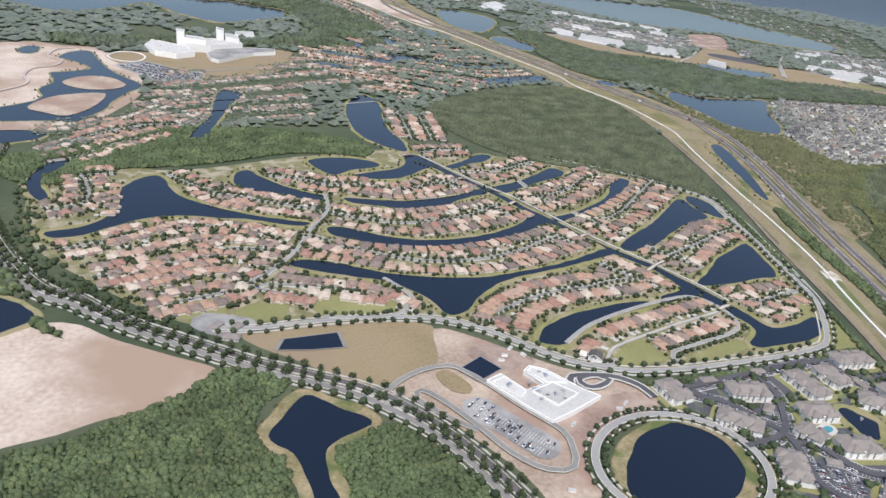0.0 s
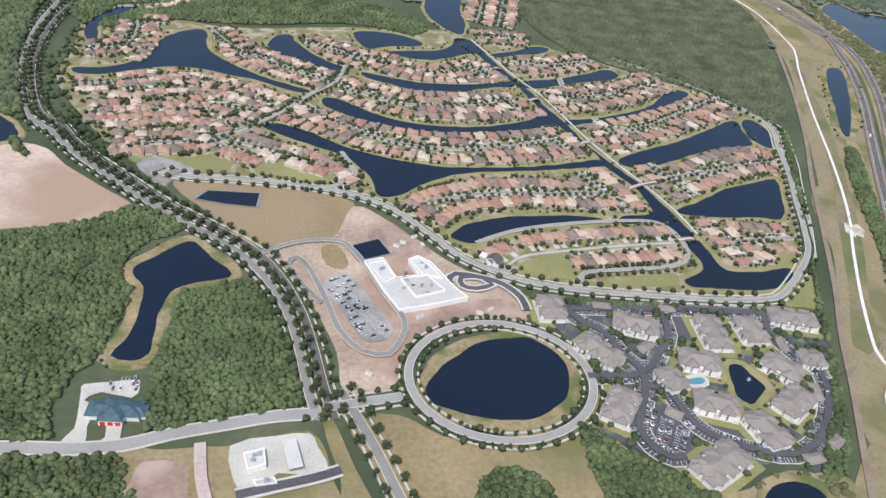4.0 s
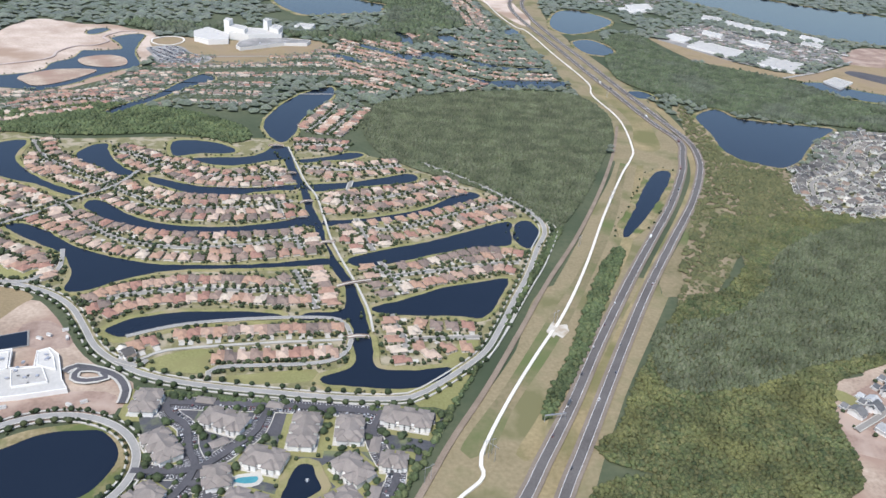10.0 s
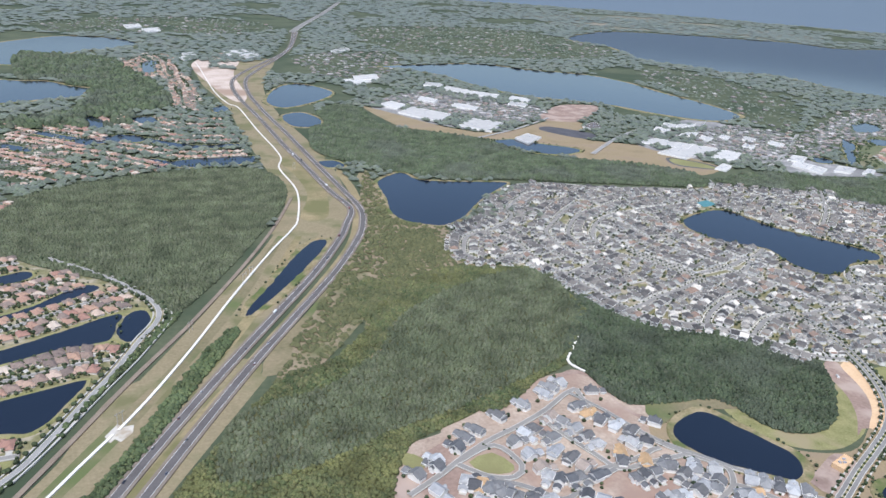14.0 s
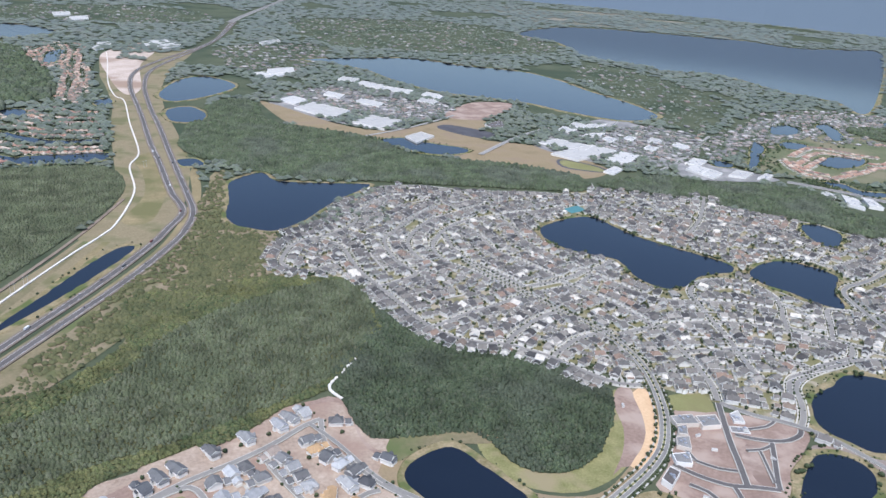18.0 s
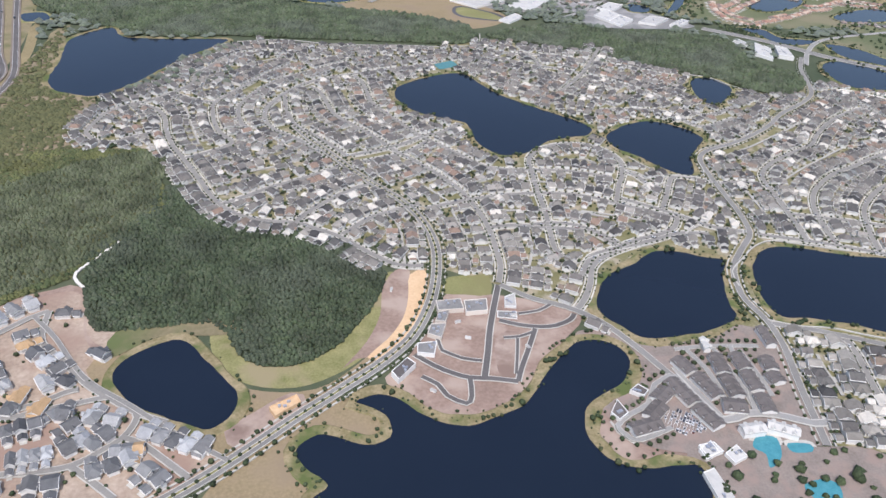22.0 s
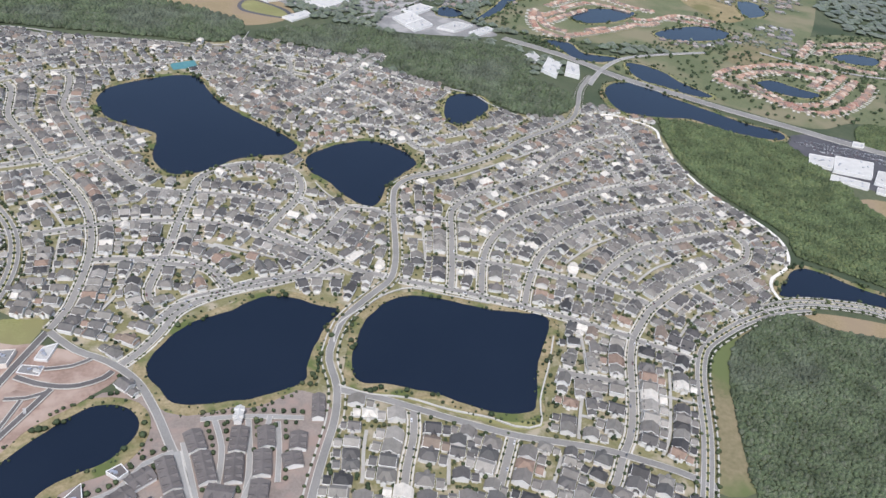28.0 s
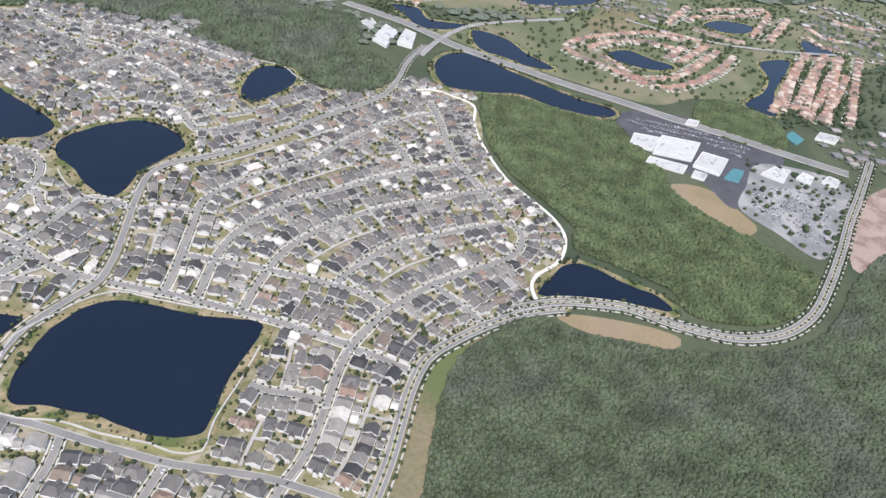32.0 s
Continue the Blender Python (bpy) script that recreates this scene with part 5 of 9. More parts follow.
road("shore path",[(522, 447), (528, 429), (541, 413), (559, 409), (567, 414), (573, 431)],0.8)
road("lane",[(-343, 326), (-329, 334), (-314, 340), (-288, 346), (-258, 350), (-238, 349), (-231, 336), (-231, 323), (-237, 313), (-252, 308), (-292, 303), (-295, 295)],2)
road("lane",[(-454, 383), (-433, 376), (-419, 375), (-410, 379), (-407, 391)],2)
road("lane",[(-409, 415), (-404, 401), (-402, 390), (-405, 381)],2)
road("lane",[(-327, 307), (-330, 302), (-341, 306)],2)
road("lane",[(-461, 444), (-446, 462), (-428, 492), (-411, 516), (-402, 557), (-396, 570)],2)
road("canal walk",[(-160, 317), (-147, 344), (-136, 370), (-124, 398), (-112, 426), (-96, 475), (-102, 488)],0.7)
RING = ((-347.5, 232.5), 35.0)
road("connector", [(RING[0][0] + 37.5 * math.cos(0.1309 * k), RING[0][1] + 32.5 * math.sin(0.1309 * k)) for k in range(49)], 3.1)
# --- housing ground
area("village_ground","yard",[(-592, 525), (-570, 656), (-504, 608), (-402, 624), (-308, 632), (-240, 607), (-160, 556), (-101, 483), (-156, 344), (-168, 317), (-192, 290), (-224, 283), (-288, 288), (-325, 296), (-355, 317), (-395, 364), (-439, 377), (-508, 387), (-555, 441)])
area("marsh_flat","marsh",[(1374, 3560), (1693, 3603), (2085, 3677), (2409, 3701), (2245, 3390), (2472, 3288), (2555, 2826), (2193, 2572), (2008, 2688), (1820, 2769), (1654, 2800), (1471, 2842), (1339, 2994)])
area("town_ground","yard",[(121, 555), (126, 596), (192, 633), (245, 726), (310, 739), (419, 715), (509, 728), (571, 692), (669, 611), (741, 530), (788, 564), (845, 526), (785, 381), (596, 211), (501, 234), (410, 255), (392, 286), (364, 313), (332, 340), (300, 370), (261, 399), (226, 420), (190, 489), (168, 526), (134, 525)])
area("town_ground","yard",[(562, 407), (681, 529), (788, 566), (839, 518), (822, 445), (832, 370), (833, 317), (788, 276), (745, 257), (705, 238), (681, 199), (669, 177), (647, 147), (574, 140), (469, 166), (492, 229), (498, 267), (537, 318)])
# --- ground areas
area("bare_lot","sand",[(-650, 399), (-612, 406), (-599, 407), (-581, 412), (-566, 406), (-553, 390), (-530, 369), (-512, 352), (-520, 339), (-535, 330), (-557, 331), (-577, 326), (-595, 324), (-621, 318), (-651, 353)])
area("brown_field","drygrass",[(-498, 379), (-485, 378), (-452, 379), (-426, 373), (-403, 361), (-408, 344), (-414, 330), (-433, 324), (-449, 320), (-463, 332), (-479, 352), (-491, 365)])
area("building_site","dirt",[(-448, 315), (-433, 324), (-414, 330), (-403, 358), (-387, 346), (-372, 327), (-357, 309), (-341, 297), (-328, 290), (-326, 273), (-342, 268), (-357, 267), (-372, 262), (-383, 251), (-389, 237), (-390, 229), (-410, 226), (-413, 248), (-423, 277), (-435, 306)])
area("site_pad","reddirt",[(-384, 272), (-353, 282), (-333, 281), (-329, 268), (-350, 264), (-375, 257)])
area("site_pad","pinksoil",[(-397, 334), (-386, 339), (-371, 327), (-367, 316), (-383, 314), (-394, 323)])
area("dry_meadow","meadow",[(-409, 211), (-390, 214), (-375, 204), (-354, 198), (-330, 204), (-318, 210), (-307, 197), (-298, 179), (-287, 161), (-283, 125), (-290, 107), (-387, 135), (-388, 153), (-395, 178)])
area("lawn","lawn",[(-526, 407), (-508, 416), (-495, 416), (-498, 404), (-504, 396), (-519, 399)])
area("lawn","lawn",[(-496, 397), (-486, 406), (-468, 399), (-474, 388), (-488, 388)])
area("lawn","lawn",[(-457, 391), (-452, 406), (-437, 401), (-415, 393), (-415, 378), (-433, 380), (-450, 384)])
area("lawn","lawn",[(-331, 303), (-321, 312), (-304, 319), (-298, 316), (-298, 306), (-290, 304), (-292, 299), (-314, 299), (-328, 298)])
area("lawn","lawn",[(-291, 296), (-269, 301), (-246, 305), (-246, 296), (-271, 292), (-288, 292)])
area("lawn","lawn",[(-173, 333), (-163, 335), (-170, 317), (-177, 310), (-185, 311), (-179, 321)])
area("lawn","lawn",[(-198, 282), (-170, 308), (-169, 304), (-179, 279), (-188, 279)])
area("lawn","lawn",[(-252, 241), (-235, 247), (-232, 234), (-230, 225), (-241, 214), (-255, 213), (-257, 229)])
area("verge","verge",[(-215, 139), (-197, 200), (-172, 259), (-146, 322), (-116, 395), (-45, 406), (-86, 311), (-117, 244), (-132, 206), (-157, 144)])
area("verge","verge",[(-192, 230), (-173, 272), (-149, 317), (-123, 374), (-93, 440), (-61, 516), (-25, 603), (32, 774), (45, 757), (49, 656), (22, 571), (-40, 454), (-78, 378), (-112, 310), (-142, 251), (-156, 219), (-174, 191), (-205, 191)])
area("median","meadow",[(-150, 224), (-131, 259), (-103, 315), (-73, 372), (-34, 446), (5, 519), (39, 592), (57, 657), (68, 733), (67, 812), (74, 824), (77, 735), (67, 659), (46, 593), (9, 519), (-39, 430), (-76, 359), (-107, 296), (-133, 241), (-142, 224)])
area("verge","verge",[(-135, 225), (-120, 256), (-98, 297), (-74, 343), (-46, 393), (-9, 457), (30, 527), (58, 588), (75, 645), (84, 718), (87, 795), (98, 807), (96, 720), (83, 639), (62, 576), (24, 506), (-20, 431), (-61, 355), (-92, 297), (-118, 245), (-126, 225)])
area("verge","scrubsoil",[(-178, 251), (-153, 297), (-125, 353), (-91, 420), (-52, 513), (-15, 619), (-9, 619), (-47, 503), (-88, 405), (-122, 333), (-150, 282), (-165, 250)])
area("verge","meadow",[(-154, 249), (-139, 277), (-116, 325), (-88, 381), (-60, 447), (-39, 503), (3, 626), (6, 619), (-35, 492), (-59, 431), (-90, 368), (-111, 320), (-134, 277), (-144, 248)])
area("verge","verge",[(-76, 1654), (-74, 1416), (-53, 1278), (-34, 1146), (-26, 1022), (-15, 903), (-6, 816), (2, 740), (-4, 677), (-19, 622), (35, 626), (60, 701), (67, 845), (54, 979), (35, 1134), (29, 1311), (42, 1465), (73, 1711)])
area("median","meadow",[(10, 861), (21, 804), (25, 733), (10, 662), (35, 665), (46, 765), (36, 840), (26, 889)])
area("scrub_ground","scrubsoil",[(33, 560), (83, 642), (124, 615), (125, 551), (158, 523), (101, 505), (58, 478), (13, 446), (-36, 390), (-44, 405), (-1, 485)])
area("site_ground","dirt",[(16, 307), (38, 315), (73, 335), (111, 356), (144, 359), (172, 335), (108, 219), (50, 154), (-44, 165), (-13, 230), (7, 274)])
area("site_ground","reddirt",[(12, 289), (22, 298), (49, 314), (71, 325), (104, 344), (138, 363), (148, 345), (149, 318), (161, 301), (162, 286), (141, 262), (130, 228), (-2, 258)])
area("site_ground","dirt",[(107, 345), (121, 354), (140, 357), (146, 344), (148, 316), (159, 292), (157, 281), (172, 259), (188, 242), (208, 222), (185, 209), (147, 194), (72, 214), (41, 324)])
area("wood_edge","bank",[(206, 304), (209, 280), (221, 265), (241, 258), (260, 262), (276, 271), (293, 288), (307, 316), (313, 335), (300, 338), (290, 316), (277, 300), (264, 288), (254, 281), (241, 277), (229, 281), (222, 290), (217, 308)])
area("pond_margin","drygrass",[(150, 292), (161, 302), (182, 308), (198, 308), (207, 281), (221, 262), (250, 255), (275, 269), (293, 286), (305, 318), (306, 335), (323, 338), (329, 335), (318, 305), (306, 283), (289, 270), (249, 247), (212, 223), (186, 246), (167, 264)])
area("haul_strip","reddirt",[(310, 340), (318, 338), (310, 312), (302, 294), (291, 281), (280, 271), (273, 271), (265, 266), (280, 282), (292, 302), (299, 325)])
area("orange_strip","orangesoil",[(317, 334), (327, 336), (322, 317), (312, 297), (303, 283), (291, 274), (284, 268), (278, 271), (291, 282), (302, 295), (310, 312)])
area("town_site","reddirt",[(320, 294), (332, 312), (354, 307), (390, 289), (397, 275), (380, 261), (364, 247), (348, 227), (326, 219), (310, 220), (298, 230), (286, 246), (283, 255), (297, 266)])
area("site_pad","reddirt",[(332, 289), (352, 288), (345, 271), (334, 276)])
area("site_pad","reddirt",[(321, 270), (345, 271), (337, 253), (322, 262)])
area("site_pad","pinksoil",[(345, 270), (359, 272), (346, 241), (337, 242)])
area("site_pad","reddirt",[(368, 293), (394, 281), (381, 268), (364, 278)])
area("site_pad","reddirt",[(466, 203), (478, 202), (470, 183), (458, 188)])
area("park","lawn",[(329, 314), (338, 327), (353, 325), (361, 323), (356, 306), (342, 309)])
area("south_point","drygrass",[(203, 213), (217, 225), (243, 238), (259, 247), (271, 240), (278, 228), (274, 217), (258, 216), (248, 228), (238, 223), (236, 211), (247, 196), (235, 165), (185, 179)])
area("east_point","reddirt",[(366, 208), (378, 220), (402, 230), (408, 246), (419, 226), (422, 205), (410, 183), (398, 169), (377, 175), (365, 183), (363, 195)])
area("golf_grass","fairway",[(785, 829), (897, 929), (1089, 999), (1274, 1027), (1466, 1038), (1210, 738), (1054, 666), (989, 705), (895, 731), (802, 769)])
area("golf_grass","fairway",[(823, 705), (862, 692), (920, 693), (999, 703), (1108, 713), (1273, 773), (1404, 760), (1531, 786), (1673, 709), (1449, 602), (1317, 561), (1261, 591), (1163, 492), (1127, 500), (1076, 514), (1019, 506), (956, 560), (896, 617), (872, 650)])
area("brown_field","scrubsoil",[(1080, 722), (1118, 733), (1150, 696), (1149, 674), (1082, 663), (1043, 677)])
area("ball_field","drygrass",[(956, 377), (987, 369), (996, 330), (993, 313), (962, 307), (953, 336)])
area("mall_lot","asphalt",[(971, 488), (1036, 484), (1094, 409), (1036, 367), (993, 341), (989, 381), (969, 426)])
area("mall_lot","lot",[(1025, 368), (1066, 398), (1124, 357), (1055, 296), (1020, 275), (1007, 310), (998, 341)])
area("bare_lot","pinksoil",[(1102, 327), (1183, 350), (1185, 292), (1104, 223), (1046, 252), (1045, 271)])
area("wood_edge","scrubsoil",[(753, 251), (721, 241), (704, 227), (685, 202), (669, 177), (655, 151), (675, 146), (682, 164), (700, 199), (716, 225), (733, 242)])
area("wood_edge","drygrass",[(796, 258), (820, 252), (851, 237), (865, 224), (854, 217), (834, 228), (809, 240)])
area("industrial","lot",[(187, 1216), (288, 1323), (383, 1392), (450, 1294), (488, 1198), (480, 1137), (390, 1058), (334, 1005), (277, 1040), (217, 1108)])
area("far_field","drygrass",[(172, 1182), (194, 1166), (268, 1040), (334, 1005), (435, 1075), (463, 1106), (498, 1065), (449, 964), (516, 920), (557, 842), (558, 793), (493, 770), (393, 848), (320, 922), (249, 977), (200, 1038)])
area("school_lot","lot",[(516, 936), (603, 1027), (731, 1102), (762, 1051), (815, 964), (687, 838), (628, 817), (557, 842)])
area("solar_field","asphalt",[(407, 1020), (431, 1043), (481, 992), (449, 964)])
area("building_site","reddirt",[(443, 1105), (525, 1211), (600, 1206), (530, 1108), (489, 1077)])
area("mall_lot","lot",[(651, 788), (710, 843), (775, 771), (768, 745), (668, 756)])
road("golf road",[(458, 1105), (367, 1023), (278, 963)],3)
road("golf road",[(583, 1027), (504, 964), (418, 875)],5)
road("golf road",[(839, 979), (691, 838), (612, 785)],4)
area("track_oval","asphalt",[(508, 839), (523, 854), (553, 826), (561, 801), (546, 792), (509, 812)])
area("track_oval","lawn",[(512, 838), (524, 849), (550, 822), (556, 801), (547, 796), (513, 816)])
area("sand_pit","sand",[(-702, 1025), (-625, 1035), (-592, 1042), (-564, 1026), (-521, 1000), (-494, 850), (-529, 755), (-564, 718), (-588, 712), (-664, 693)])
island([(-566, 859), (-546, 881), (-523, 875), (-511, 846), (-526, 830), (-552, 834)])
island([(-594, 775), (-572, 809), (-532, 816), (-543, 773), (-564, 747), (-581, 757)])
island([(-635, 728), (-597, 733), (-568, 729), (-573, 711), (-604, 711), (-634, 710)])
road("dirt road",[(-633, 814), (-612, 832), (-599, 847), (-595, 862), (-599, 883), (-591, 913), (-573, 923), (-565, 948), (-578, 969), (-569, 1002), (-552, 1009)],3)
area("hospital_ground","drygrass",[(-522, 977), (-489, 996), (-434, 991), (-355, 1028), (-305, 999), (-342, 911), (-411, 872), (-466, 884), (-501, 920)])
area("hospital_lot","lot",[(-514, 932), (-481, 947), (-457, 916), (-430, 901), (-442, 861), (-480, 861), (-500, 900)])
parking([(-511, 930), (-481, 941), (-457, 911), (-435, 896), (-443, 868), (-479, 865), (-498, 903)],((-501, 925), (-446, 868)),9,0.8)
road("white path",[(-520, 972), (-510, 989), (-495, 993), (-484, 982), (-482, 963), (-491, 946), (-505, 946), (-516, 956), (-520, 972)],2)
area("interchange","sand",[(-88, 1622), (-18, 1811), (6, 1686), (-13, 1498), (-2, 1274), (-22, 1225), (-56, 1370)])
# --- woods: kind, outline
wood("cypress",[(-246, 712), (-231, 753), (-179, 794), (-102, 826), (-37, 835), (-8, 819), (6, 769), (-1, 704), (-38, 601), (-64, 537), (-88, 489), (-96, 479), (-115, 505), (-141, 539), (-175, 563), (-202, 584), (-226, 613), (-240, 655)],2.2)
wood("oak",[(-616, 643), (-560, 662), (-540, 683), (-503, 704), (-451, 704), (-402, 692), (-367, 673), (-342, 650), (-337, 627), (-350, 616), (-366, 624), (-406, 632), (-449, 621), (-484, 615), (-511, 614), (-537, 614), (-588, 591)],2.8)
wood("oak",[(-605, 307), (-569, 322), (-549, 330), (-528, 338), (-508, 352), (-484, 333), (-497, 324), (-506, 308), (-505, 298), (-498, 284), (-502, 261), (-503, 246), (-510, 235), (-513, 217), (-510, 206), (-528, 205), (-568, 206)],2.4)
wood("oak",[(-478, 291), (-457, 294), (-445, 286), (-436, 267), (-430, 244), (-426, 225), (-428, 218), (-450, 213), (-469, 209), (-479, 208), (-482, 230), (-482, 247), (-480, 273)],2.4)
wood("oak",[(-532, 199), (-502, 197), (-486, 198), (-482, 189), (-477, 170), (-523, 168)],2.4)
wood("cypress",[(-57, 354), (-43, 360), (-5, 375), (30, 411), (44, 442), (86, 481), (148, 513), (185, 513), (183, 453), (167, 414), (135, 376), (97, 354), (56, 335), (21, 324), (-8, 310), (-34, 300), (-71, 298), (-68, 339)],2.3)
wood("fringe",[(-101, 272), (-87, 302), (-49, 365), (-30, 389), (-5, 400), (19, 428), (58, 478), (101, 505), (158, 523), (191, 507), (180, 474), (175, 430), (159, 397), (133, 369), (103, 353), (61, 328), (22, 309), (7, 282), (-15, 228), (-114, 246)],2.3)
wood("dense",[(144, 375), (146, 395), (166, 419), (184, 450), (191, 464), (206, 435), (225, 410), (260, 392), (285, 376), (298, 357), (304, 338), (294, 316), (281, 299), (268, 285), (256, 277), (241, 273), (227, 277), (218, 287), (214, 304), (205, 314), (185, 316), (160, 318), (150, 326), (145, 354)],2.3)
wood("fringe",[(22, 496), (83, 516), (102, 530), (142, 528), (179, 512), (184, 481), (187, 438), (166, 419), (143, 386), (139, 371), (116, 358), (61, 336)],2.3)
wood("mixed",[(57, 959), (83, 1110), (122, 1195), (163, 1177), (172, 1059), (227, 1009), (294, 962), (329, 874), (395, 846), (460, 818), (502, 780), (497, 752), (420, 738), (342, 751), (267, 767), (194, 779), (150, 816), (103, 841), (63, 891)],3.2)
wood("mixed",[(516, 746), (570, 765), (621, 770), (666, 745), (743, 728), (788, 693), (771, 631), (793, 595), (785, 564), (746, 541), (718, 559), (700, 588), (672, 615), (629, 653), (576, 703), (533, 724)],3)
wood("mixed",[(81, 909), (155, 927), (258, 909), (353, 857), (432, 808), (489, 782), (505, 751), (481, 720), (412, 733), (335, 750), (259, 767), (248, 773), (195, 773), (150, 795), (98, 846)],3)
wood("oak",[(861, 531), (896, 521), (927, 504), (960, 479), (963, 435), (964, 400), (954, 369), (969, 323), (992, 286), (1003, 259), (982, 242), (958, 227), (919, 225), (886, 239), (883, 251), (885, 264), (862, 291), (839, 316), (850, 336), (843, 368), (832, 407), (832, 452), (843, 497)],2.4)
wood("mixed",[(766, 259), (788, 257), (797, 245), (827, 229), (857, 215), (900, 206), (944, 203), (988, 221), (1037, 253), (1098, 269), (1128, 196), (958, 65), (690, 110), (675, 146), (683, 164), (700, 199), (716, 225), (734, 242), (752, 249)],2.2)
wood("oak",[(1071, 503), (1104, 507), (1127, 483), (1131, 450), (1107, 417), (1084, 420), (1056, 441), (1047, 472)],2.2)
wood("scrub",[(29, 548), (74, 612), (116, 593), (115, 539), (59, 483), (13, 446), (-23, 402), (-24, 425), (3, 484)],2.8)
wood("scrub",[(66, 671), (101, 818), (100, 701), (120, 621), (110, 558), (73, 540), (55, 588)],2.8)
wood("oak",[(-119, 319), (-101, 364), (-79, 419), (-60, 452), (-56, 444), (-79, 391), (-105, 330), (-125, 291), (-133, 276), (-139, 272), (-133, 291)],2.4)
wood("oak",[(-359, 188), (-347, 187), (-339, 176), (-339, 161), (-356, 131), (-384, 141), (-371, 170)],2.4)
wood("oak",[(-298, 179), (-279, 173), (-269, 155), (-272, 137), (-282, 127), (-299, 137), (-301, 154), (-302, 165)],2.4)
wood("oak",[(-320, 208), (-307, 194), (-298, 179), (-308, 173), (-316, 184), (-323, 199)],2.4)
wood("mixed",[(-794, 692), (-693, 687), (-643, 637), (-624, 563), (-606, 493), (-596, 450), (-608, 432), (-657, 403)],3)
wood("mixed",[(-413, 1692), (-323, 1690), (-238, 1655), (-208, 1549), (-138, 1345), (-114, 1180), (-165, 1144), (-237, 1151), (-240, 1282), (-307, 1404), (-357, 1408)],6)
wood("mixed",[(-538, 1076), (-444, 1063), (-340, 1063), (-265, 1119), (-189, 1178), (-161, 1061), (-234, 1037), (-311, 1031), (-395, 1034), (-511, 1015), (-581, 1055)],6)
wood("oak",[(-100, 469), (-95, 470), (-142, 362), (-177, 282), (-202, 223), (-223, 182), (-238, 178), (-232, 184), (-202, 230), (-168, 308)],2.4)
wood("oak",[(-320, 285), (-289, 281), (-263, 279), (-237, 276), (-210, 276), (-183, 276), (-184, 274), (-211, 274), (-238, 274), (-264, 276), (-290, 278), (-321, 282)],2.6)
# --- village streets (terracotta)
street("terracotta",[(-582, 547), (-559, 556), (-555, 578), (-559, 609)])
street("terracotta",[(-557, 606), (-536, 605)])
street("terracotta",[(-498, 588), (-482, 564), (-459, 546), (-432, 527), (-411, 516)])
street("terracotta",[(-437, 585), (-416, 577), (-398, 561), (-381, 559), (-359, 549), (-338, 544), (-313, 551), (-297, 550)])
street("terracotta",[(-419, 517), (-398, 502), (-374, 487), (-351, 484), (-328, 486), (-304, 493), (-284, 504)])
street("terracotta",[(-432, 478), (-409, 453), (-386, 435), (-365, 427), (-338, 425), (-309, 430), (-287, 439), (-270, 445)])
street("terracotta",[(-376, 357), (-358, 366), (-339, 372), (-317, 376), (-294, 376), (-274, 379), (-259, 377), (-249, 369)])
street("alley",[(-335, 303), (-328, 310), (-320, 316), (-298, 321), (-269, 326), (-233, 331)])
street("terracotta",[(-574, 489), (-552, 495), (-528, 503), (-503, 510), (-479, 504), (-458, 494), (-442, 483), (-432, 478)])
street("terracotta",[(-559, 452), (-539, 455), (-517, 460), (-500, 465), (-484, 471), (-468, 467), (-445, 458)])
street("terracotta",[(-537, 415), (-515, 417), (-496, 421), (-475, 432), (-461, 446)])
street("terracotta",[(-477, 424), (-459, 419), (-438, 411), (-417, 400), (-406, 394)])
street("terracotta",[(-299, 620), (-276, 623), (-252, 620)])
street("terracotta",[(-285, 572), (-264, 568), (-241, 571), (-207, 585)])
street("terracotta",[(-260, 516), (-238, 512), (-211, 522), (-186, 540), (-165, 552)])
street("terracotta",[(-238, 470), (-220, 463), (-199, 471), (-174, 489), (-148, 508), (-121, 527)])
street("terracotta",[(-224, 413), (-213, 401), (-194, 406), (-171, 413), (-147, 421), (-130, 425)])
street("terracotta",[(-210, 357), (-206, 344), (-202, 331), (-203, 319)])
street("terracotta",[(-200, 333), (-187, 335), (-171, 337), (-161, 338)])
street("terracotta",[(-291, 654), (-280, 697), (-268, 746)])
street("terracotta",[(-273, 650), (-261, 697), (-250, 739)])
# --- village house rows
house_row("terracotta", [(-294, 311), (-239, 319)], 10, "L")
house_row("terracotta", [(-317, 329), (-279, 336), (-238, 341)], 13, "R")
house_row("terracotta", [(-336, 318), (-330, 322)], 2, "R")
house_row("terracotta", [(-373, 361), (-365, 369), (-353, 376), (-341, 380), (-330, 385), (-318, 385), (-306, 387), (-294, 387), (-287, 386)], 16, "R")
house_row("terracotta", [(-279, 385), (-273, 391)], 2, "R")
house_row("terracotta", [(-358, 346), (-350, 355), (-339, 361), (-326, 364), (-308, 368), (-296, 367), (-283, 366), (-271, 366), (-258, 368)], 18, "L")
house_row("terracotta", [(-256, 404), (-252, 391), (-249, 384), (-244, 366)], 7, "R")
house_row("terracotta", [(-210, 350), (-208, 337), (-207, 327), (-204, 314)], 5, "L")
house_row("terracotta", [(-194, 348), (-184, 346), (-168, 347)], 4, "R")
house_row("terracotta", [(-189, 320), (-180, 326)], 2, "L")
house_row("terracotta", [(-202, 387), (-187, 394), (-175, 401), (-161, 409), (-147, 415), (-137, 413)], 11, "L")
house_row("terracotta", [(-197, 413), (-177, 425), (-160, 435), (-144, 439), (-129, 436)], 11, "R")
house_row("terracotta", [(-226, 409), (-222, 396), (-214, 378)], 4, "L")
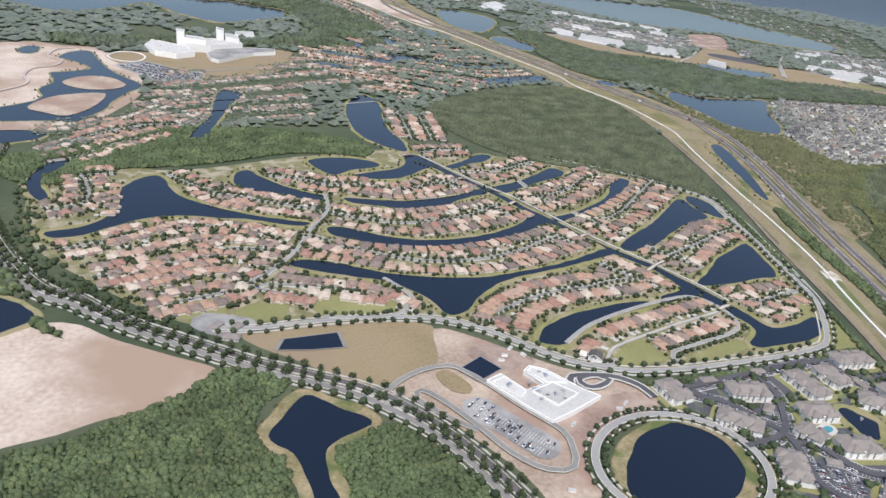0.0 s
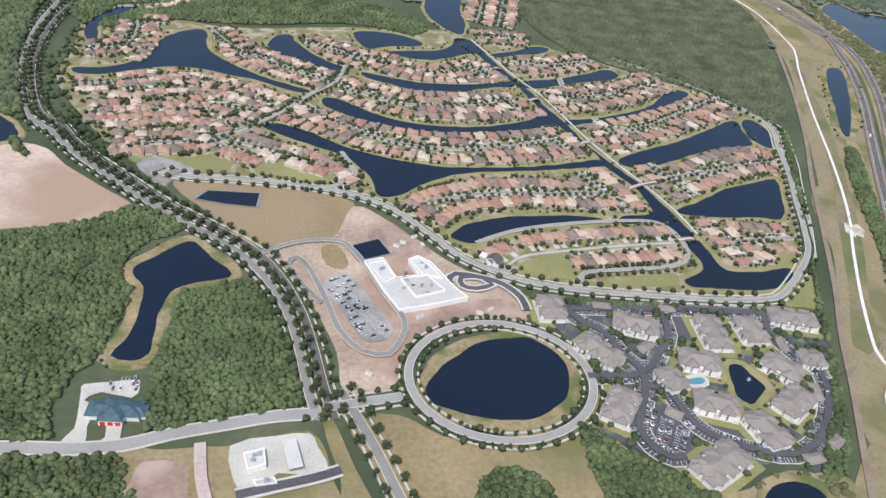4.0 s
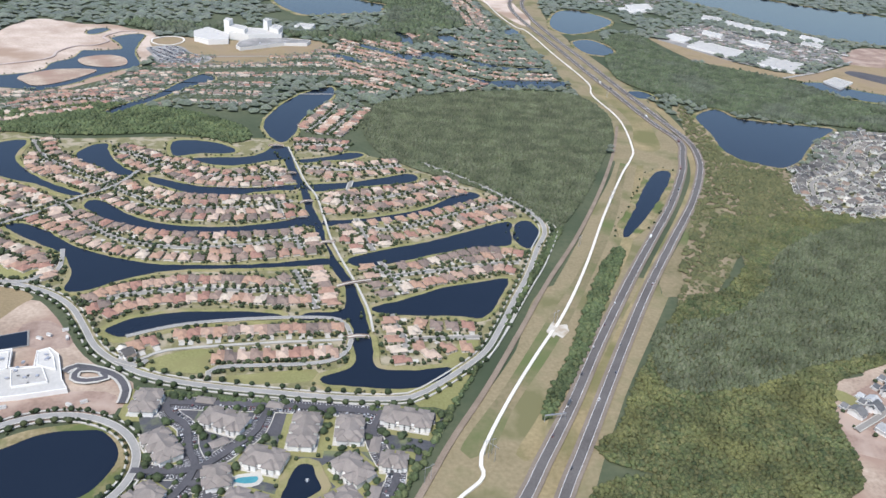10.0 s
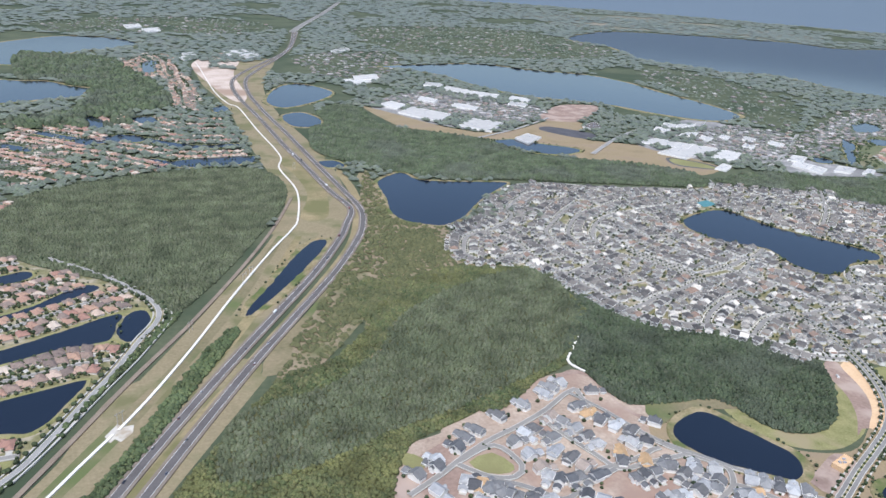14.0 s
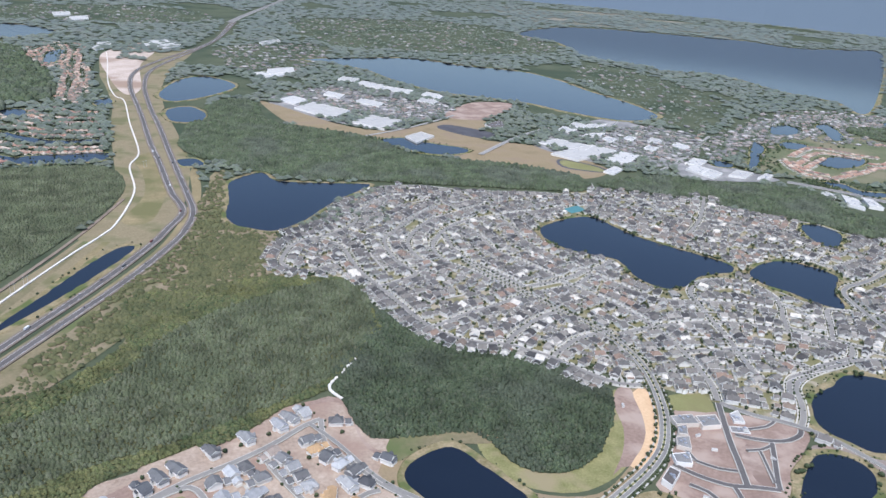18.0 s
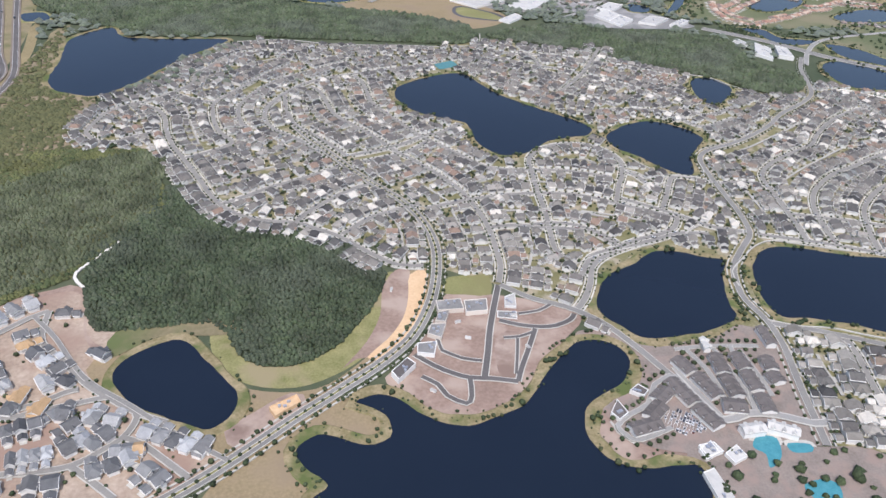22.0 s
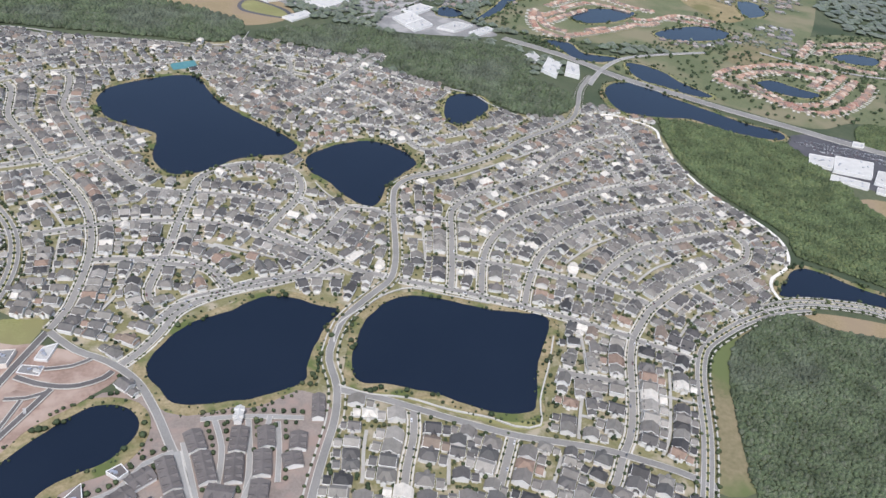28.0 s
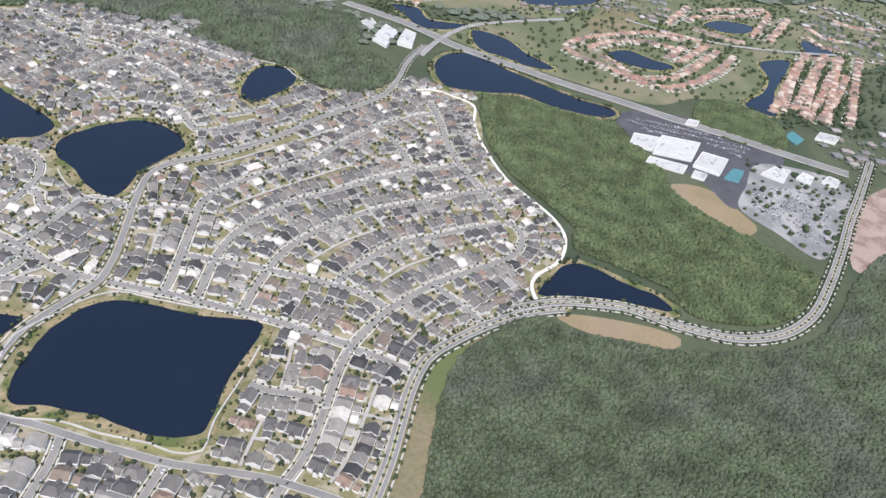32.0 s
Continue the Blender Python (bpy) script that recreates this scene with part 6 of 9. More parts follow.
house_row("terracotta", [(-443, 454), (-425, 443), (-404, 429), (-384, 419), (-362, 413), (-341, 411), (-320, 412), (-300, 416), (-279, 422), (-262, 427)], 24, "L")
house_row("terracotta", [(-419, 466), (-403, 456), (-383, 447), (-360, 441), (-338, 441), (-316, 443), (-295, 448), (-273, 454)], 19, "R")
house_row("terracotta", [(-242, 445), (-225, 446), (-206, 454), (-186, 463), (-166, 474), (-148, 484), (-128, 497)], 15, "L")
house_row("terracotta", [(-243, 463), (-224, 473), (-204, 481), (-183, 493), (-163, 506), (-137, 524)], 13, "R")
house_row("terracotta", [(-256, 488), (-234, 496), (-209, 508), (-183, 521), (-161, 535)], 13, "L")
house_row("terracotta", [(-258, 516), (-233, 526), (-207, 536), (-181, 547), (-165, 551)], 12, "R")
house_row("terracotta", [(-410, 494), (-398, 484), (-381, 475), (-361, 469), (-342, 468), (-319, 470), (-297, 474), (-274, 481)], 18, "L")
house_row("terracotta", [(-386, 509), (-371, 504), (-354, 501), (-334, 502), (-314, 503), (-293, 507)], 13, "R")
house_row("terracotta", [(-540, 580), (-541, 563), (-542, 550), (-545, 535)], 5, "R")
house_row("terracotta", [(-490, 566), (-486, 550), (-480, 540), (-472, 534), (-467, 531)], 6, "L")
house_row("terracotta", [(-454, 524), (-442, 517), (-431, 511), (-422, 505)], 7, "L")
house_row("terracotta", [(-416, 559), (-409, 555), (-404, 551), (-397, 547)], 4, "L")
house_row("terracotta", [(-546, 492), (-536, 495), (-528, 500), (-516, 507), (-504, 511), (-494, 512), (-488, 508), (-476, 503), (-465, 497), (-456, 490), (-446, 482)], 18, "R")
house_row("terracotta", [(-547, 474), (-540, 475), (-530, 478), (-519, 484), (-505, 488), (-497, 490), (-490, 487), (-481, 483), (-466, 476), (-454, 464)], 16, "L")
house_row("terracotta", [(-521, 464), (-514, 465), (-500, 467), (-487, 464), (-479, 460)], 7, "R")
house_row("terracotta", [(-547, 453), (-539, 455), (-525, 459)], 4, "R")
house_row("terracotta", [(-540, 436), (-528, 439), (-516, 443), (-505, 446), (-497, 446), (-483, 442), (-478, 436)], 12, "L")
house_row("terracotta", [(-522, 426), (-510, 428), (-502, 428), (-487, 423)], 6, "L")
house_row("terracotta", [(-533, 417), (-526, 419)], 2, "L")
house_row("terracotta", [(-464, 428), (-451, 421), (-440, 415), (-429, 411), (-418, 402), (-409, 389), (-404, 383)], 13, "R")
house_row("terracotta", [(-475, 409), (-462, 403), (-456, 399)], 5, "L")
house_row("terracotta", [(-382, 545), (-370, 535), (-357, 529), (-341, 526), (-324, 527), (-298, 533)], 12, "L")
house_row("terracotta", [(-369, 556), (-356, 552), (-339, 549), (-313, 564)], 7, "R")
house_row("terracotta", [(-254, 517), (-228, 522), (-199, 536), (-186, 547)], 8, "R")
house_row("terracotta", [(-238, 493), (-217, 501), (-188, 518), (-168, 537)], 9, "L")
house_row("terracotta", [(-263, 550), (-239, 560), (-208, 572)], 6, "L")
house_row("terracotta", [(-253, 578), (-228, 585)], 3, "R")
# --- home streets (grey)
street("slate",[(133, 558), (138, 574), (146, 592), (161, 605), (177, 611), (189, 621), (202, 633), (212, 648), (215, 668), (225, 680), (240, 700), (258, 714), (281, 718), (307, 714)])
street("slate",[(133, 558), (137, 547), (145, 539), (155, 538), (162, 543), (173, 547), (187, 548)])
street("slate",[(171, 604), (182, 593), (188, 574), (189, 551), (193, 524), (201, 497), (209, 468), (215, 445), (222, 429), (233, 415), (247, 407), (263, 402), (273, 393), (285, 382), (293, 370), (301, 358), (312, 345), (327, 340)])
street("slate",[(196, 622), (209, 611), (217, 605), (227, 600)])
street("slate",[(303, 683), (282, 664), (265, 647), (246, 624), (227, 600), (224, 581), (224, 560), (227, 541), (234, 523), (223, 513), (208, 506), (200, 503)])
street("slate",[(249, 543), (244, 556), (243, 576), (247, 594), (260, 616), (274, 634), (295, 651), (313, 660), (332, 670), (355, 682)])
street("slate",[(437, 671), (409, 661), (376, 655), (355, 649), (334, 645), (313, 636), (297, 625), (284, 611), (276, 599), (268, 587), (263, 571), (263, 553), (267, 540), (278, 525), (291, 504), (299, 486)])
street("slate",[(284, 606), (281, 581), (282, 555), (286, 541), (295, 525), (305, 504), (312, 486)])
street("slate",[(346, 645), (353, 637), (354, 610), (352, 586), (355, 569), (362, 547), (369, 527), (376, 508), (386, 490), (396, 471), (406, 454), (417, 447), (437, 442), (457, 438), (476, 430), (493, 420)])
street("slate",[(307, 625), (313, 614), (315, 593), (316, 569), (321, 552), (329, 536), (338, 517), (345, 499)])
street("slate",[(315, 487), (336, 492), (359, 500), (376, 510), (393, 515), (413, 529)])
street("slate",[(321, 476), (342, 481), (360, 487), (377, 501)])
street("slate",[(220, 433), (235, 440), (253, 450), (272, 457), (288, 464), (306, 473)])
street("slate",[(263, 403), (275, 416), (291, 428), (307, 438), (320, 443)])
street("slate",[(288, 383), (300, 392), (312, 400), (327, 405), (345, 410)])
street("slate",[(345, 497), (360, 467), (370, 445), (377, 423), (379, 408), (380, 391), (379, 371), (375, 347), (371, 330), (364, 315)])
street("slate",[(347, 403), (364, 406), (380, 409), (405, 410), (424, 409), (436, 407), (455, 401), (471, 390), (483, 380), (501, 366), (512, 356)])
street("slate",[(380, 373), (399, 371), (416, 365), (430, 361), (443, 355), (450, 340), (453, 333)])
street("slate",[(438, 440), (430, 411), (424, 385), (418, 365), (411, 341), (412, 331)])
street("slate",[(438, 442), (443, 457), (453, 469), (470, 477), (487, 478), (503, 471), (511, 458), (511, 440), (503, 423), (492, 408), (478, 386)])
street("slate",[(504, 426), (512, 421), (514, 408), (521, 399)])
street("slate",[(519, 336), (499, 341), (477, 337), (456, 333), (438, 327), (425, 318), (416, 303), (406, 290), (397, 282)])
street("slate",[(529, 693), (538, 669), (534, 638), (545, 621)])
street("slate",[(538, 567), (553, 557), (563, 542)])
street("slate",[(568, 396), (583, 396), (601, 390)])
street("slate",[(579, 315), (587, 336), (599, 373), (607, 397), (620, 411), (646, 425), (672, 435), (690, 442), (709, 458), (737, 477), (762, 490), (789, 499), (803, 502)])
street("slate",[(595, 305), (606, 333), (616, 352), (629, 368), (648, 382), (672, 394), (696, 401), (721, 410), (746, 416), (767, 419), (793, 424)])
street("slate",[(617, 291), (628, 311), (638, 326), (650, 341), (667, 354), (687, 365), (712, 374), (742, 379), (769, 384), (799, 388), (819, 390)])
street("slate",[(674, 307), (690, 320), (708, 331), (726, 339), (749, 342), (767, 345), (800, 349)])
street("slate",[(671, 256), (684, 268), (695, 277), (711, 286), (731, 296), (754, 303), (778, 309), (795, 316), (807, 330), (808, 344), (802, 350)])
street("slate",[(592, 347), (607, 340), (624, 333), (637, 326), (655, 316), (673, 306), (688, 295), (697, 282)])
street("slate",[(551, 329), (569, 320), (587, 311), (605, 300), (625, 288), (642, 277), (658, 265), (671, 256)])
street("slate",[(671, 256), (660, 240), (651, 223), (644, 210), (637, 198), (629, 187), (621, 179), (612, 168), (608, 164)])
street("slate",[(530, 226), (526, 212), (518, 195), (514, 185)])
street("slate",[(574, 203), (566, 191), (558, 179), (556, 176)])
street("slate",[(615, 240), (623, 234), (635, 229), (649, 222)])
street("slate",[(672, 253), (684, 244), (696, 233), (700, 230)])
street("slate",[(731, 296), (737, 286), (744, 272), (748, 261), (751, 255)])
street("slate",[(804, 521), (803, 494), (798, 461), (796, 438), (797, 417), (800, 399), (804, 378), (805, 355)])
street("slate",[(754, 470), (757, 447), (760, 426), (767, 419)])
street("slate",[(504, 370), (518, 387), (531, 404), (539, 412), (551, 409), (567, 397)])
street("slate",[(483, 391), (504, 370), (516, 356), (527, 343), (548, 331)])
street("slate",[(408, 370), (424, 369), (437, 363), (447, 352), (453, 339)])
street("slate",[(414, 311), (430, 328), (448, 333), (467, 339), (495, 345), (508, 357), (511, 365)])
street("slate",[(498, 680), (523, 653), (556, 633), (580, 607), (604, 575), (618, 539)])
street("slate",[(624, 692), (570, 623), (525, 579)])
street("slate",[(495, 706), (518, 686), (562, 673), (610, 642), (653, 605)])
street("slate",[(543, 537), (574, 533), (602, 522), (615, 490), (657, 501)])
street("slate",[(620, 532), (635, 511), (674, 524)])
street("alley",[(322, 398), (324, 382), (320, 359), (317, 345)])
street("alley",[(363, 398), (362, 376), (361, 355), (356, 337)])
street("alley",[(404, 368), (397, 344), (388, 327)])
street("alley",[(457, 438), (464, 450), (474, 452), (487, 450), (490, 442), (484, 431)])
street("alley",[(208, 495), (221, 466), (225, 444)])
street("alley",[(226, 465), (240, 474), (263, 480)])
street("alley",[(350, 441), (359, 423), (365, 407)])
street("alley",[(407, 429), (431, 426), (458, 415), (483, 404)])
street("alley",[(394, 391), (416, 387), (445, 378), (467, 366)])
street("alley",[(283, 577), (298, 547), (315, 516), (328, 492)])
street("alley",[(353, 538), (364, 505)])
street("alley",[(327, 599), (333, 565), (342, 540)])
street("alley",[(248, 572), (253, 544), (266, 522), (283, 492)])
street("alley",[(248, 670), (269, 689), (295, 700)])
street("alley",[(319, 689), (364, 704), (409, 705), (440, 694)])
street("alley",[(203, 601), (207, 563), (211, 523)])
street("alley",[(505, 219), (501, 208), (498, 196), (496, 190)])
street("alley",[(538, 195), (533, 181)])
street("alley",[(591, 185), (580, 171)])
street("alley",[(604, 193), (613, 209), (620, 220)])
street("alley",[(612, 207), (632, 197)])
street("alley",[(679, 230), (669, 213), (659, 197), (650, 184), (641, 175)])
street("alley",[(646, 218), (657, 214), (668, 208), (683, 199)])
street("alley",[(698, 250), (714, 262), (730, 271), (744, 275)])
street("alley",[(706, 412), (710, 391), (714, 370), (719, 352), (724, 334)])
street("alley",[(568, 371), (591, 364)])
street("alley",[(584, 392), (575, 355), (567, 323)])
street("alley",[(599, 360), (613, 355)])
street("alley",[(645, 308), (666, 295), (687, 280)])
street("alley",[(643, 270), (634, 245), (629, 234)])
street("alley",[(631, 347), (653, 365), (680, 378)])
street("alley",[(663, 330), (688, 345), (712, 354)])
street("alley",[(619, 390), (647, 404), (680, 418), (711, 431)])
street("alley",[(606, 438), (633, 447), (672, 464), (715, 483)])
street("alley",[(698, 302), (720, 315), (739, 321)])
street("alley",[(508, 430), (515, 423), (521, 409), (528, 399)])
street("alley",[(448, 380), (466, 371), (484, 360)])
street("alley",[(411, 390), (436, 384), (457, 373)])
street("alley",[(518, 347), (505, 341), (496, 330)])
street("new",[(11, 271), (29, 282), (43, 292), (61, 303), (83, 313), (103, 324), (121, 337), (130, 341)])
street("new",[(97, 317), (103, 300), (111, 282), (118, 268), (135, 269), (160, 271)])
street("new",[(130, 341), (129, 318), (140, 300), (150, 283), (160, 271), (174, 257), (185, 249)])
street("new",[(41, 290), (63, 299), (71, 281), (64, 273), (52, 276), (40, 288)])
street("new",[(163, 270), (172, 259), (172, 252), (167, 244), (159, 239), (149, 234), (135, 234), (115, 237)])
street("new",[(148, 279), (142, 278), (133, 274), (118, 271), (107, 269)])
street("new",[(167, 245), (175, 239), (183, 229), (193, 216)])
street("new",[(148, 234), (158, 222), (165, 213)])
street("new",[(150, 283), (160, 273)])
house_row("new", [(28, 288), (48, 305), (68, 319), (89, 329), (108, 338)], 6, "R")
house_row("new", [(121, 322), (124, 314), (129, 307), (139, 294)], 5, "R")
house_row("new", [(101, 315), (106, 308), (110, 300), (115, 287)], 5, "L")
house_row("new", [(75, 298), (79, 284), (80, 275)], 3, "R")
house_row("new", [(91, 286), (97, 279), (101, 272), (104, 264)], 4, "R")
house_row("new", [(156, 300), (134, 278), (124, 278)], 3, "L")
house_row("new", [(17, 284), (29, 292)], 2, "R")
house_row("new", [(39, 273), (52, 266)], 3, "L")
house_row("new", [(122, 257), (133, 259)], 3, "L")
house_row("new", [(126, 240), (139, 241)], 4, "L")
house_row("new", [(146, 244), (152, 247)], 2, "R")
house_row("new", [(140, 264), (146, 255)], 2, "L")
house_row("new", [(156, 259), (164, 255)], 2, "R")
house_row("new", [(160, 248), (155, 244)], 2, "L")
house_row("new", [(178, 245), (188, 238), (199, 230)], 5, "R")
house_row("new", [(165, 235), (174, 234)], 3, "L")
house_row("new", [(157, 229), (163, 230), (170, 232)], 3, "R")
house_row("new", [(155, 260), (122, 273)], 4, "L")
area("park","lawn",[(46, 289), (60, 294), (67, 282), (63, 277), (52, 279)])
area("park","lawn",[(13, 295), (17, 303), (25, 296), (22, 288)])
street("terracotta",[(-582, 635), (-559, 644), (-530, 671), (-494, 696)])
street("terracotta",[(-553, 687), (-527, 707), (-501, 717), (-478, 715)])
street("terracotta",[(-298, 512), (-293, 495), (-286, 471)])
street("terracotta",[(-278, 461), (-274, 446), (-269, 429)])
street("terracotta",[(-269, 402), (-260, 381), (-251, 359)])
street("terracotta",[(-245, 545), (-246, 521), (-246, 498)])
street("terracotta",[(-237, 478), (-231, 457), (-223, 431)])
street("terracotta",[(-218, 417), (-211, 400), (-202, 379)])
street("terracotta",[(-461, 407), (-475, 416), (-488, 428)])
street("terracotta",[(-317, 566), (-306, 546), (-300, 532)])
street("terracotta",[(-504, 599), (-490, 575), (-473, 552)])
# --- apartment quarter
area("gate_court","lot",[(-518, 392), (-510, 402), (-488, 390), (-492, 380), (-506, 378)])
garage_block([(-509, 385), (-504, 390)],4)
garage_block([(-500, 382), (-495, 386)],4)
garage_block([(-506, 378), (-498, 374)],5)
wood("oak",[(-573, 395), (-596, 434), (-593, 451), (-610, 492), (-623, 541), (-631, 599), (-636, 654), (-667, 694), (-659, 606), (-627, 498), (-609, 440)],3.4)
wood("grove",[(-577, 445), (-590, 486), (-599, 524), (-599, 569), (-596, 594), (-598, 620), (-585, 549), (-583, 517), (-576, 480), (-553, 433), (-523, 400), (-532, 399), (-557, 418)],5)
area("lake_lawn","lawn",[(500, 248), (530, 233), (557, 217), (576, 205), (589, 204), (590, 208), (567, 217), (542, 228), (518, 242)])
area("apartment_ground","court",[(-323, 286), (-303, 279), (-250, 278), (-185, 273), (-206, 223), (-224, 182), (-241, 186), (-255, 187), (-275, 177), (-286, 180), (-293, 188), (-302, 195), (-310, 201), (-315, 209), (-307, 226), (-307, 242), (-317, 263)])
road("court road",[(-308, 276), (-290, 276), (-264, 276), (-237, 275), (-211, 273), (-188, 271)],3.4)
road("court road",[(-309, 275), (-306, 269), (-302, 265), (-296, 260), (-292, 247), (-288, 240), (-286, 234)],3)
road("court road",[(-311, 233), (-296, 233), (-289, 234), (-281, 239), (-272, 250), (-266, 259), (-264, 275)],3)
road("court road",[(-287, 234), (-288, 227), (-292, 218), (-298, 206), (-296, 196), (-290, 191), (-285, 192)],3)
road("court road",[(-287, 227), (-279, 224), (-276, 210), (-271, 202), (-263, 197), (-254, 193), (-241, 191), (-229, 196), (-217, 208), (-208, 223), (-205, 236), (-210, 242), (-214, 252), (-216, 263), (-212, 273)],3)
area("car_park","asphalt",[(-299, 203), (-289, 220), (-284, 212), (-276, 204), (-285, 192), (-295, 193)])
area("car_park","asphalt",[(-262, 270), (-252, 269), (-257, 256), (-264, 259)])
area("car_park","asphalt",[(-302, 275), (-294, 275), (-295, 263), (-302, 264)])
area("car_park","asphalt",[(-211, 267), (-191, 266), (-193, 262), (-212, 263)])
area("car_park","asphalt",[(-210, 239), (-203, 236), (-209, 217), (-218, 208), (-214, 223)])
area("car_park","asphalt",[(-274, 209), (-256, 207), (-256, 199), (-267, 200)])
area("car_park","asphalt",[(-234, 188), (-224, 190), (-223, 185), (-231, 184)])
apartment([(-317, 281), (-317, 267)],8)
apartment([(-289, 266), (-272, 260)],8)
apartment([(-308, 253), (-297, 239)],8)
apartment([(-245, 268), (-246, 248)],8)
apartment([(-226, 267), (-226, 252)],8)
apartment([(-211, 270), (-191, 266)],8)
apartment([(-267, 242), (-252, 238)],8)
apartment([(-278, 234), (-275, 224)],7)
apartment([(-228, 241), (-218, 230)],8)
apartment([(-270, 218), (-255, 213)],8)
apartment([(-221, 221), (-235, 211)],8)
apartment([(-249, 209), (-245, 194)],8)
apartment([(-308, 208), (-298, 222)],8)
apartment([(-283, 181), (-264, 192)],9)
apartment([(-211, 241), (-202, 240)],6)
garage_block([(-283, 248), (-277, 252)],4)
garage_block([(-284, 214), (-279, 210)],4)
garage_block([(-213, 227), (-215, 218)],4)
garage_block([(-223, 194), (-217, 198)],4)
garage_block([(-238, 188), (-230, 189)],4)
garage_block([(-296, 278), (-288, 277)],4)
garage_block([(-264, 276), (-257, 275)],4)
garage_block([(-214, 256), (-215, 247)],4)
pool([(-270, 229), (-268, 231), (-261, 232), (-261, 229), (-265, 228)])
parking([(-298, 204), (-290, 217), (-284, 210), (-278, 203), (-284, 194), (-294, 194)],((-299, 203), (-289, 220)))
parking([(-290, 277), (-188, 270), (-190, 268), (-290, 274)],((-303, 275), (-189, 269)))
parking([(-209, 236), (-205, 233), (-210, 217), (-217, 211)],((-210, 236), (-211, 217)))
# --- building site and side road
area("site_lot","lot",[(-420, 293), (-408, 300), (-398, 282), (-389, 261), (-396, 254), (-403, 256), (-411, 274)])
area("oval_green","drygrass",[(-420, 317), (-418, 322), (-412, 322), (-407, 309), (-410, 303), (-417, 306)])
road("site road",[(-449, 312), (-438, 320), (-425, 325), (-411, 325), (-405, 318), (-398, 303), (-392, 286), (-384, 267), (-386, 256), (-392, 246), (-403, 248), (-412, 261), (-418, 282), (-425, 302), (-431, 311), (-435, 305), (-427, 289), (-419, 278)],2.3)
road("street",[(-361, 295), (-357, 300), (-344, 297), (-335, 292), (-329, 283), (-328, 274)],3)
road("street",[(-344, 296), (-341, 292), (-349, 289), (-355, 291), (-355, 297), (-348, 298)],2.6)
parking([(-418, 294), (-409, 298), (-390, 262), (-396, 256), (-403, 258)],((-414, 297), (-392, 259)),6.5,0.55)
area("roadside","meadow",[(-487, 202), (-473, 200), (-459, 201), (-450, 201), (-435, 205), (-423, 207), (-417, 198), (-414, 184), (-405, 163), (-402, 153), (-506, 188), (-498, 200)])
area("station_yard","concrete",[(-505, 231), (-496, 232), (-488, 233), (-485, 229), (-487, 224), (-498, 227), (-503, 223), (-498, 220), (-499, 211), (-498, 203), (-506, 204), (-503, 210), (-504, 220), (-505, 227)])
area("station_yard","concrete",[(-493, 214), (-488, 214), (-487, 205), (-485, 202), (-495, 202), (-492, 206)])
area("fuel_yard","concrete",[(-450, 201), (-435, 205), (-423, 206), (-420, 200), (-416, 188), (-433, 189), (-436, 185), (-445, 182)])
road("street",[(-446, 180), (-434, 183), (-421, 186), (-412, 189)],3.4)
station([(-498, 217), (-484, 216)])
canopy([(-430, 201), (-427, 189)],5)
hall([(-445, 196), (-438, 198), (-437, 191), (-443, 189)],2.4,"low white fuel station shop building")
hall([(-441, 185), (-434, 186), (-433, 184), (-440, 183)],2.0,"small white car wash building")
parking([(-497, 233), (-488, 234), (-484, 230), (-485, 227), (-495, 228)],((-488, 232), (-480, 232)),5,0.5)
area("brown_lot","reddirt",[(-478, 195), (-464, 194), (-462, 185), (-460, 164), (-487, 173), (-480, 187)])
road("dirt road",[(-460, 202), (-458, 188), (-455, 178), (-450, 161)],4)
# --- bridges, pylons, gantry
bridge([(-319, 613), (-306, 615)])
bridge([(-297, 552), (-288, 556)])
bridge([(-278, 500), (-269, 504)])
bridge([(-258, 438), (-248, 441)])
bridge([(-242, 385), (-220, 394)])
bridge([(-233, 332), (-221, 334)])
road("canal walk",[(-302, 612), (-289, 570), (-278, 536), (-268, 513), (-258, 474), (-251, 445), (-242, 417), (-232, 390), (-223, 361), (-219, 338)],1.3)
pylon([(-196, 229), (-189, 234)])
pylon([(-168, 248), (-162, 243)])
pylon([(-170, 247), (-162, 250)])
pylon([(-55, 515), (-41, 529)])
pylon([(-121, 353), (-116, 358)],8)
pylon([(-87, 450), (-83, 456)],8)
pylon([(-46, 533), (-39, 540)],8)
pylon([(19, 825), (26, 832)],8)
gantry([(-138, 271), (-128, 273)])
area("trail_pad","gravelpad",[(-125, 346), (-120, 356), (-117, 353), (-112, 354), (-112, 347), (-117, 340), (-120, 343), (-122, 340)])
# --- north village and far quarters
suburb("terracotta",[(-484, 861), (-456, 909), (-401, 898), (-317, 968), (-267, 1085), (-220, 1100), (-215, 831), (-250, 779), (-276, 818), (-303, 835), (-338, 827), (-347, 769), (-361, 721), (-432, 726), (-485, 727), (-571, 685), (-586, 719), (-525, 762), (-489, 827)],((-455, 612), (-282, 648)),7.5,29)
suburb("terracotta",[(-586, 657), (-586, 719), (-525, 762), (-478, 773), (-428, 714), (-504, 708), (-563, 670)],((-574, 693), (-479, 794)),7.5,29)
suburb("terracotta",[(-230, 1613), (-193, 1702), (-152, 1698), (-100, 1444), (-71, 1177), (-117, 1193), (-121, 1383), (-173, 1460), (-211, 1482)],((-146, 1636), (-72, 1197)),16,20)
suburb("mixed",[(150, 1788), (342, 1886), (378, 1781), (251, 1449), (151, 1494), (123, 1630)],((151, 1807), (339, 1865)),22,26)
suburb("mixed",[(399, 2463), (942, 2635), (1107, 2230), (1055, 1968), (822, 1823), (560, 1851), (401, 1904)],((500, 2430), (912, 2040)),34,44,0.6)
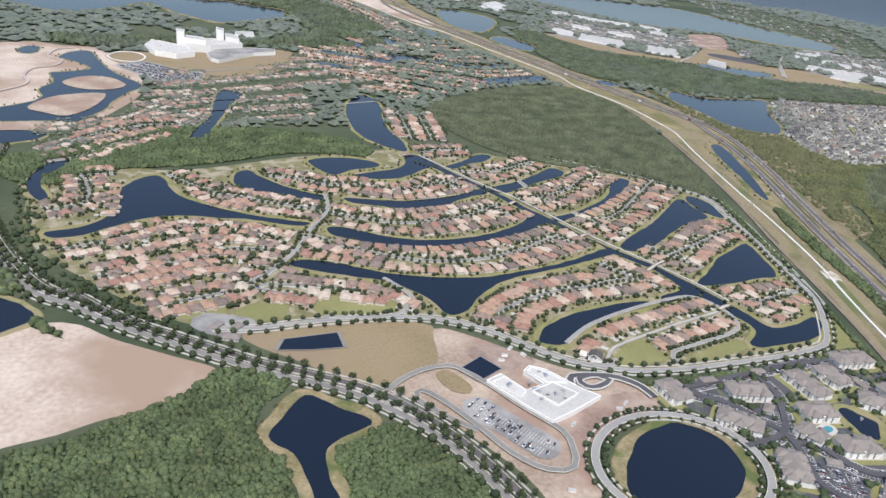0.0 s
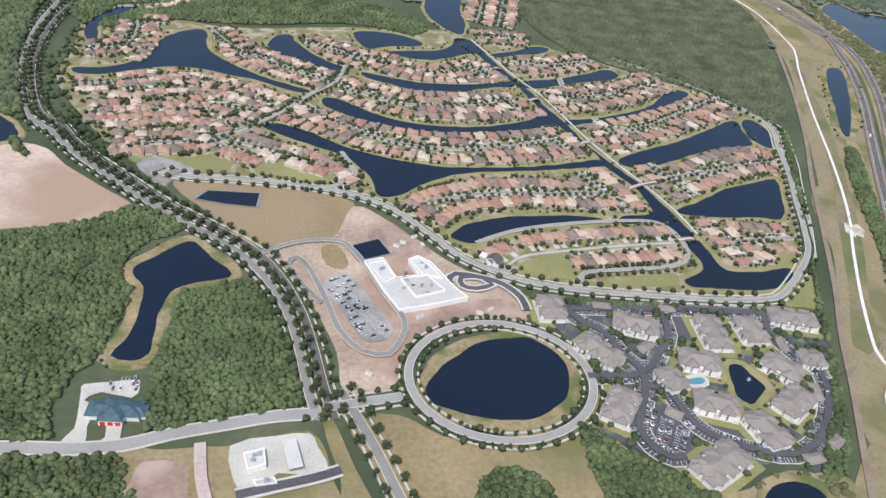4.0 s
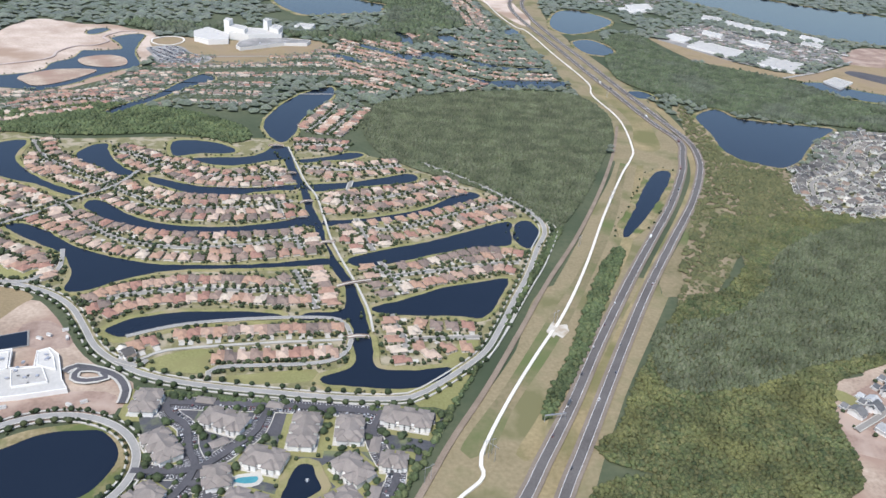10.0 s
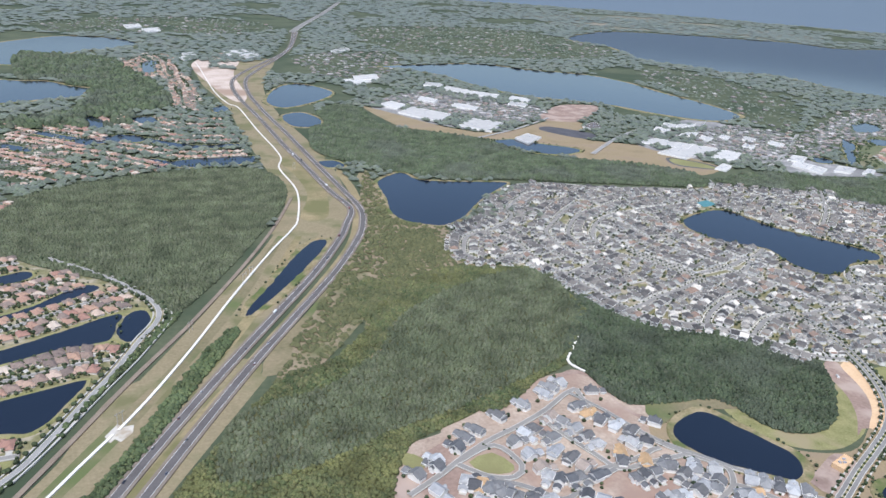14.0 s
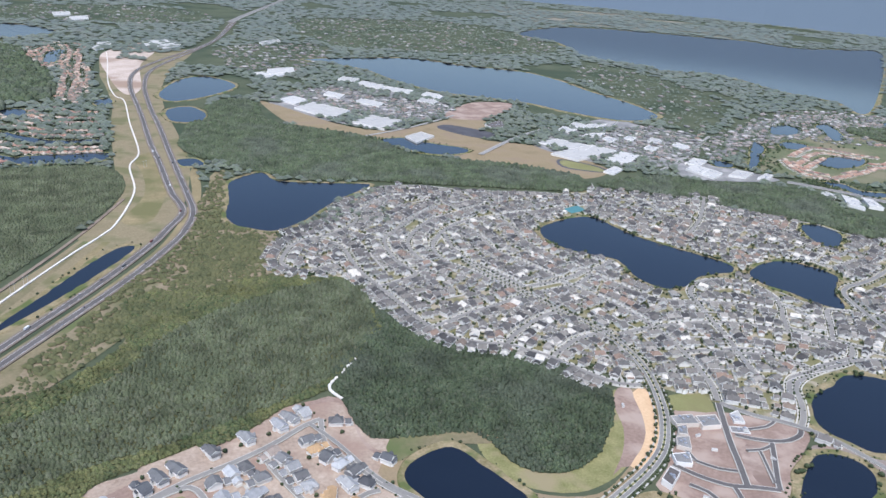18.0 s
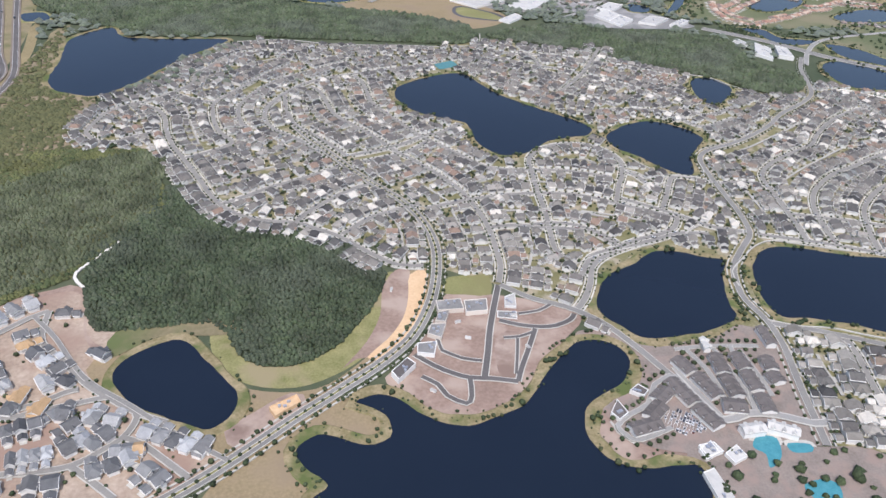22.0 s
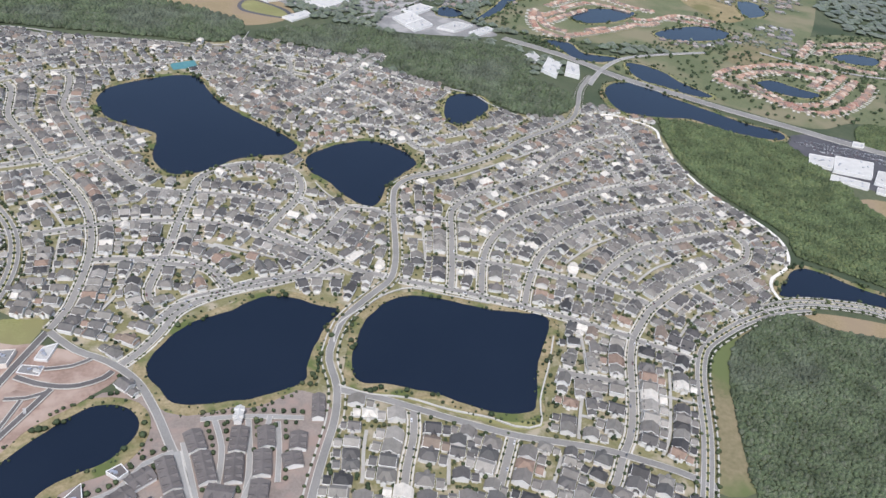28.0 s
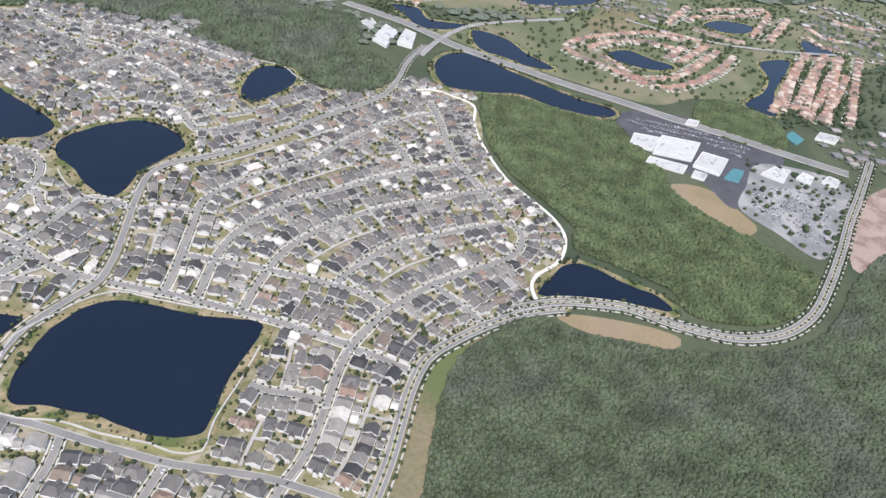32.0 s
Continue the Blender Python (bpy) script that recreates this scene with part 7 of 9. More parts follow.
suburb("mixed",[(-474, 2354), (-84, 2637), (159, 2424), (4, 2173), (-259, 2141), (-422, 2099)],((-407, 2271), (-74, 2381)),34,50,0.7)
suburb("mixed",[(1058, 1719), (1102, 1486), (1059, 1232), (833, 1013), (842, 1214), (912, 1567)],((1066, 1677), (1037, 1204)),26,34,0.5)
suburb("mixed",[(728, 844), (848, 976), (1029, 1129), (1187, 1189), (1358, 1148), (1117, 923), (1020, 979), (809, 873)],((810, 939), (1110, 1134)),18,22)
suburb("slate",[(671, 972), (792, 1031), (848, 976), (728, 844), (646, 818), (649, 890)],((694, 1009), (794, 905)),20,24)
suburb("mixed",[(211, 1252), (309, 1325), (344, 1263), (477, 1174), (397, 1074), (326, 1113), (255, 1193)],((265, 1232), (398, 1103)),13,11,0.85)
suburb("mixed",[(619, 935), (740, 1050), (815, 964), (682, 838), (640, 870)],((711, 1009), (729, 884)),13,12,0.85)
house_row("terracotta", [(990, 624), (997, 606), (1012, 586), (1023, 565), (1033, 550), (1054, 536), (1085, 541), (1135, 564), (1187, 601)], 41, "R")
house_row("terracotta", [(1023, 605), (1030, 582), (1031, 562), (1053, 555), (1088, 560), (1134, 588), (1175, 616)], 32, "L")
house_row("terracotta", [(995, 634), (1017, 648), (1048, 657), (1081, 663), (1121, 666)], 21, "R")
house_row("terracotta", [(1020, 628), (1053, 642), (1084, 644), (1106, 638), (1121, 626)], 18, "R")
house_row("terracotta", [(1135, 663), (1154, 656), (1168, 643)], 7, "R")
house_row("terracotta", [(1105, 589), (1133, 606), (1171, 631)], 13, "L")
house_row("terracotta", [(1102, 603), (1138, 628)], 8, "R")
house_row("terracotta", [(1125, 660), (1147, 647)], 5, "L")
house_row("terracotta", [(1159, 692), (1191, 719), (1221, 743)], 13, "R")
house_row("terracotta", [(1195, 701), (1217, 714)], 5, "L")
house_row("terracotta", [(1235, 732), (1265, 737), (1302, 738), (1337, 740)], 17, "R")
house_row("terracotta", [(1223, 710), (1265, 715), (1291, 719)], 11, "L")
house_row("terracotta", [(1188, 676), (1203, 662), (1215, 646), (1230, 640)], 10, "L")
house_row("terracotta", [(1256, 656), (1298, 690), (1334, 721)], 16, "R")
house_row("terracotta", [(1271, 642), (1313, 676), (1353, 708)], 17, "L")
house_row("terracotta", [(1302, 721), (1338, 731)], 7, "R")
house_row("terracotta", [(1147, 483), (1193, 522), (1262, 581)], 24, "R")
house_row("terracotta", [(1176, 486), (1219, 521), (1272, 566)], 20, "L")
house_row("terracotta", [(1173, 463), (1229, 507), (1291, 558)], 24, "R")
house_row("terracotta", [(1189, 462), (1242, 500), (1304, 550)], 23, "L")
house_row("terracotta", [(1300, 594), (1331, 590)], 6, "R")
wood("grove",[(988, 632), (1056, 670), (1147, 679), (1194, 655), (1201, 608), (1120, 548), (1050, 530), (1016, 560)],7)
wood("grove",[(1139, 679), (1239, 761), (1377, 759), (1360, 707), (1265, 630), (1188, 647)],7)
wood("grove",[(1133, 469), (1293, 613), (1361, 612), (1202, 453)],7)
road("golf road",[(1108, 704), (1131, 679), (1162, 655), (1190, 639), (1221, 627), (1276, 614), (1346, 604)],3)
area("brown_field","scrubsoil",[(1050, 671), (1083, 709), (1129, 725), (1144, 693), (1105, 676)])
area("court","tealcourt",[(1012.2, 379.2), (1013.4, 381.7), (1028.6, 392.3), (1032.1, 393.4), (1038.9, 389.6), (1037.7, 387.1), (1023.3, 374.9), (1019.8, 373.8)])
area("court","tealcourt",[(1124.0, 436.1), (1125.9, 439.1), (1138.1, 445.9), (1140.1, 445.1), (1140.9, 432.9), (1139.0, 429.9), (1126.0, 423.1), (1124.0, 423.9)])
suburb("mixed",[(1406, 750), (1490, 744), (1519, 669), (1402, 558), (1351, 596), (1347, 651)],((1425, 761), (1524, 706)),16,20)
suburb("mixed",[(1123, 766), (1216, 809), (1214, 752), (1149, 690), (1121, 722)],((1049, 745), (1154, 698)),14,18,0.7)
suburb("mixed",[(1152, 438), (1271, 434), (1207, 347), (1167, 361), (1142, 390)],((1137, 429), (1215, 402)),14,20,0.7)
# --- clinic, halls, malls
hall([(200, 1197), (227, 1228), (248, 1196), (222, 1162)],2.4,"large white flat-roofed commercial hall")
hall([(217, 1136), (251, 1178), (299, 1123), (264, 1069)],2.6,"large white flat-roofed commercial hall")
hall([(287, 1046), (324, 1091), (363, 1060), (323, 1003)],2.6,"large white flat-roofed commercial hall")
hall([(342, 962), (372, 989), (384, 965), (349, 929)],2.4,"large white flat-roofed commercial hall")
hall([(329, 1393), (345, 1426), (373, 1405), (356, 1372)],2.6,"long white flat-roofed apartment building")
hall([(357, 1354), (373, 1386), (407, 1342), (390, 1311)],2.6,"long white flat-roofed apartment building")
hall([(389, 1305), (405, 1336), (448, 1300), (431, 1271)],2.6,"long white flat-roofed apartment building")
hall([(279, 1247), (292, 1274), (314, 1245), (301, 1219)],2.6,"long white flat-roofed apartment building")
hall([(322, 1192), (336, 1217), (366, 1181), (352, 1157)],2.6,"long white flat-roofed apartment building")
hall([(451, 1262), (469, 1291), (491, 1255), (473, 1227)],2.6,"long white flat-roofed apartment building")
hall([(429, 1209), (445, 1235), (468, 1212), (451, 1186)],2.6,"long white flat-roofed apartment building")
hall([(524, 935), (564, 955), (600, 914), (574, 889)],2.0,"cream flat-roofed school wing")
hall([(516, 874), (600, 921), (624, 888), (539, 841)],2.2,"cream flat-roofed school wing")
hall([(581, 846), (627, 884), (642, 862), (605, 825)],2.2,"cream flat-roofed school wing")
hall([(548, 791), (577, 814), (582, 800), (557, 780)],1.8,"cream flat-roofed school wing")
hall([(593, 1011), (611, 1031), (624, 1011), (606, 992)],2.6,"white flat-roofed building of a campus")
hall([(625, 1039), (644, 1060), (658, 1040), (638, 1019)],2.6,"white flat-roofed building of a campus")
hall([(644, 1027), (663, 1048), (696, 1049), (675, 1028)],2.6,"white flat-roofed building of a campus")
hall([(612, 970), (630, 988), (660, 989), (642, 970)],2.6,"white flat-roofed building of a campus")
hall([(644, 981), (663, 1000), (730, 1071), (709, 1049)],2.6,"white flat-roofed building of a campus")
hall([(635, 952), (653, 970), (660, 952), (642, 934)],2.6,"white flat-roofed building of a campus")
hall([(672, 955), (691, 974), (696, 959), (677, 941)],2.6,"white flat-roofed building of a campus")
hall([(705, 944), (725, 963), (731, 944), (712, 927)],2.6,"white flat-roofed building of a campus")
hall([(672, 900), (690, 917), (699, 903), (681, 887)],2.6,"white flat-roofed building of a campus")
hall([(729, 916), (749, 934), (755, 909), (735, 892)],2.6,"white flat-roofed building of a campus")
hall([(671, 797), (698, 818), (706, 795), (679, 774)],2.4,"large white flat-roofed commercial hall")
hall([(679, 774), (706, 795), (712, 776), (685, 756)],2.4,"large white flat-roofed commercial hall")
hall([(714, 767), (742, 788), (760, 776), (731, 756)],2.4,"large white flat-roofed commercial hall")
hall([(689, 825), (718, 848), (732, 835), (703, 812)],2.4,"large white flat-roofed commercial hall")
hall([(747, 753), (776, 773), (782, 764), (753, 744)],2.4,"large white flat-roofed commercial hall")
hall([(484, 1036), (518, 1065), (523, 1037), (490, 1009)],2.4,"low dark-roofed office building","dark_roof")
hall([(8, 1746), (42, 1820), (59, 1761), (21, 1699)],2.5)
hall([(-115, 1692), (-87, 1743), (-76, 1696), (-102, 1656)],2.5)
hall([(182, 1443), (233, 1471), (243, 1429), (203, 1398)],2.2)
hall([(1051, 382), (1072, 390), (1082, 382), (1063, 367)],2.0)
hall([(1080, 372), (1093, 378), (1098, 370), (1086, 361)],2.0)
hall([(1101, 364), (1114, 370), (1120, 362), (1107, 353)],2.0)
hall([(1152, 430), (1166, 439), (1182, 429), (1167, 419)],2.0)
hall([(788, 647), (811, 680), (818, 661), (797, 629)],3.0)
hall([(787, 687), (801, 696), (802, 677), (790, 668)],2.5)
hall([(810, 637), (827, 666), (835, 655), (822, 627)],4.0)
parking([(1028, 364), (1047, 366), (1099, 343), (1035, 286), (1022, 308), (1008, 339)],((1031, 368), (1067, 309)),9,0.5)
parking([(974, 483), (1017, 474), (1074, 423), (1050, 409), (1030, 439), (988, 457)],((991, 481), (1065, 436)),9,0.6)
area("court","tealcourt",[(432.2, 662.3), (434.5, 665.1), (450.5, 671.9), (453.2, 671.1), (454.8, 658.9), (452.5, 656.2), (436.5, 650.8), (433.8, 651.7)])
# --- town centre
area("site_pad","reddirt",[(456, 240), (468, 244), (486, 243), (476, 230), (455, 233)])
area("site_pad","reddirt",[(465, 203), (475, 202), (473, 182), (458, 188)])
area("site_pad","pinksoil",[(440, 233), (444, 231), (440, 216), (439, 223)])
area("centre_paving","concrete",[(375, 203), (391, 206), (417, 222), (429, 195), (463, 178), (456, 172), (427, 178), (406, 180), (395, 190), (379, 188)])
area("centre_lot","lot",[(410, 208), (417, 208), (421, 186), (407, 182), (403, 194)])
road("lane",[(420, 223), (408, 219), (398, 208), (386, 204), (377, 199), (378, 193), (383, 189), (401, 192)],2.2)
road("lane",[(463, 236), (457, 218), (452, 204), (446, 192)],2)
road("side road",[(421, 223), (423, 205), (427, 190), (441, 191), (454, 187), (468, 178), (476, 177)],3.2)
area("centre_lot","lot",[(403, 203), (415, 202), (418, 186), (403, 185), (397, 194)])
parking([(403, 202), (414, 201), (417, 187), (404, 187), (399, 195)],((403, 201), (416, 188)),5,0.8)
rowhouse([(428, 232), (430, 221)],7.4,2.6)
rowhouse([(431, 219), (433, 203)],7.4,2.6)
rowhouse([(416, 219), (419, 202)],7.4,2.6)
rowhouse([(419, 200), (422, 186)],7.4,2.6)
rowhouse([(449, 230), (446, 217)],7.4,2.6)
rowhouse([(445, 215), (443, 201)],7.4,2.6)
rowhouse([(432, 198), (442, 194)],8.4,2.6)
rowhouse([(460, 228), (459, 217)],7.4,2.6)
rowhouse([(457, 215), (455, 202)],7.4,2.6)
rowhouse([(454, 199), (451, 188)],7.4,2.6)
rowhouse([(474, 222), (472, 213)],7.4,2.6)
rowhouse([(469, 211), (469, 204)],8.4,2.6)
rowhouse([(411, 213), (402, 208)],7.4,2.6)
rowhouse([(403, 205), (393, 199)],7.4,2.6)
rowhouse([(396, 195), (381, 194)],7.4,2.6)
rowhouse([(430, 181), (441, 180)],5.5,3.6,"flatroof")
rowhouse([(444, 181), (455, 173)],5.5,3.6,"flatroof")
rowhouse([(487, 243), (484, 229)],5.5,3.0)
rowhouse([(450, 242), (448, 234)],3.4,3.0,"flatroof")
hall([(377, 206), (384, 213), (385, 204), (379, 201)],2.4,"white lakeside house with dark flat roof","dark_roof")
hall([(405, 177), (413, 180), (413, 173), (405, 171)],1.9,"white clubhouse with flat roof")
hall([(415, 172), (423, 175), (424, 168), (416, 166)],1.9,"white clubhouse with flat roof")
pool([(431, 173), (437, 178), (445, 175), (440, 165), (431, 161), (434, 168)])
pool([(448, 171), (458, 168), (456, 164), (447, 166)])
hall([(323, 304), (337, 303), (336, 294), (322, 296)],2.6,"cream two-storey town building with grey flat roof","lot","stucco")
hall([(338, 301), (351, 300), (348, 290), (336, 291)],2.6,"cream two-storey town building with grey flat roof","lot","stucco")
hall([(322, 295), (328, 295), (323, 286), (318, 288)],2.4,"small cream town building with grey flat roof","lot","stucco")
hall([(315, 286), (323, 285), (317, 274), (311, 279)],2.4,"small cream town building with grey flat roof","lot","stucco")
hall([(304, 273), (314, 272), (310, 263), (302, 266)],2.4,"small white town building with grey flat roof","lot")
hall([(286, 255), (296, 263), (299, 258), (288, 249)],3.2,"white corner building with dark flat roof","dark_roof")
hall([(362, 301), (369, 303), (365, 291), (359, 293)],1.2,"half-built pale flat-roofed building")
hall([(354, 291), (364, 288), (362, 282), (352, 286)],0.3,"bare concrete slab of a building to come","lot")
hall([(228, 246), (241, 251), (242, 246), (230, 240)],2.6,"half-built house of bare orange timber","orangesoil","orangesoil")
area("orange_pad","pinksoil",[(208, 238), (222, 247), (239, 255), (245, 247), (228, 231), (213, 226)])
area("south_meadow","meadow",[(-316, 203), (-303, 191), (-289, 179), (-275, 175), (-242, 182), (-224, 179), (-230, 153), (-327, 149), (-341, 174)])
wood("oak",[(-323, 194), (-310, 197), (-295, 186), (-285, 176), (-293, 159), (-315, 158)],2.4)
wood("scrub",[(-265, 177), (-246, 184), (-234, 181), (-226, 177), (-232, 161), (-273, 159)],2.4)
area("core_paving","setts",[(386, 263), (435, 249), (480, 250), (492, 229), (477, 195), (469, 166), (382, 188)])
wood("grove",[(823, 705), (862, 692), (920, 693), (999, 703), (1108, 713), (1273, 773), (1404, 760), (1531, 786), (1673, 709), (1449, 602), (1317, 561), (1261, 591), (1163, 492), (1127, 500), (1076, 514), (1019, 506), (956, 560), (896, 617), (872, 650)],9)
wood("grove",[(1044, 400), (1070, 402), (1124, 357), (1055, 296), (1020, 275), (1007, 310), (998, 341)],7)
wood("grove",[(-323, 286), (-303, 279), (-250, 278), (-185, 273), (-206, 223), (-224, 182), (-241, 186), (-255, 187), (-275, 177), (-286, 180), (-293, 188), (-302, 195), (-310, 201), (-315, 209), (-307, 226), (-307, 242), (-317, 263)],4.2)
container([(-386, 323), (-381, 321)])
container([(-382, 326), (-378, 324)])
container([(-372, 327), (-369, 319)])
container([(-376, 329), (-372, 331)])
container([(-402, 236), (-399, 234)])
container([(-347, 273), (-342, 276)])
container([(-379, 268), (-375, 270)])
container([(-352, 273), (-348, 271)])
container([(302, 319), (304, 324)])
container([(329, 274), (333, 272)])
container([(327, 286), (333, 287)])
container([(358, 262), (359, 257)])
container([(359, 286), (363, 284)])
container([(301, 242), (304, 239)])
hall([(-470, 977), (-478, 1008), (-467, 1038), (-433, 1005), (-427, 973), (-449, 962)],6,"low white hospital entrance building")
hall([(-432, 1001), (-418, 1035), (-369, 1036), (-366, 1009), (-406, 994)],9,"white glazed hospital podium")
hall([(-441, 1016), (-439, 1034), (-411, 1016), (-411, 996)],14,"tall white hospital wing of glass and concrete")
hall([(-441, 1016), (-440, 1030), (-431, 1025), (-433, 1011)],21,"tall white hospital stair tower")
hall([(-384, 1022), (-380, 1044), (-368, 1032), (-370, 1008)],14,"tall white hospital wing of glass and concrete")
hall([(-393, 1030), (-391, 1045), (-383, 1036), (-386, 1022)],21,"tall white hospital stair tower")
hall([(-413, 951), (-414, 976), (-400, 998), (-363, 1009), (-328, 1004), (-331, 987), (-359, 981), (-389, 956), (-406, 941)],4,"curved grey hospital parking garage","lot")
hall([(-360, 1086), (-355, 1106), (-333, 1104), (-336, 1080)],5,"white flat-roofed hospital annex")
suburb("terracotta",[(-484, 804), (-457, 832), (-446, 817), (-454, 783), (-472, 760), (-483, 770)],((-482, 798), (-449, 817)),10,16)
suburb("mixed",[(993, 745), (1081, 765), (1142, 758), (1100, 730), (1025, 720)],((785, 693), (825, 665)),10,14)
hall([(393, 217), (399, 220), (402, 215), (398, 212)],2.4,"small white lakeside house with dark flat roof","dark_roof")
suburb("mixed",[(829, 919), (906, 1008), (1035, 1075), (1061, 1018), (923, 927), (826, 851)],((861, 962), (982, 1022)),12,15,0.7)
suburb("mixed",[(1220, 1029), (1427, 1040), (1295, 870), (1190, 893)],((1205, 1011), (1314, 934)),12,15,0.6)
wood("grove",[(777, 806), (865, 874), (816, 779), (895, 731), (980, 735), (1076, 829), (1171, 849), (1139, 746), (1011, 692), (878, 707), (790, 749)],8)
wood("scrub",[(96, 728), (133, 638), (134, 551), (110, 500), (67, 469), (35, 424), (26, 401), (18, 397), (28, 453), (54, 513), (78, 593), (93, 657)],2.6)
hall([(-400, 307), (-391, 310), (-386, 295), (-375, 297), (-379, 309), (-374, 312), (-368, 307), (-359, 288), (-354, 281), (-373, 275), (-386, 272), (-392, 285)],2.3,"unfinished white building with flat membrane roofs")
hall([(-384, 293), (-371, 296), (-364, 285), (-378, 280)],3.0,"raised white middle block of an unfinished building")
hall([(-378, 308), (-374, 310), (-369, 304), (-364, 294), (-371, 296), (-374, 297)],2.8,"raised white wing of an unfinished building")
hall([(-398, 305), (-391, 307), (-386, 294), (-391, 290)],2.7,"raised white wing of an unfinished building")
area("resort_paving","setts",[(410, 184), (449, 169), (488, 154), (469, 113), (369, 140), (391, 165)])
wood("grove",[(410, 184), (449, 169), (488, 154), (469, 113), (369, 140), (391, 165)],6.1)
hall([(399, 165), (405, 166), (404, 142), (396, 140)],2.2,"long white lakeside building with flat roof")
hall([(406, 179), (414, 179), (415, 173), (406, 172)],2.0,"white flat-roofed poolside building")
pool([(439, 149), (449, 150), (454, 146), (450, 139), (440, 140)])
wood("grove",[(811, 758), (857, 733), (908, 691), (1029, 702), (1106, 752), (1126, 743), (1025, 685), (918, 672), (875, 683), (817, 706)],5)
wood("grove",[(1132, 696), (1189, 661), (1251, 643), (1218, 610), (1157, 635), (1119, 669)],6)
wood("fringe",[(-121, 232), (-86, 238), (-45, 237), (-66, 182), (-94, 139), (-163, 134), (-135, 201)],2.3)
fountain([(-242, 230), (-240, 230)])
wood("scrub",[(-40, 381), (-19, 417), (-2, 447), (17, 481), (37, 506), (63, 529), (83, 547), (62, 492), (32, 459), (9, 424), (-13, 392), (-27, 371)],2.4)
area("dry_meadow","meadow",[(1127, 909), (1186, 945), (1245, 965), (1205, 881), (1177, 827), (1128, 815), (1126, 847)])
wood("mixed",[(1152, 1018), (1187, 1044), (1247, 1034), (1265, 992), (1192, 939), (1160, 952)],4)
suburb("mixed",[(887, 974), (955, 1039), (1079, 1128), (1231, 1150), (1201, 1063), (1072, 928), (1020, 952), (929, 974)],((918, 989), (1094, 1116)),10,13,0.85)
suburb("mixed",[(1173, 1069), (1231, 1150), (1356, 1156), (1533, 1112), (1351, 925), (1255, 926), (1298, 1028), (1265, 1057)],((1245, 1122), (1404, 1068)),10,13,0.8)
suburb("mixed",[(763, 877), (913, 1005), (897, 959), (771, 852)],((769, 865), (906, 983)),8,11,0.9)
wood("grove",[(863, 849), (982, 923), (1049, 857), (1123, 821), (1099, 791), (1012, 790), (946, 764), (858, 732), (830, 770)],4.6)
wood("grove",[(782, 794), (895, 929), (1079, 898), (949, 914), (859, 850), (809, 760)],6.5)
wood("grove",[(924, 733), (974, 734), (1068, 724), (1049, 694), (927, 692)],8)
house_row("terracotta", [(895, 861), (933, 887), (973, 908), (1001, 894), (1018, 866), (1043, 849)], 29, "R")
house_row("terracotta", [(912, 853), (957, 876), (982, 867), (1004, 845)], 17, "L")
house_row("terracotta", [(866, 842), (848, 807), (841, 776), (851, 754), (864, 742)], 18, "R")
house_row("terracotta", [(870, 752), (904, 761), (942, 775), (979, 792)], 19, "L")
house_row("terracotta", [(868, 801), (902, 824), (939, 847)], 14, "R")
house_row("terracotta", [(871, 820), (906, 843)], 7, "L")
house_row("terracotta", [(869, 830), (858, 802), (859, 779), (872, 767)], 12, "L")
house_row("terracotta", [(996, 815), (1022, 814), (1068, 833), (1095, 827), (1115, 811)], 21, "R")
house_row("terracotta", [(978, 797), (1003, 795), (1021, 802)], 8, "L")
house_row("terracotta", [(1038, 824), (1066, 813), (1096, 799)], 11, "L")
house_row("terracotta", [(1116, 921), (1136, 927), (1132, 909)], 7, "L")
house_row("terracotta", [(907, 772), (934, 780)], 5, "R")
house_row("terracotta", [(-272, 1069), (-242, 1046), (-214, 1023), (-188, 989)], 18, "L")
house_row("terracotta", [(-265, 1043), (-239, 1020), (-211, 998), (-189, 971)], 16, "R")
house_row("terracotta", [(-294, 1000), (-263, 979), (-231, 961), (-203, 936)], 17, "L")
house_row("terracotta", [(-290, 980), (-260, 959), (-228, 939), (-208, 923)], 16, "R")
house_row("terracotta", [(-287, 918), (-261, 898), (-235, 877), (-211, 857)], 15, "L")
house_row("terracotta", [(-283, 899), (-257, 876), (-232, 854)], 11, "R")
house_row("terracotta", [(-208, 925), (-177, 906), (-145, 879), (-115, 851)], 19, "L")
house_row("terracotta", [(-209, 907), (-174, 883), (-144, 858), (-120, 833)], 18, "R")
house_row("terracotta", [(-166, 953), (-136, 933), (-98, 907), (-60, 906), (-28, 909)], 23, "L")
house_row("terracotta", [(-167, 931), (-135, 912), (-98, 887), (-61, 887), (-28, 893)], 23, "R")
house_row("terracotta", [(-120, 1003), (-93, 987), (-59, 986), (-36, 991)], 14, "L")
house_row("terracotta", [(-120, 978), (-92, 963), (-59, 962), (-32, 967)], 15, "R")
house_row("terracotta", [(-131, 1105), (-108, 1066), (-79, 1055), (-48, 1055)], 17, "L")
house_row("terracotta", [(-126, 1073), (-100, 1035), (-72, 1028), (-43, 1031)], 16, "R")
house_row("terracotta", [(-204, 1112), (-184, 1055), (-159, 1042)], 14, "L")
house_row("terracotta", [(-182, 1112), (-157, 1062), (-135, 1035), (-114, 1022)], 18, "L")
house_row("terracotta", [(-183, 1090), (-158, 1022), (-120, 1003)], 18, "R")
house_row("terracotta", [(-101, 1117), (-79, 1091), (-50, 1091)], 10, "L")
house_row("terracotta", [(-314, 1056), (-292, 1037), (-269, 1011)], 10, "L")
house_row("terracotta", [(-196, 870), (-165, 841), (-141, 822)], 12, "L")
house_row("terracotta", [(-241, 846), (-212, 827), (-183, 804)], 12, "L")
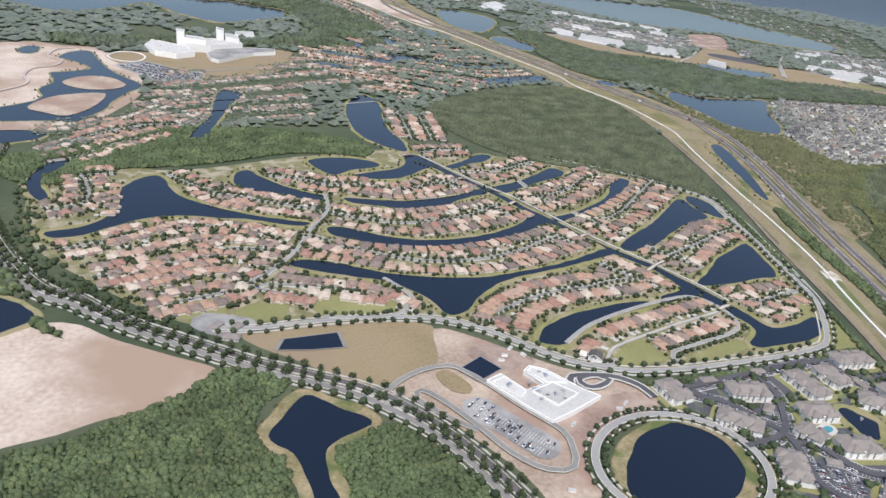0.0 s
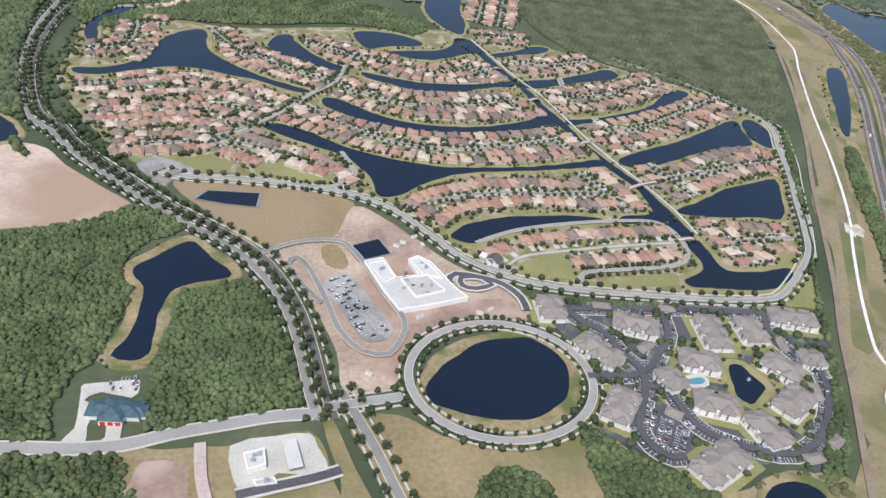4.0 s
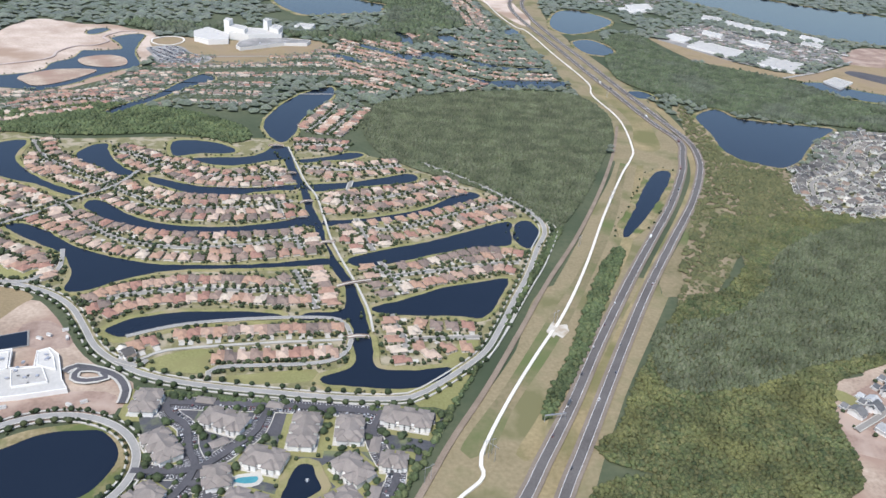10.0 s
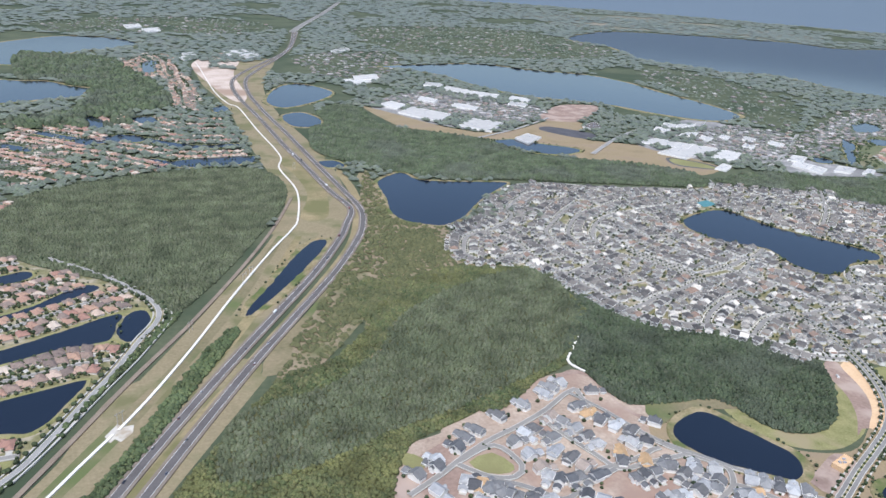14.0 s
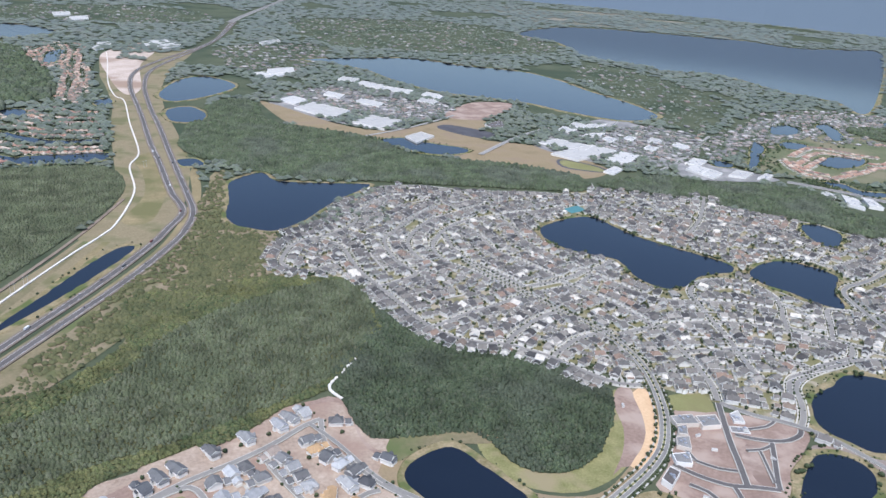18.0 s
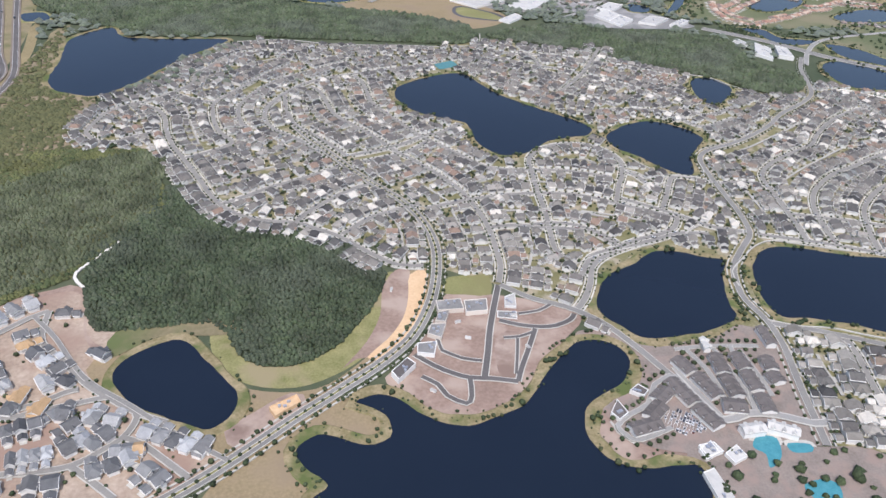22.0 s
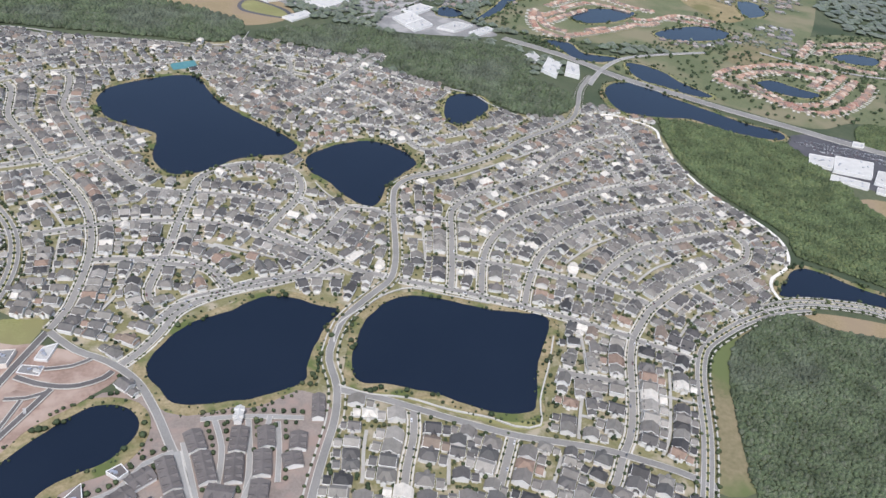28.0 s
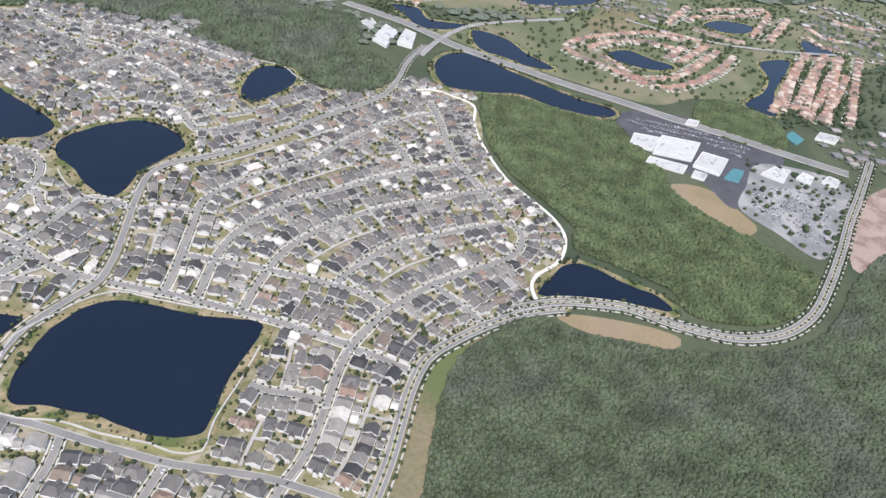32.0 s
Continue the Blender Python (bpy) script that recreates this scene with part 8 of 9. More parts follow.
house_row("terracotta", [(-270, 837), (-247, 821), (-218, 799)], 10, "R")
house_row("terracotta", [(-224, 1564), (-222, 1663), (-200, 1725), (-156, 1743), (-121, 1680)], 34, "L")
house_row("terracotta", [(-207, 1511), (-205, 1618), (-188, 1677)], 21, "R")
house_row("terracotta", [(-183, 1474), (-156, 1452), (-137, 1506), (-145, 1636)], 27, "L")
house_row("terracotta", [(-131, 1654), (-118, 1529), (-111, 1432), (-100, 1347), (-95, 1245)], 49, "L")
house_row("terracotta", [(-135, 1448), (-123, 1372), (-117, 1293), (-111, 1212)], 29, "R")
house_row("terracotta", [(-107, 1497), (-87, 1376), (-82, 1260)], 29, "L")
house_row("terracotta", [(-199, 1539), (-188, 1584), (-188, 1645)], 14, "L")
house_row("terracotta", [(-95, 1222), (-79, 1145)], 10, "L")
house_row("terracotta", [(-110, 1195), (-98, 1170)], 4, "R")
wood("grove",[(-323, 1096), (-205, 1127), (-40, 1126), (-25, 851), (-108, 826), (-232, 794), (-264, 806)],13)
wood("grove",[(-224, 1515), (-230, 1702), (-122, 1740), (-78, 1270), (-86, 1137), (-132, 1372)],11)
house_row("terracotta", [(1296, 607), (1221, 543), (1160, 484)], 28, "R")
house_row("terracotta", [(1319, 603), (1250, 542), (1176, 472)], 30, "R")
house_row("terracotta", [(1338, 597), (1265, 528), (1193, 459)], 30, "R")
house_row("terracotta", [(1366, 593), (1288, 520), (1213, 448)], 32, "R")
house_row("terracotta", [(1363, 679), (1366, 653), (1382, 641)], 8, "L")
house_row("terracotta", [(1339, 653), (1339, 625), (1366, 615)], 9, "R")
house_row("terracotta", [(1427, 717), (1439, 689), (1466, 676)], 10, "L")
wood("grove",[(1155, 479), (1293, 613), (1380, 698), (1478, 737), (1521, 698), (1240, 438), (1173, 444)],6)
area("roadside_grass","meadow",[(-419, 219), (-414, 211), (-407, 190), (-399, 168), (-411, 169), (-412, 185), (-417, 204)])
house_row("new", [(79, 268), (86, 263), (95, 264)], 4, "L")
house_row("new", [(91, 250), (97, 246), (102, 241)], 3, "L")
house_row("new", [(67, 256), (72, 251), (76, 246)], 3, "R")
house_row("new", [(43, 271), (50, 267), (54, 263)], 3, "R")
house_row("new", [(56, 260), (59, 257)], 2, "L")
house_row("new", [(41, 257), (47, 252), (53, 246)], 3, "L")
house_row("new", [(64, 245), (71, 237)], 3, "L")
area("scrub_edge","scrubsoil",[(162, 317), (189, 318), (215, 316), (224, 304), (206, 304), (183, 309), (160, 298)])
hall([(969, 454), (990, 444), (971, 426), (956, 439)],2.4,"white school hall with flat roof")
hall([(993, 447), (1023, 431), (998, 407), (969, 423)],3.0,"white school gymnasium with flat roof")
hall([(1016, 418), (1033, 404), (1010, 384), (994, 400)],2.6,"white school hall with flat roof")
hall([(963, 418), (989, 400), (979, 391), (954, 410)],1.8,"long white classroom wing")
hall([(991, 393), (999, 386), (991, 379), (983, 386)],1.8,"long white classroom wing")
hall([(1040, 474), (1049, 469), (1040, 461), (1031, 466)],1.8,"small white school building with flat roof")
area("verge","verge",[(-202, 198), (-200, 192), (-217, 141), (-252, 112), (-255, 113), (-240, 133), (-230, 156), (-225, 175)])
hall([(-25, 1815), (23, 1845), (40, 1781), (-13, 1735)],3)
hall([(-109, 1752), (-86, 1775), (-79, 1731), (-105, 1709)],3)
hall([(-268, 2304), (-232, 2348), (-217, 2263), (-252, 2221)],3)
hall([(-217, 2219), (-177, 2262), (-167, 2180), (-206, 2141)],3)
hall([(211, 1480), (263, 1513), (259, 1458), (208, 1433)],3)
hall([(229, 1869), (280, 1944), (283, 1901), (232, 1829)],3)

banks()


# ---------------------------------------------------------------- trees
def crown_base(rng, rings=((0.55, 0.35), (1.0, 0.8), (0.8, 1.35)), sides=6, top=1.75, low=0.12):
    """A small uneven crown: stacked wavering rings closed by a tip."""
    v = [(0, 0, low)]
    for r, z in rings:
        for k in range(sides):
            a = 2 * math.pi * (k + 0.5 * rng.random()) / sides
            q = r * (0.75 + 0.5 * rng.random())
            v.append((q * math.cos(a), q * math.sin(a), z + 0.25 * (rng.random() - 0.5)))
    v.append((0.2 * (rng.random() - 0.5), 0.2 * (rng.random() - 0.5), top))
    f = [(0, 1 + (k + 1) % sides, 1 + k) for k in range(sides)] if low > 0 else []
    for h in range(len(rings) - 1):
        a, b = 1 + h * sides, 1 + (h + 1) * sides
        for k in range(sides):
            m = (k + 1) % sides
            f += [(a + k, a + m, b + m), (a + k, b + m, b + k)]
    a = 1 + (len(rings) - 1) * sides
    f += [(a + k, a + (k + 1) % sides, len(v) - 1) for k in range(sides)]
    return v, f


rng = random.Random(5)
CANOPY = {
    "oak": [crown_base(rng, ((1.0, 0.35), (0.92, 0.85), (0.5, 1.25)), 6, 1.42, 0.0) for _ in range(3)],
    "mixed": [crown_base(rng, ((0.95, 0.35), (0.85, 0.85), (0.45, 1.3)), 6, 1.5, 0.0) for _ in range(3)],
    "dense": [crown_base(rng, ((0.95, 0.35), (0.85, 0.85), (0.45, 1.3)), 6, 1.5, 0.0) for _ in range(3)],
    "fringe": [crown_base(rng, ((0.95, 0.3), (0.85, 0.7), (0.45, 1.05)), 6, 1.2, 0.0) for _ in range(3)],
    "cypress": [crown_base(rng, ((0.85, 0.35), (0.55, 1.0)), 5, 1.6, 0.0) for _ in range(3)],
    "grove": [crown_base(rng, ((0.9, 0.4), (0.8, 1.0)), 5, 1.4, 0.0) for _ in range(3)],
    "far": [crown_base(rng, ((0.95, 0.55),), 5, 1.35, 0.0) for _ in range(3)],
    "scrub": [crown_base(rng, ((0.9, 0.3), (0.6, 0.7)), 5, 0.95, 0.0) for _ in range(3)],
}


def fine_crown(seed):
    """A full crown: leaf clumps gathered round limbs, with an uneven outline and gaps."""
    r = random.Random(seed)
    b = Build()
    for k in range(9):
        a, up = r.uniform(0, 6.3), r.uniform(0.55, 1.75)
        out = r.uniform(0.15, 0.75) * (1.15 - abs(up - 1.0) * 0.6)
        cx, cy, s = out * math.cos(a), out * math.sin(a), r.uniform(0.34, 0.55)
        v, f = crown_base(r, ((0.8, -0.3), (0.95, 0.15), (0.6, 0.5)), 5, 0.75, -0.6)
        b.add([(cx + s * x, cy + s * y, up + s * z) for x, y, z in v], f)
    for k in range(26):
        a, up = r.uniform(0, 6.3), r.uniform(0.45, 2.0)
        out = r.uniform(0.7, 1.05) * (1.15 - abs(up - 1.05) * 0.55)
        c = Vector((out * math.cos(a), out * math.sin(a), up))
        t = [c + Vector((r.uniform(-0.2, 0.2), r.uniform(-0.2, 0.2), r.uniform(-0.15, 0.2))) for _ in range(4)]
        b.add([tuple(q) for q in t], [(0, 1, 2), (0, 2, 3), (0, 3, 1)])
    return b.mesh("crown", "leaf")


def trunk_mesh(seed):
    r = random.Random(seed)
    b = Build()

    def limb(p, q, r0, r1, sides=5):
        p, q = Vector(p), Vector(q)
        t = (q - p).normalized()
        u = t.orthogonal().normalized()
        w = t.cross(u)
        ring = lambda c, rad: [tuple(c + u * rad * math.cos(6.283 * k / sides) + w * rad * math.sin(6.283 * k / sides)) for k in range(sides)]
        b.add(ring(p, r0) + ring(q, r1), [(k, (k + 1) % sides, sides + (k + 1) % sides, sides + k) for k in range(sides)])

    limb((0, 0, 0), (0.03, 0.02, 0.75), 0.11, 0.075)
    for k in range(4):
        a = 1.57 * k + r.uniform(-0.4, 0.4)
        limb((0.03, 0.02, 0.7), (0.5 * math.cos(a), 0.5 * math.sin(a), r.uniform(1.1, 1.4)), 0.055, 0.02, 4)
    return b.mesh("trunk", "trunk")


CROWNS = [fine_crown(k) for k in range(5)]
TRUNKS = [trunk_mesh(k) for k in range(3)]


def tree(x, y, size, group, label="round dark green street tree on the verge"):
    ob = tagged(new("tree"), label, "tree", group)
    ob.location, ob.rotation_euler[2] = (x, y, 0.3), rng.uniform(0, 6.28)
    ob.scale = (size, size, size * rng.uniform(0.85, 1.1))
    part("trunk", rng.choice(TRUNKS), ob)
    part("crown", rng.choice(CROWNS), ob)
    return ob


def along(p, gap, start=0.0):
    """Places and directions every gap metres along a line."""
    d = np.r_[0, np.cumsum(np.linalg.norm(np.diff(p, axis=0), axis=1))]
    s = np.arange(start, d[-1], gap)
    q = np.stack([np.interp(s, d, p[:, 0]), np.interp(s, d, p[:, 1])], -1)
    e = np.stack([np.interp(s + 0.5, d, p[:, 0]), np.interp(s + 0.5, d, p[:, 1])], -1) - np.stack([np.interp(s - 0.5, d, p[:, 0]), np.interp(s - 0.5, d, p[:, 1])], -1)
    e /= np.maximum(np.linalg.norm(e, axis=1), 1e-6)[:, None]
    return q, e


# ---------------------------------------------------------------- houses
def village_house(k):
    """A single-storey stucco house with hipped tile roofs: main block, garage wing, rear porch."""
    r = random.Random(40 + k)
    w, d = 7.2 + 0.8 * r.random(), 6.6 + 0.8 * r.random()
    side = 1 if k % 2 else -1
    walls, roof, drive = Build(), Build(), Build()
    walls.box(-w / 2, -d / 2 - 1, 0, w / 2, d / 2 - 1, 1.75)
    roof.hip(-w / 2, -d / 2 - 1, w / 2, d / 2 - 1, 1.75, 1.7)
    gx = side * (w / 2 - 2.2)
    walls.box(gx - 2.1, d / 2 - 1.2, 0, gx + 2.1, d / 2 + 2.2, 1.65)
    roof.hip(gx - 2.1, d / 2 - 3.4, gx + 2.1, d / 2 + 2.2, 1.66, 1.25)
    if k % 3:
        walls.box(-side * (w / 2 - 1.2) - 1.2, -d / 2 - 2.8, 0, -side * (w / 2 - 1.2) + 1.2, -d / 2 - 0.9, 1.5)
        roof.hip(-side * (w / 2 - 1.2) - 1.2, -d / 2 - 2.8, -side * (w / 2 - 1.2) + 1.2, -d / 2 + 1.2, 1.52, 0.9)
    drive.box(gx - 1.7, d / 2 + 2.2, 0.16, gx + 1.7, d / 2 + 6.6, 0.30)
    return walls, roof, drive


def town_house(k):
    """A narrow two-storey house: gabled shingle roof, front porch, link and rear garage."""
    r = random.Random(80 + k)
    w, d, e = 3.6 + 0.6 * r.random(), 5.6 + 0.8 * r.random(), 1.7 + 0.4 * r.random()
    walls, roof, drive = Build(), Build(), Build()
    if k % 3 == 2:
        walls.box(-w / 2, -d / 2 + 1, 0, w / 2, d / 2 + 1, e)
        roof.hip(-w / 2, -d / 2 + 1, w / 2, d / 2 + 1, e, 1.1)
    else:
        al = "y" if k % 3 == 0 else "x"
        walls.gable_walls(-w / 2, -d / 2 + 1, w / 2, d / 2 + 1, e, 1.15, al)
        roof.gable(-w / 2, -d / 2 + 1, w / 2, d / 2 + 1, e, 1.15, al)
    walls.box(-w / 2 + 0.3, d / 2 + 1, 0, w / 2 - 0.3, d / 2 + 2.0, 1.3)
    roof.gable(-w / 2 + 0.3, d / 2 + 0.6, w / 2 - 0.3, d / 2 + 2.0, 1.32, 0.5, "x", 0.2)
    s = -1 if k % 2 else 1
    walls.gable_walls(s * 0.3 - 1.4, -d / 2 - 3.0, s * 0.3 + 1.4, -d / 2 - 0.4, 1.2, 0.75, "y")
    roof.gable(s * 0.3 - 1.4, -d / 2 - 3.0, s * 0.3 + 1.4, -d / 2 - 0.4, 1.2, 0.75, "y")
    drive.box(s * 0.3 - 1.2, -d / 2 - 4.4, 0.16, s * 0.3 + 1.2, -d / 2 - 3.0, 0.27)
    # a cross gable, white bargeboards under the roof edges, and a small wing
    x = w / 2 if k % 2 else -w / 2
    walls.gable_walls(x - 0.9, -0.4, x + 0.9, 1.6, e * 0.9, 0.7, "x")
    roof.gable(x - 0.9, -0.4, x + 0.9, 1.6, e * 0.9, 0.7, "x", 0.22)
    if k % 3 == 2:
        walls.box(-w / 2 - 0.45, -d / 2 + 0.55, e - 0.3, w / 2 + 0.45, d / 2 + 1.45, e - 0.16)
    else:
        walls.gable(-w / 2, -d / 2 + 1, w / 2, d / 2 + 1, e - 0.16, 1.15, al, 0.44, 0.1)
    walls.gable(s * 0.3 - 1.4, -d / 2 - 3.0, s * 0.3 + 1.4, -d / 2 - 0.4, 1.2 - 0.16, 0.75, "y", 0.42, 0.1)
    return walls, roof, drive


PANE = window_mesh(0.9, 0.7)
HOMES = {}
for style, maker, wall, roofs in (("terracotta", village_house, "stucco", "tile"), ("slate", town_house, "siding", "slate"), ("new", town_house, "siding", "fresh")):
    HOMES[style] = [(a, b, c, a.mesh("wall", wall), b.mesh("roof", roofs), c.mesh("driveway", "concrete"), max(v[1] for v in a.v[:8]) - min(v[1] for v in a.v[:8])) for a, b, c in (maker(k) for k in range(6))]

PLOTS = {"terracotta": [], "slate": [], "new": []}


def fits(x, y, e, w, d, codes):
    u = np.array([(-e[1], e[0])])[0]
    s, t = np.meshgrid(np.linspace(-w / 2, w / 2, 5), np.linspace(-d / 2, d / 2, 6))
    c = chart(x + e[0] * s + u[0] * t, y + e[1] * s + u[1] * t)
    return not np.isin(c, codes).any()


def claim(x, y, e, w, d):
    u = (-e[1], e[0])
    stamp(np.array([(x + e[0] * s * w / 2 + u[0] * t * d / 2, y + e[1] * s * w / 2 + u[1] * t * d / 2) for s, t in ((-1, -1), (1, -1), (1, 1), (-1, 1))]), 3)


def settle(style, pitch, first, step, rows, w, d, keep=1.0, size=(1.0, 1.0), where=None):
    """Rows of houses along each street of a style, nearest rows first."""
    for row in range(rows):
        for st, p, n, half in STREETS:
            if st != style or (where and not where(*p.mean(0))):
                continue
            for side in (1, -1):
                q, e = along(p, pitch, 0.6 * pitch)
                for (x, y), t in zip(q, e):
                    off = first + row * step
                    c = (x + side * t[1] * off, y - side * t[0] * off)
                    if rng.random() < keep and fits(*c, t, w * 0.9, d * 0.86, (1, 2, 3) if style == "terracotta" else (1, 2, 3, 4) if row == 0 and first < 10.5 and style != "alley" else (1, 2, 3, 4, 5, 6)):
                        claim(*c, t, w, d)
                        face = math.atan2(t[1], t[0]) + (0 if side > 0 else math.pi)
                        if row % 2:
                            face += math.pi
                        PLOTS["slate" if style == "alley" else style].append((c[0], c[1], face, rng.randrange(6), *size))


for style, pts, count, front in HOUSE_ROWS:
    p = curve(pts, False, 2.0)
    length = np.linalg.norm(np.diff(p, axis=0), axis=1).sum()
    q, e = along(p, length / max(count - 1, 1) * 0.9999, 0.0)
    wide = min(length / max(count - 1, 1) / 8.0, 0.84)
    for (x, y), t in zip(q, e):
        size = (wide, 0.86) if style == "terracotta" else (min(wide * 1.65, 1.45), 1.0)
        claim(x, y, t, 6.0, 8.0)
        PLOTS[style].append((x, y, math.atan2(t[1], t[0]) + (0 if front == "L" else math.pi), rng.randrange(6), *size))
settle("terracotta", 6.3, 9.6, 10, 1, 5.8, 7.6, 1.0, (0.78, 0.88))
settle("terracotta", 6.3, 7.4, 10, 1, 5.8, 7.4, 1.0, (0.78, 0.8))
roomy = lambda x, y: y < 262 and x > 480
settle("slate", 7.4, 10.0, 14.6, 1, 6.9, 12.0, 1.0, (1.58, 1.16), roomy)
settle("slate", 6.0, 9.7, 14.0, 1, 5.6, 11.6, 1.0, (1.32, 1.08))
settle("alley", 6.0, 7.0, 12.4, 1, 5.6, 11.4, 1.0, (1.32, 1.06))
settle("slate", 6.0, 22.4, 12.4, 2, 5.6, 11.6, 1.0, (1.32, 1.06))
settle("slate", 5.4, 8.2, 10.4, 3, 5.0, 8.8, 1.0, (1.16, 0.84))
settle("new", 6.8, 9.2, 12.4, 1, 6.2, 11.4, 0.55, (1.4, 1.05))

# infill: leftover ground in the town takes houses turned like the nearest street
mids = np.concatenate([p[::2] for st, p, n, half in STREETS if st in ("slate", "alley")])
dirs = np.concatenate([np.stack([-n[::2, 1], n[::2, 0]], -1) for st, p, n, half in STREETS if st in ("slate", "alley")])
for w, d, sx, sy in ((5.9, 12.4, 1.36, 1.12), (5.2, 9.6, 1.22, 0.94)):
    for p in TOWN:
        lo, hi = p.min(0), p.max(0)
        for gx in np.arange(lo[0], hi[0], 3.0):
            for gy in np.arange(lo[1], hi[1], 3.0):
                c = (gx, gy)
                if chart(*c) or not inside(p, c[0], c[1]):
                    continue
                t = dirs[((mids - c) ** 2).sum(1).argmin()]
                if fits(*c, t, w * 0.95, d * 0.92, (1, 2, 3, 4, 5, 6)):
                    claim(*c, t, w, d)
                    PLOTS["slate"].append((c[0], c[1], math.atan2(t[1], t[0]) + rng.choice((0, math.pi)), rng.randrange(6), sx, sy))

LABELS = {"terracotta": ("cream stucco house with hipped terracotta tile roof", "houses of the lake village", "stucco_far", "tile_far"),
          "slate": ("white two-storey house with grey shingle gable roof", "houses of the town", "siding_far", "slate_far"),
          "new": ("newly built white house with grey roof on bare dirt", "newly built houses", "siding_far", "fresh_far")}
for style, plots in PLOTS.items():
    label, group, wall, roofs = LABELS[style]
    plots.sort(key=lambda a: (a[0] + 220) ** 2 * 0.3 + (a[1] - 330) ** 2 if style == "terracotta" else (a[0] - 620) ** 2 * 0.3 + (a[1] - 240) ** 2)
    near_count = 0
    for x, y, face, k, sx, sy in plots[:290]:
        ob = tagged(new({"terracotta": "village_house", "slate": "town_house", "new": "new_house"}[style]), label, "house", group)
        ob.location, ob.rotation_euler[2], ob.scale = (x, y, 0), face, (sx, sy, 1.5 * max(sx / 1.3, 1.0) if style != "terracotta" else 0.92)
        for name, me in zip(("wall", "roof", "driveway"), HOMES[style][k][3:6]):
            part(name, me, ob)
        if near_count < 45 and style != "new":
            near_count += 1
            for px, pz in ((-1.5, 0.5), (1.5, 0.5)) if style == "terracotta" else ((-1.2, 1.7), (1.2, 1.7)):
                q = part("window", PANE, ob)
                q.location = (px, {"terracotta": -HOMES[style][k][6] / 2 - 1.03, "slate": HOMES[style][k][6] / 2 + 1.03}[style], pz)
    rest = plots[290:]
    if rest:
        ob = tagged(new("houses"), "many more of the " + label.replace("house", "houses"), "houses", group, "stuff")
        for k in range(6):
            rows = [(x, y, 0, face, sx, sy, (1.5 if style != "terracotta" else 0.92) * rng.uniform(0.9, 1.12)) for x, y, face, j, sx, sy in rest if j == k]
            if rows:
                for name, b, mat in zip(("walls", "roofs", "driveways"), HOMES[style][k][:3], (wall, roofs, "concrete")):
                    tagged(part(name, scatter(name, b.base(), rows, mat), ob), kind="stuff")


# woods: each a dense stand of single crowns
for kind, p, gap in WOODS:
    if kind in ("oak", "mixed", "dense", "fringe"):
        gap *= 0.7 if gap < 2.9 else 0.85
    elif kind == "cypress":
        gap *= 0.8
    lo, hi = p.min(0), p.max(0)
    gx, gy = np.meshgrid(np.arange(lo[0], hi[0], gap), np.arange(lo[1], hi[1], gap), indexing="ij")
    r = np.random.RandomState(int(abs(lo[0])) + 7)
    x, y = gx.ravel() + r.uniform(-0.5, 0.5, gx.size) * gap, gy.ravel() + r.uniform(-0.5, 0.5, gx.size) * gap
    code = chart(x, y)
    ok = inside(p, x, y) & (code != 1) & (code != 2) & (code != 3)
    if kind == "grove":
        ok &= (r.uniform(0, 1, x.size) < (0.8 if gap < 6 else 0.45)) & ((code != 4) | (gap > 6))
    if kind == "fringe":
        for other, line, _ in WOODS:
            if other == "cypress":
                ok &= ~inside(line, x, y)
    if kind == "scrub":
        ok &= r.uniform(0, 1, x.size) < 0.5
    x, y = x[ok], y[ok]
    if not x.size:
        continue
    ob = tagged(new("woodland"), {"oak": "dense dark green broadleaf woodland canopy", "mixed": "mixed green woodland with pale crowns", "cypress": "grey-green cypress swamp forest canopy", "dense": "dense dark green woodland canopy", "fringe": "olive green fringe of low broadleaf trees", "scrub": "scattered olive scrub bushes", "grove": "scattered dark green shade trees"}[kind], "woodland", "woods", "stuff")
    pick = r.randint(0, 3, x.size)
    for k in range(3):
        m = pick == k
        if not m.any():
            continue
        s = min(gap, 5.0) * (0.58 + 0.6 * r.uniform(0, 1, m.sum()) ** 1.8) * (0.55 if kind == "grove" else 1)
        h = s * r.uniform(0.7, 1.15, m.sum())
        rows = np.stack([x[m], y[m], np.full(m.sum(), 0.2), r.uniform(0, 6.28, m.sum()), s, s, h], -1)
        tagged(part("canopy", scatter("canopy", CANOPY[kind][k], rows, kind, True), ob), kind="stuff")


# ---------------------------------------------------------------- street and yard trees
def open_ground(x, y):
    return chart(x, y) == 0


AVENUE, OTHER = [], []
for kind, p, n, width in ROADS:
    if kind in ("boulevard", "new boulevard", "parkway", "connector", "avenue", "lane"):
        gap = {"boulevard": 7.6, "new boulevard": 7.6, "parkway": 7.2, "connector": 6.5, "avenue": 5.6, "lane": 4.5}[kind]
        for side in (1, -1):
            q, e = along(p, gap, 2 + side)
            for (x, y), t in zip(q, e):
                off = width / 2 + (2.4 if kind != "parkway" else 2.8) + rng.uniform(-0.3, 0.3)
                c = (x + side * t[1] * off, y - side * t[0] * off)
                if chart(*c) not in (1, 3) and not (chart(*c) == 2 and ("boulevard" not in kind or c[0] > 100)):
                    (AVENUE if kind in ("boulevard", "new boulevard", "parkway", "connector") and c[0] < 100 else OTHER).append((c[0], c[1], rng.uniform(1.35, 1.9) * {"new boulevard": 1.2, "boulevard": 1.2 if c[0] < 100 else 0.75, "avenue": 0.62, "lane": 0.8}.get(kind, 1)))
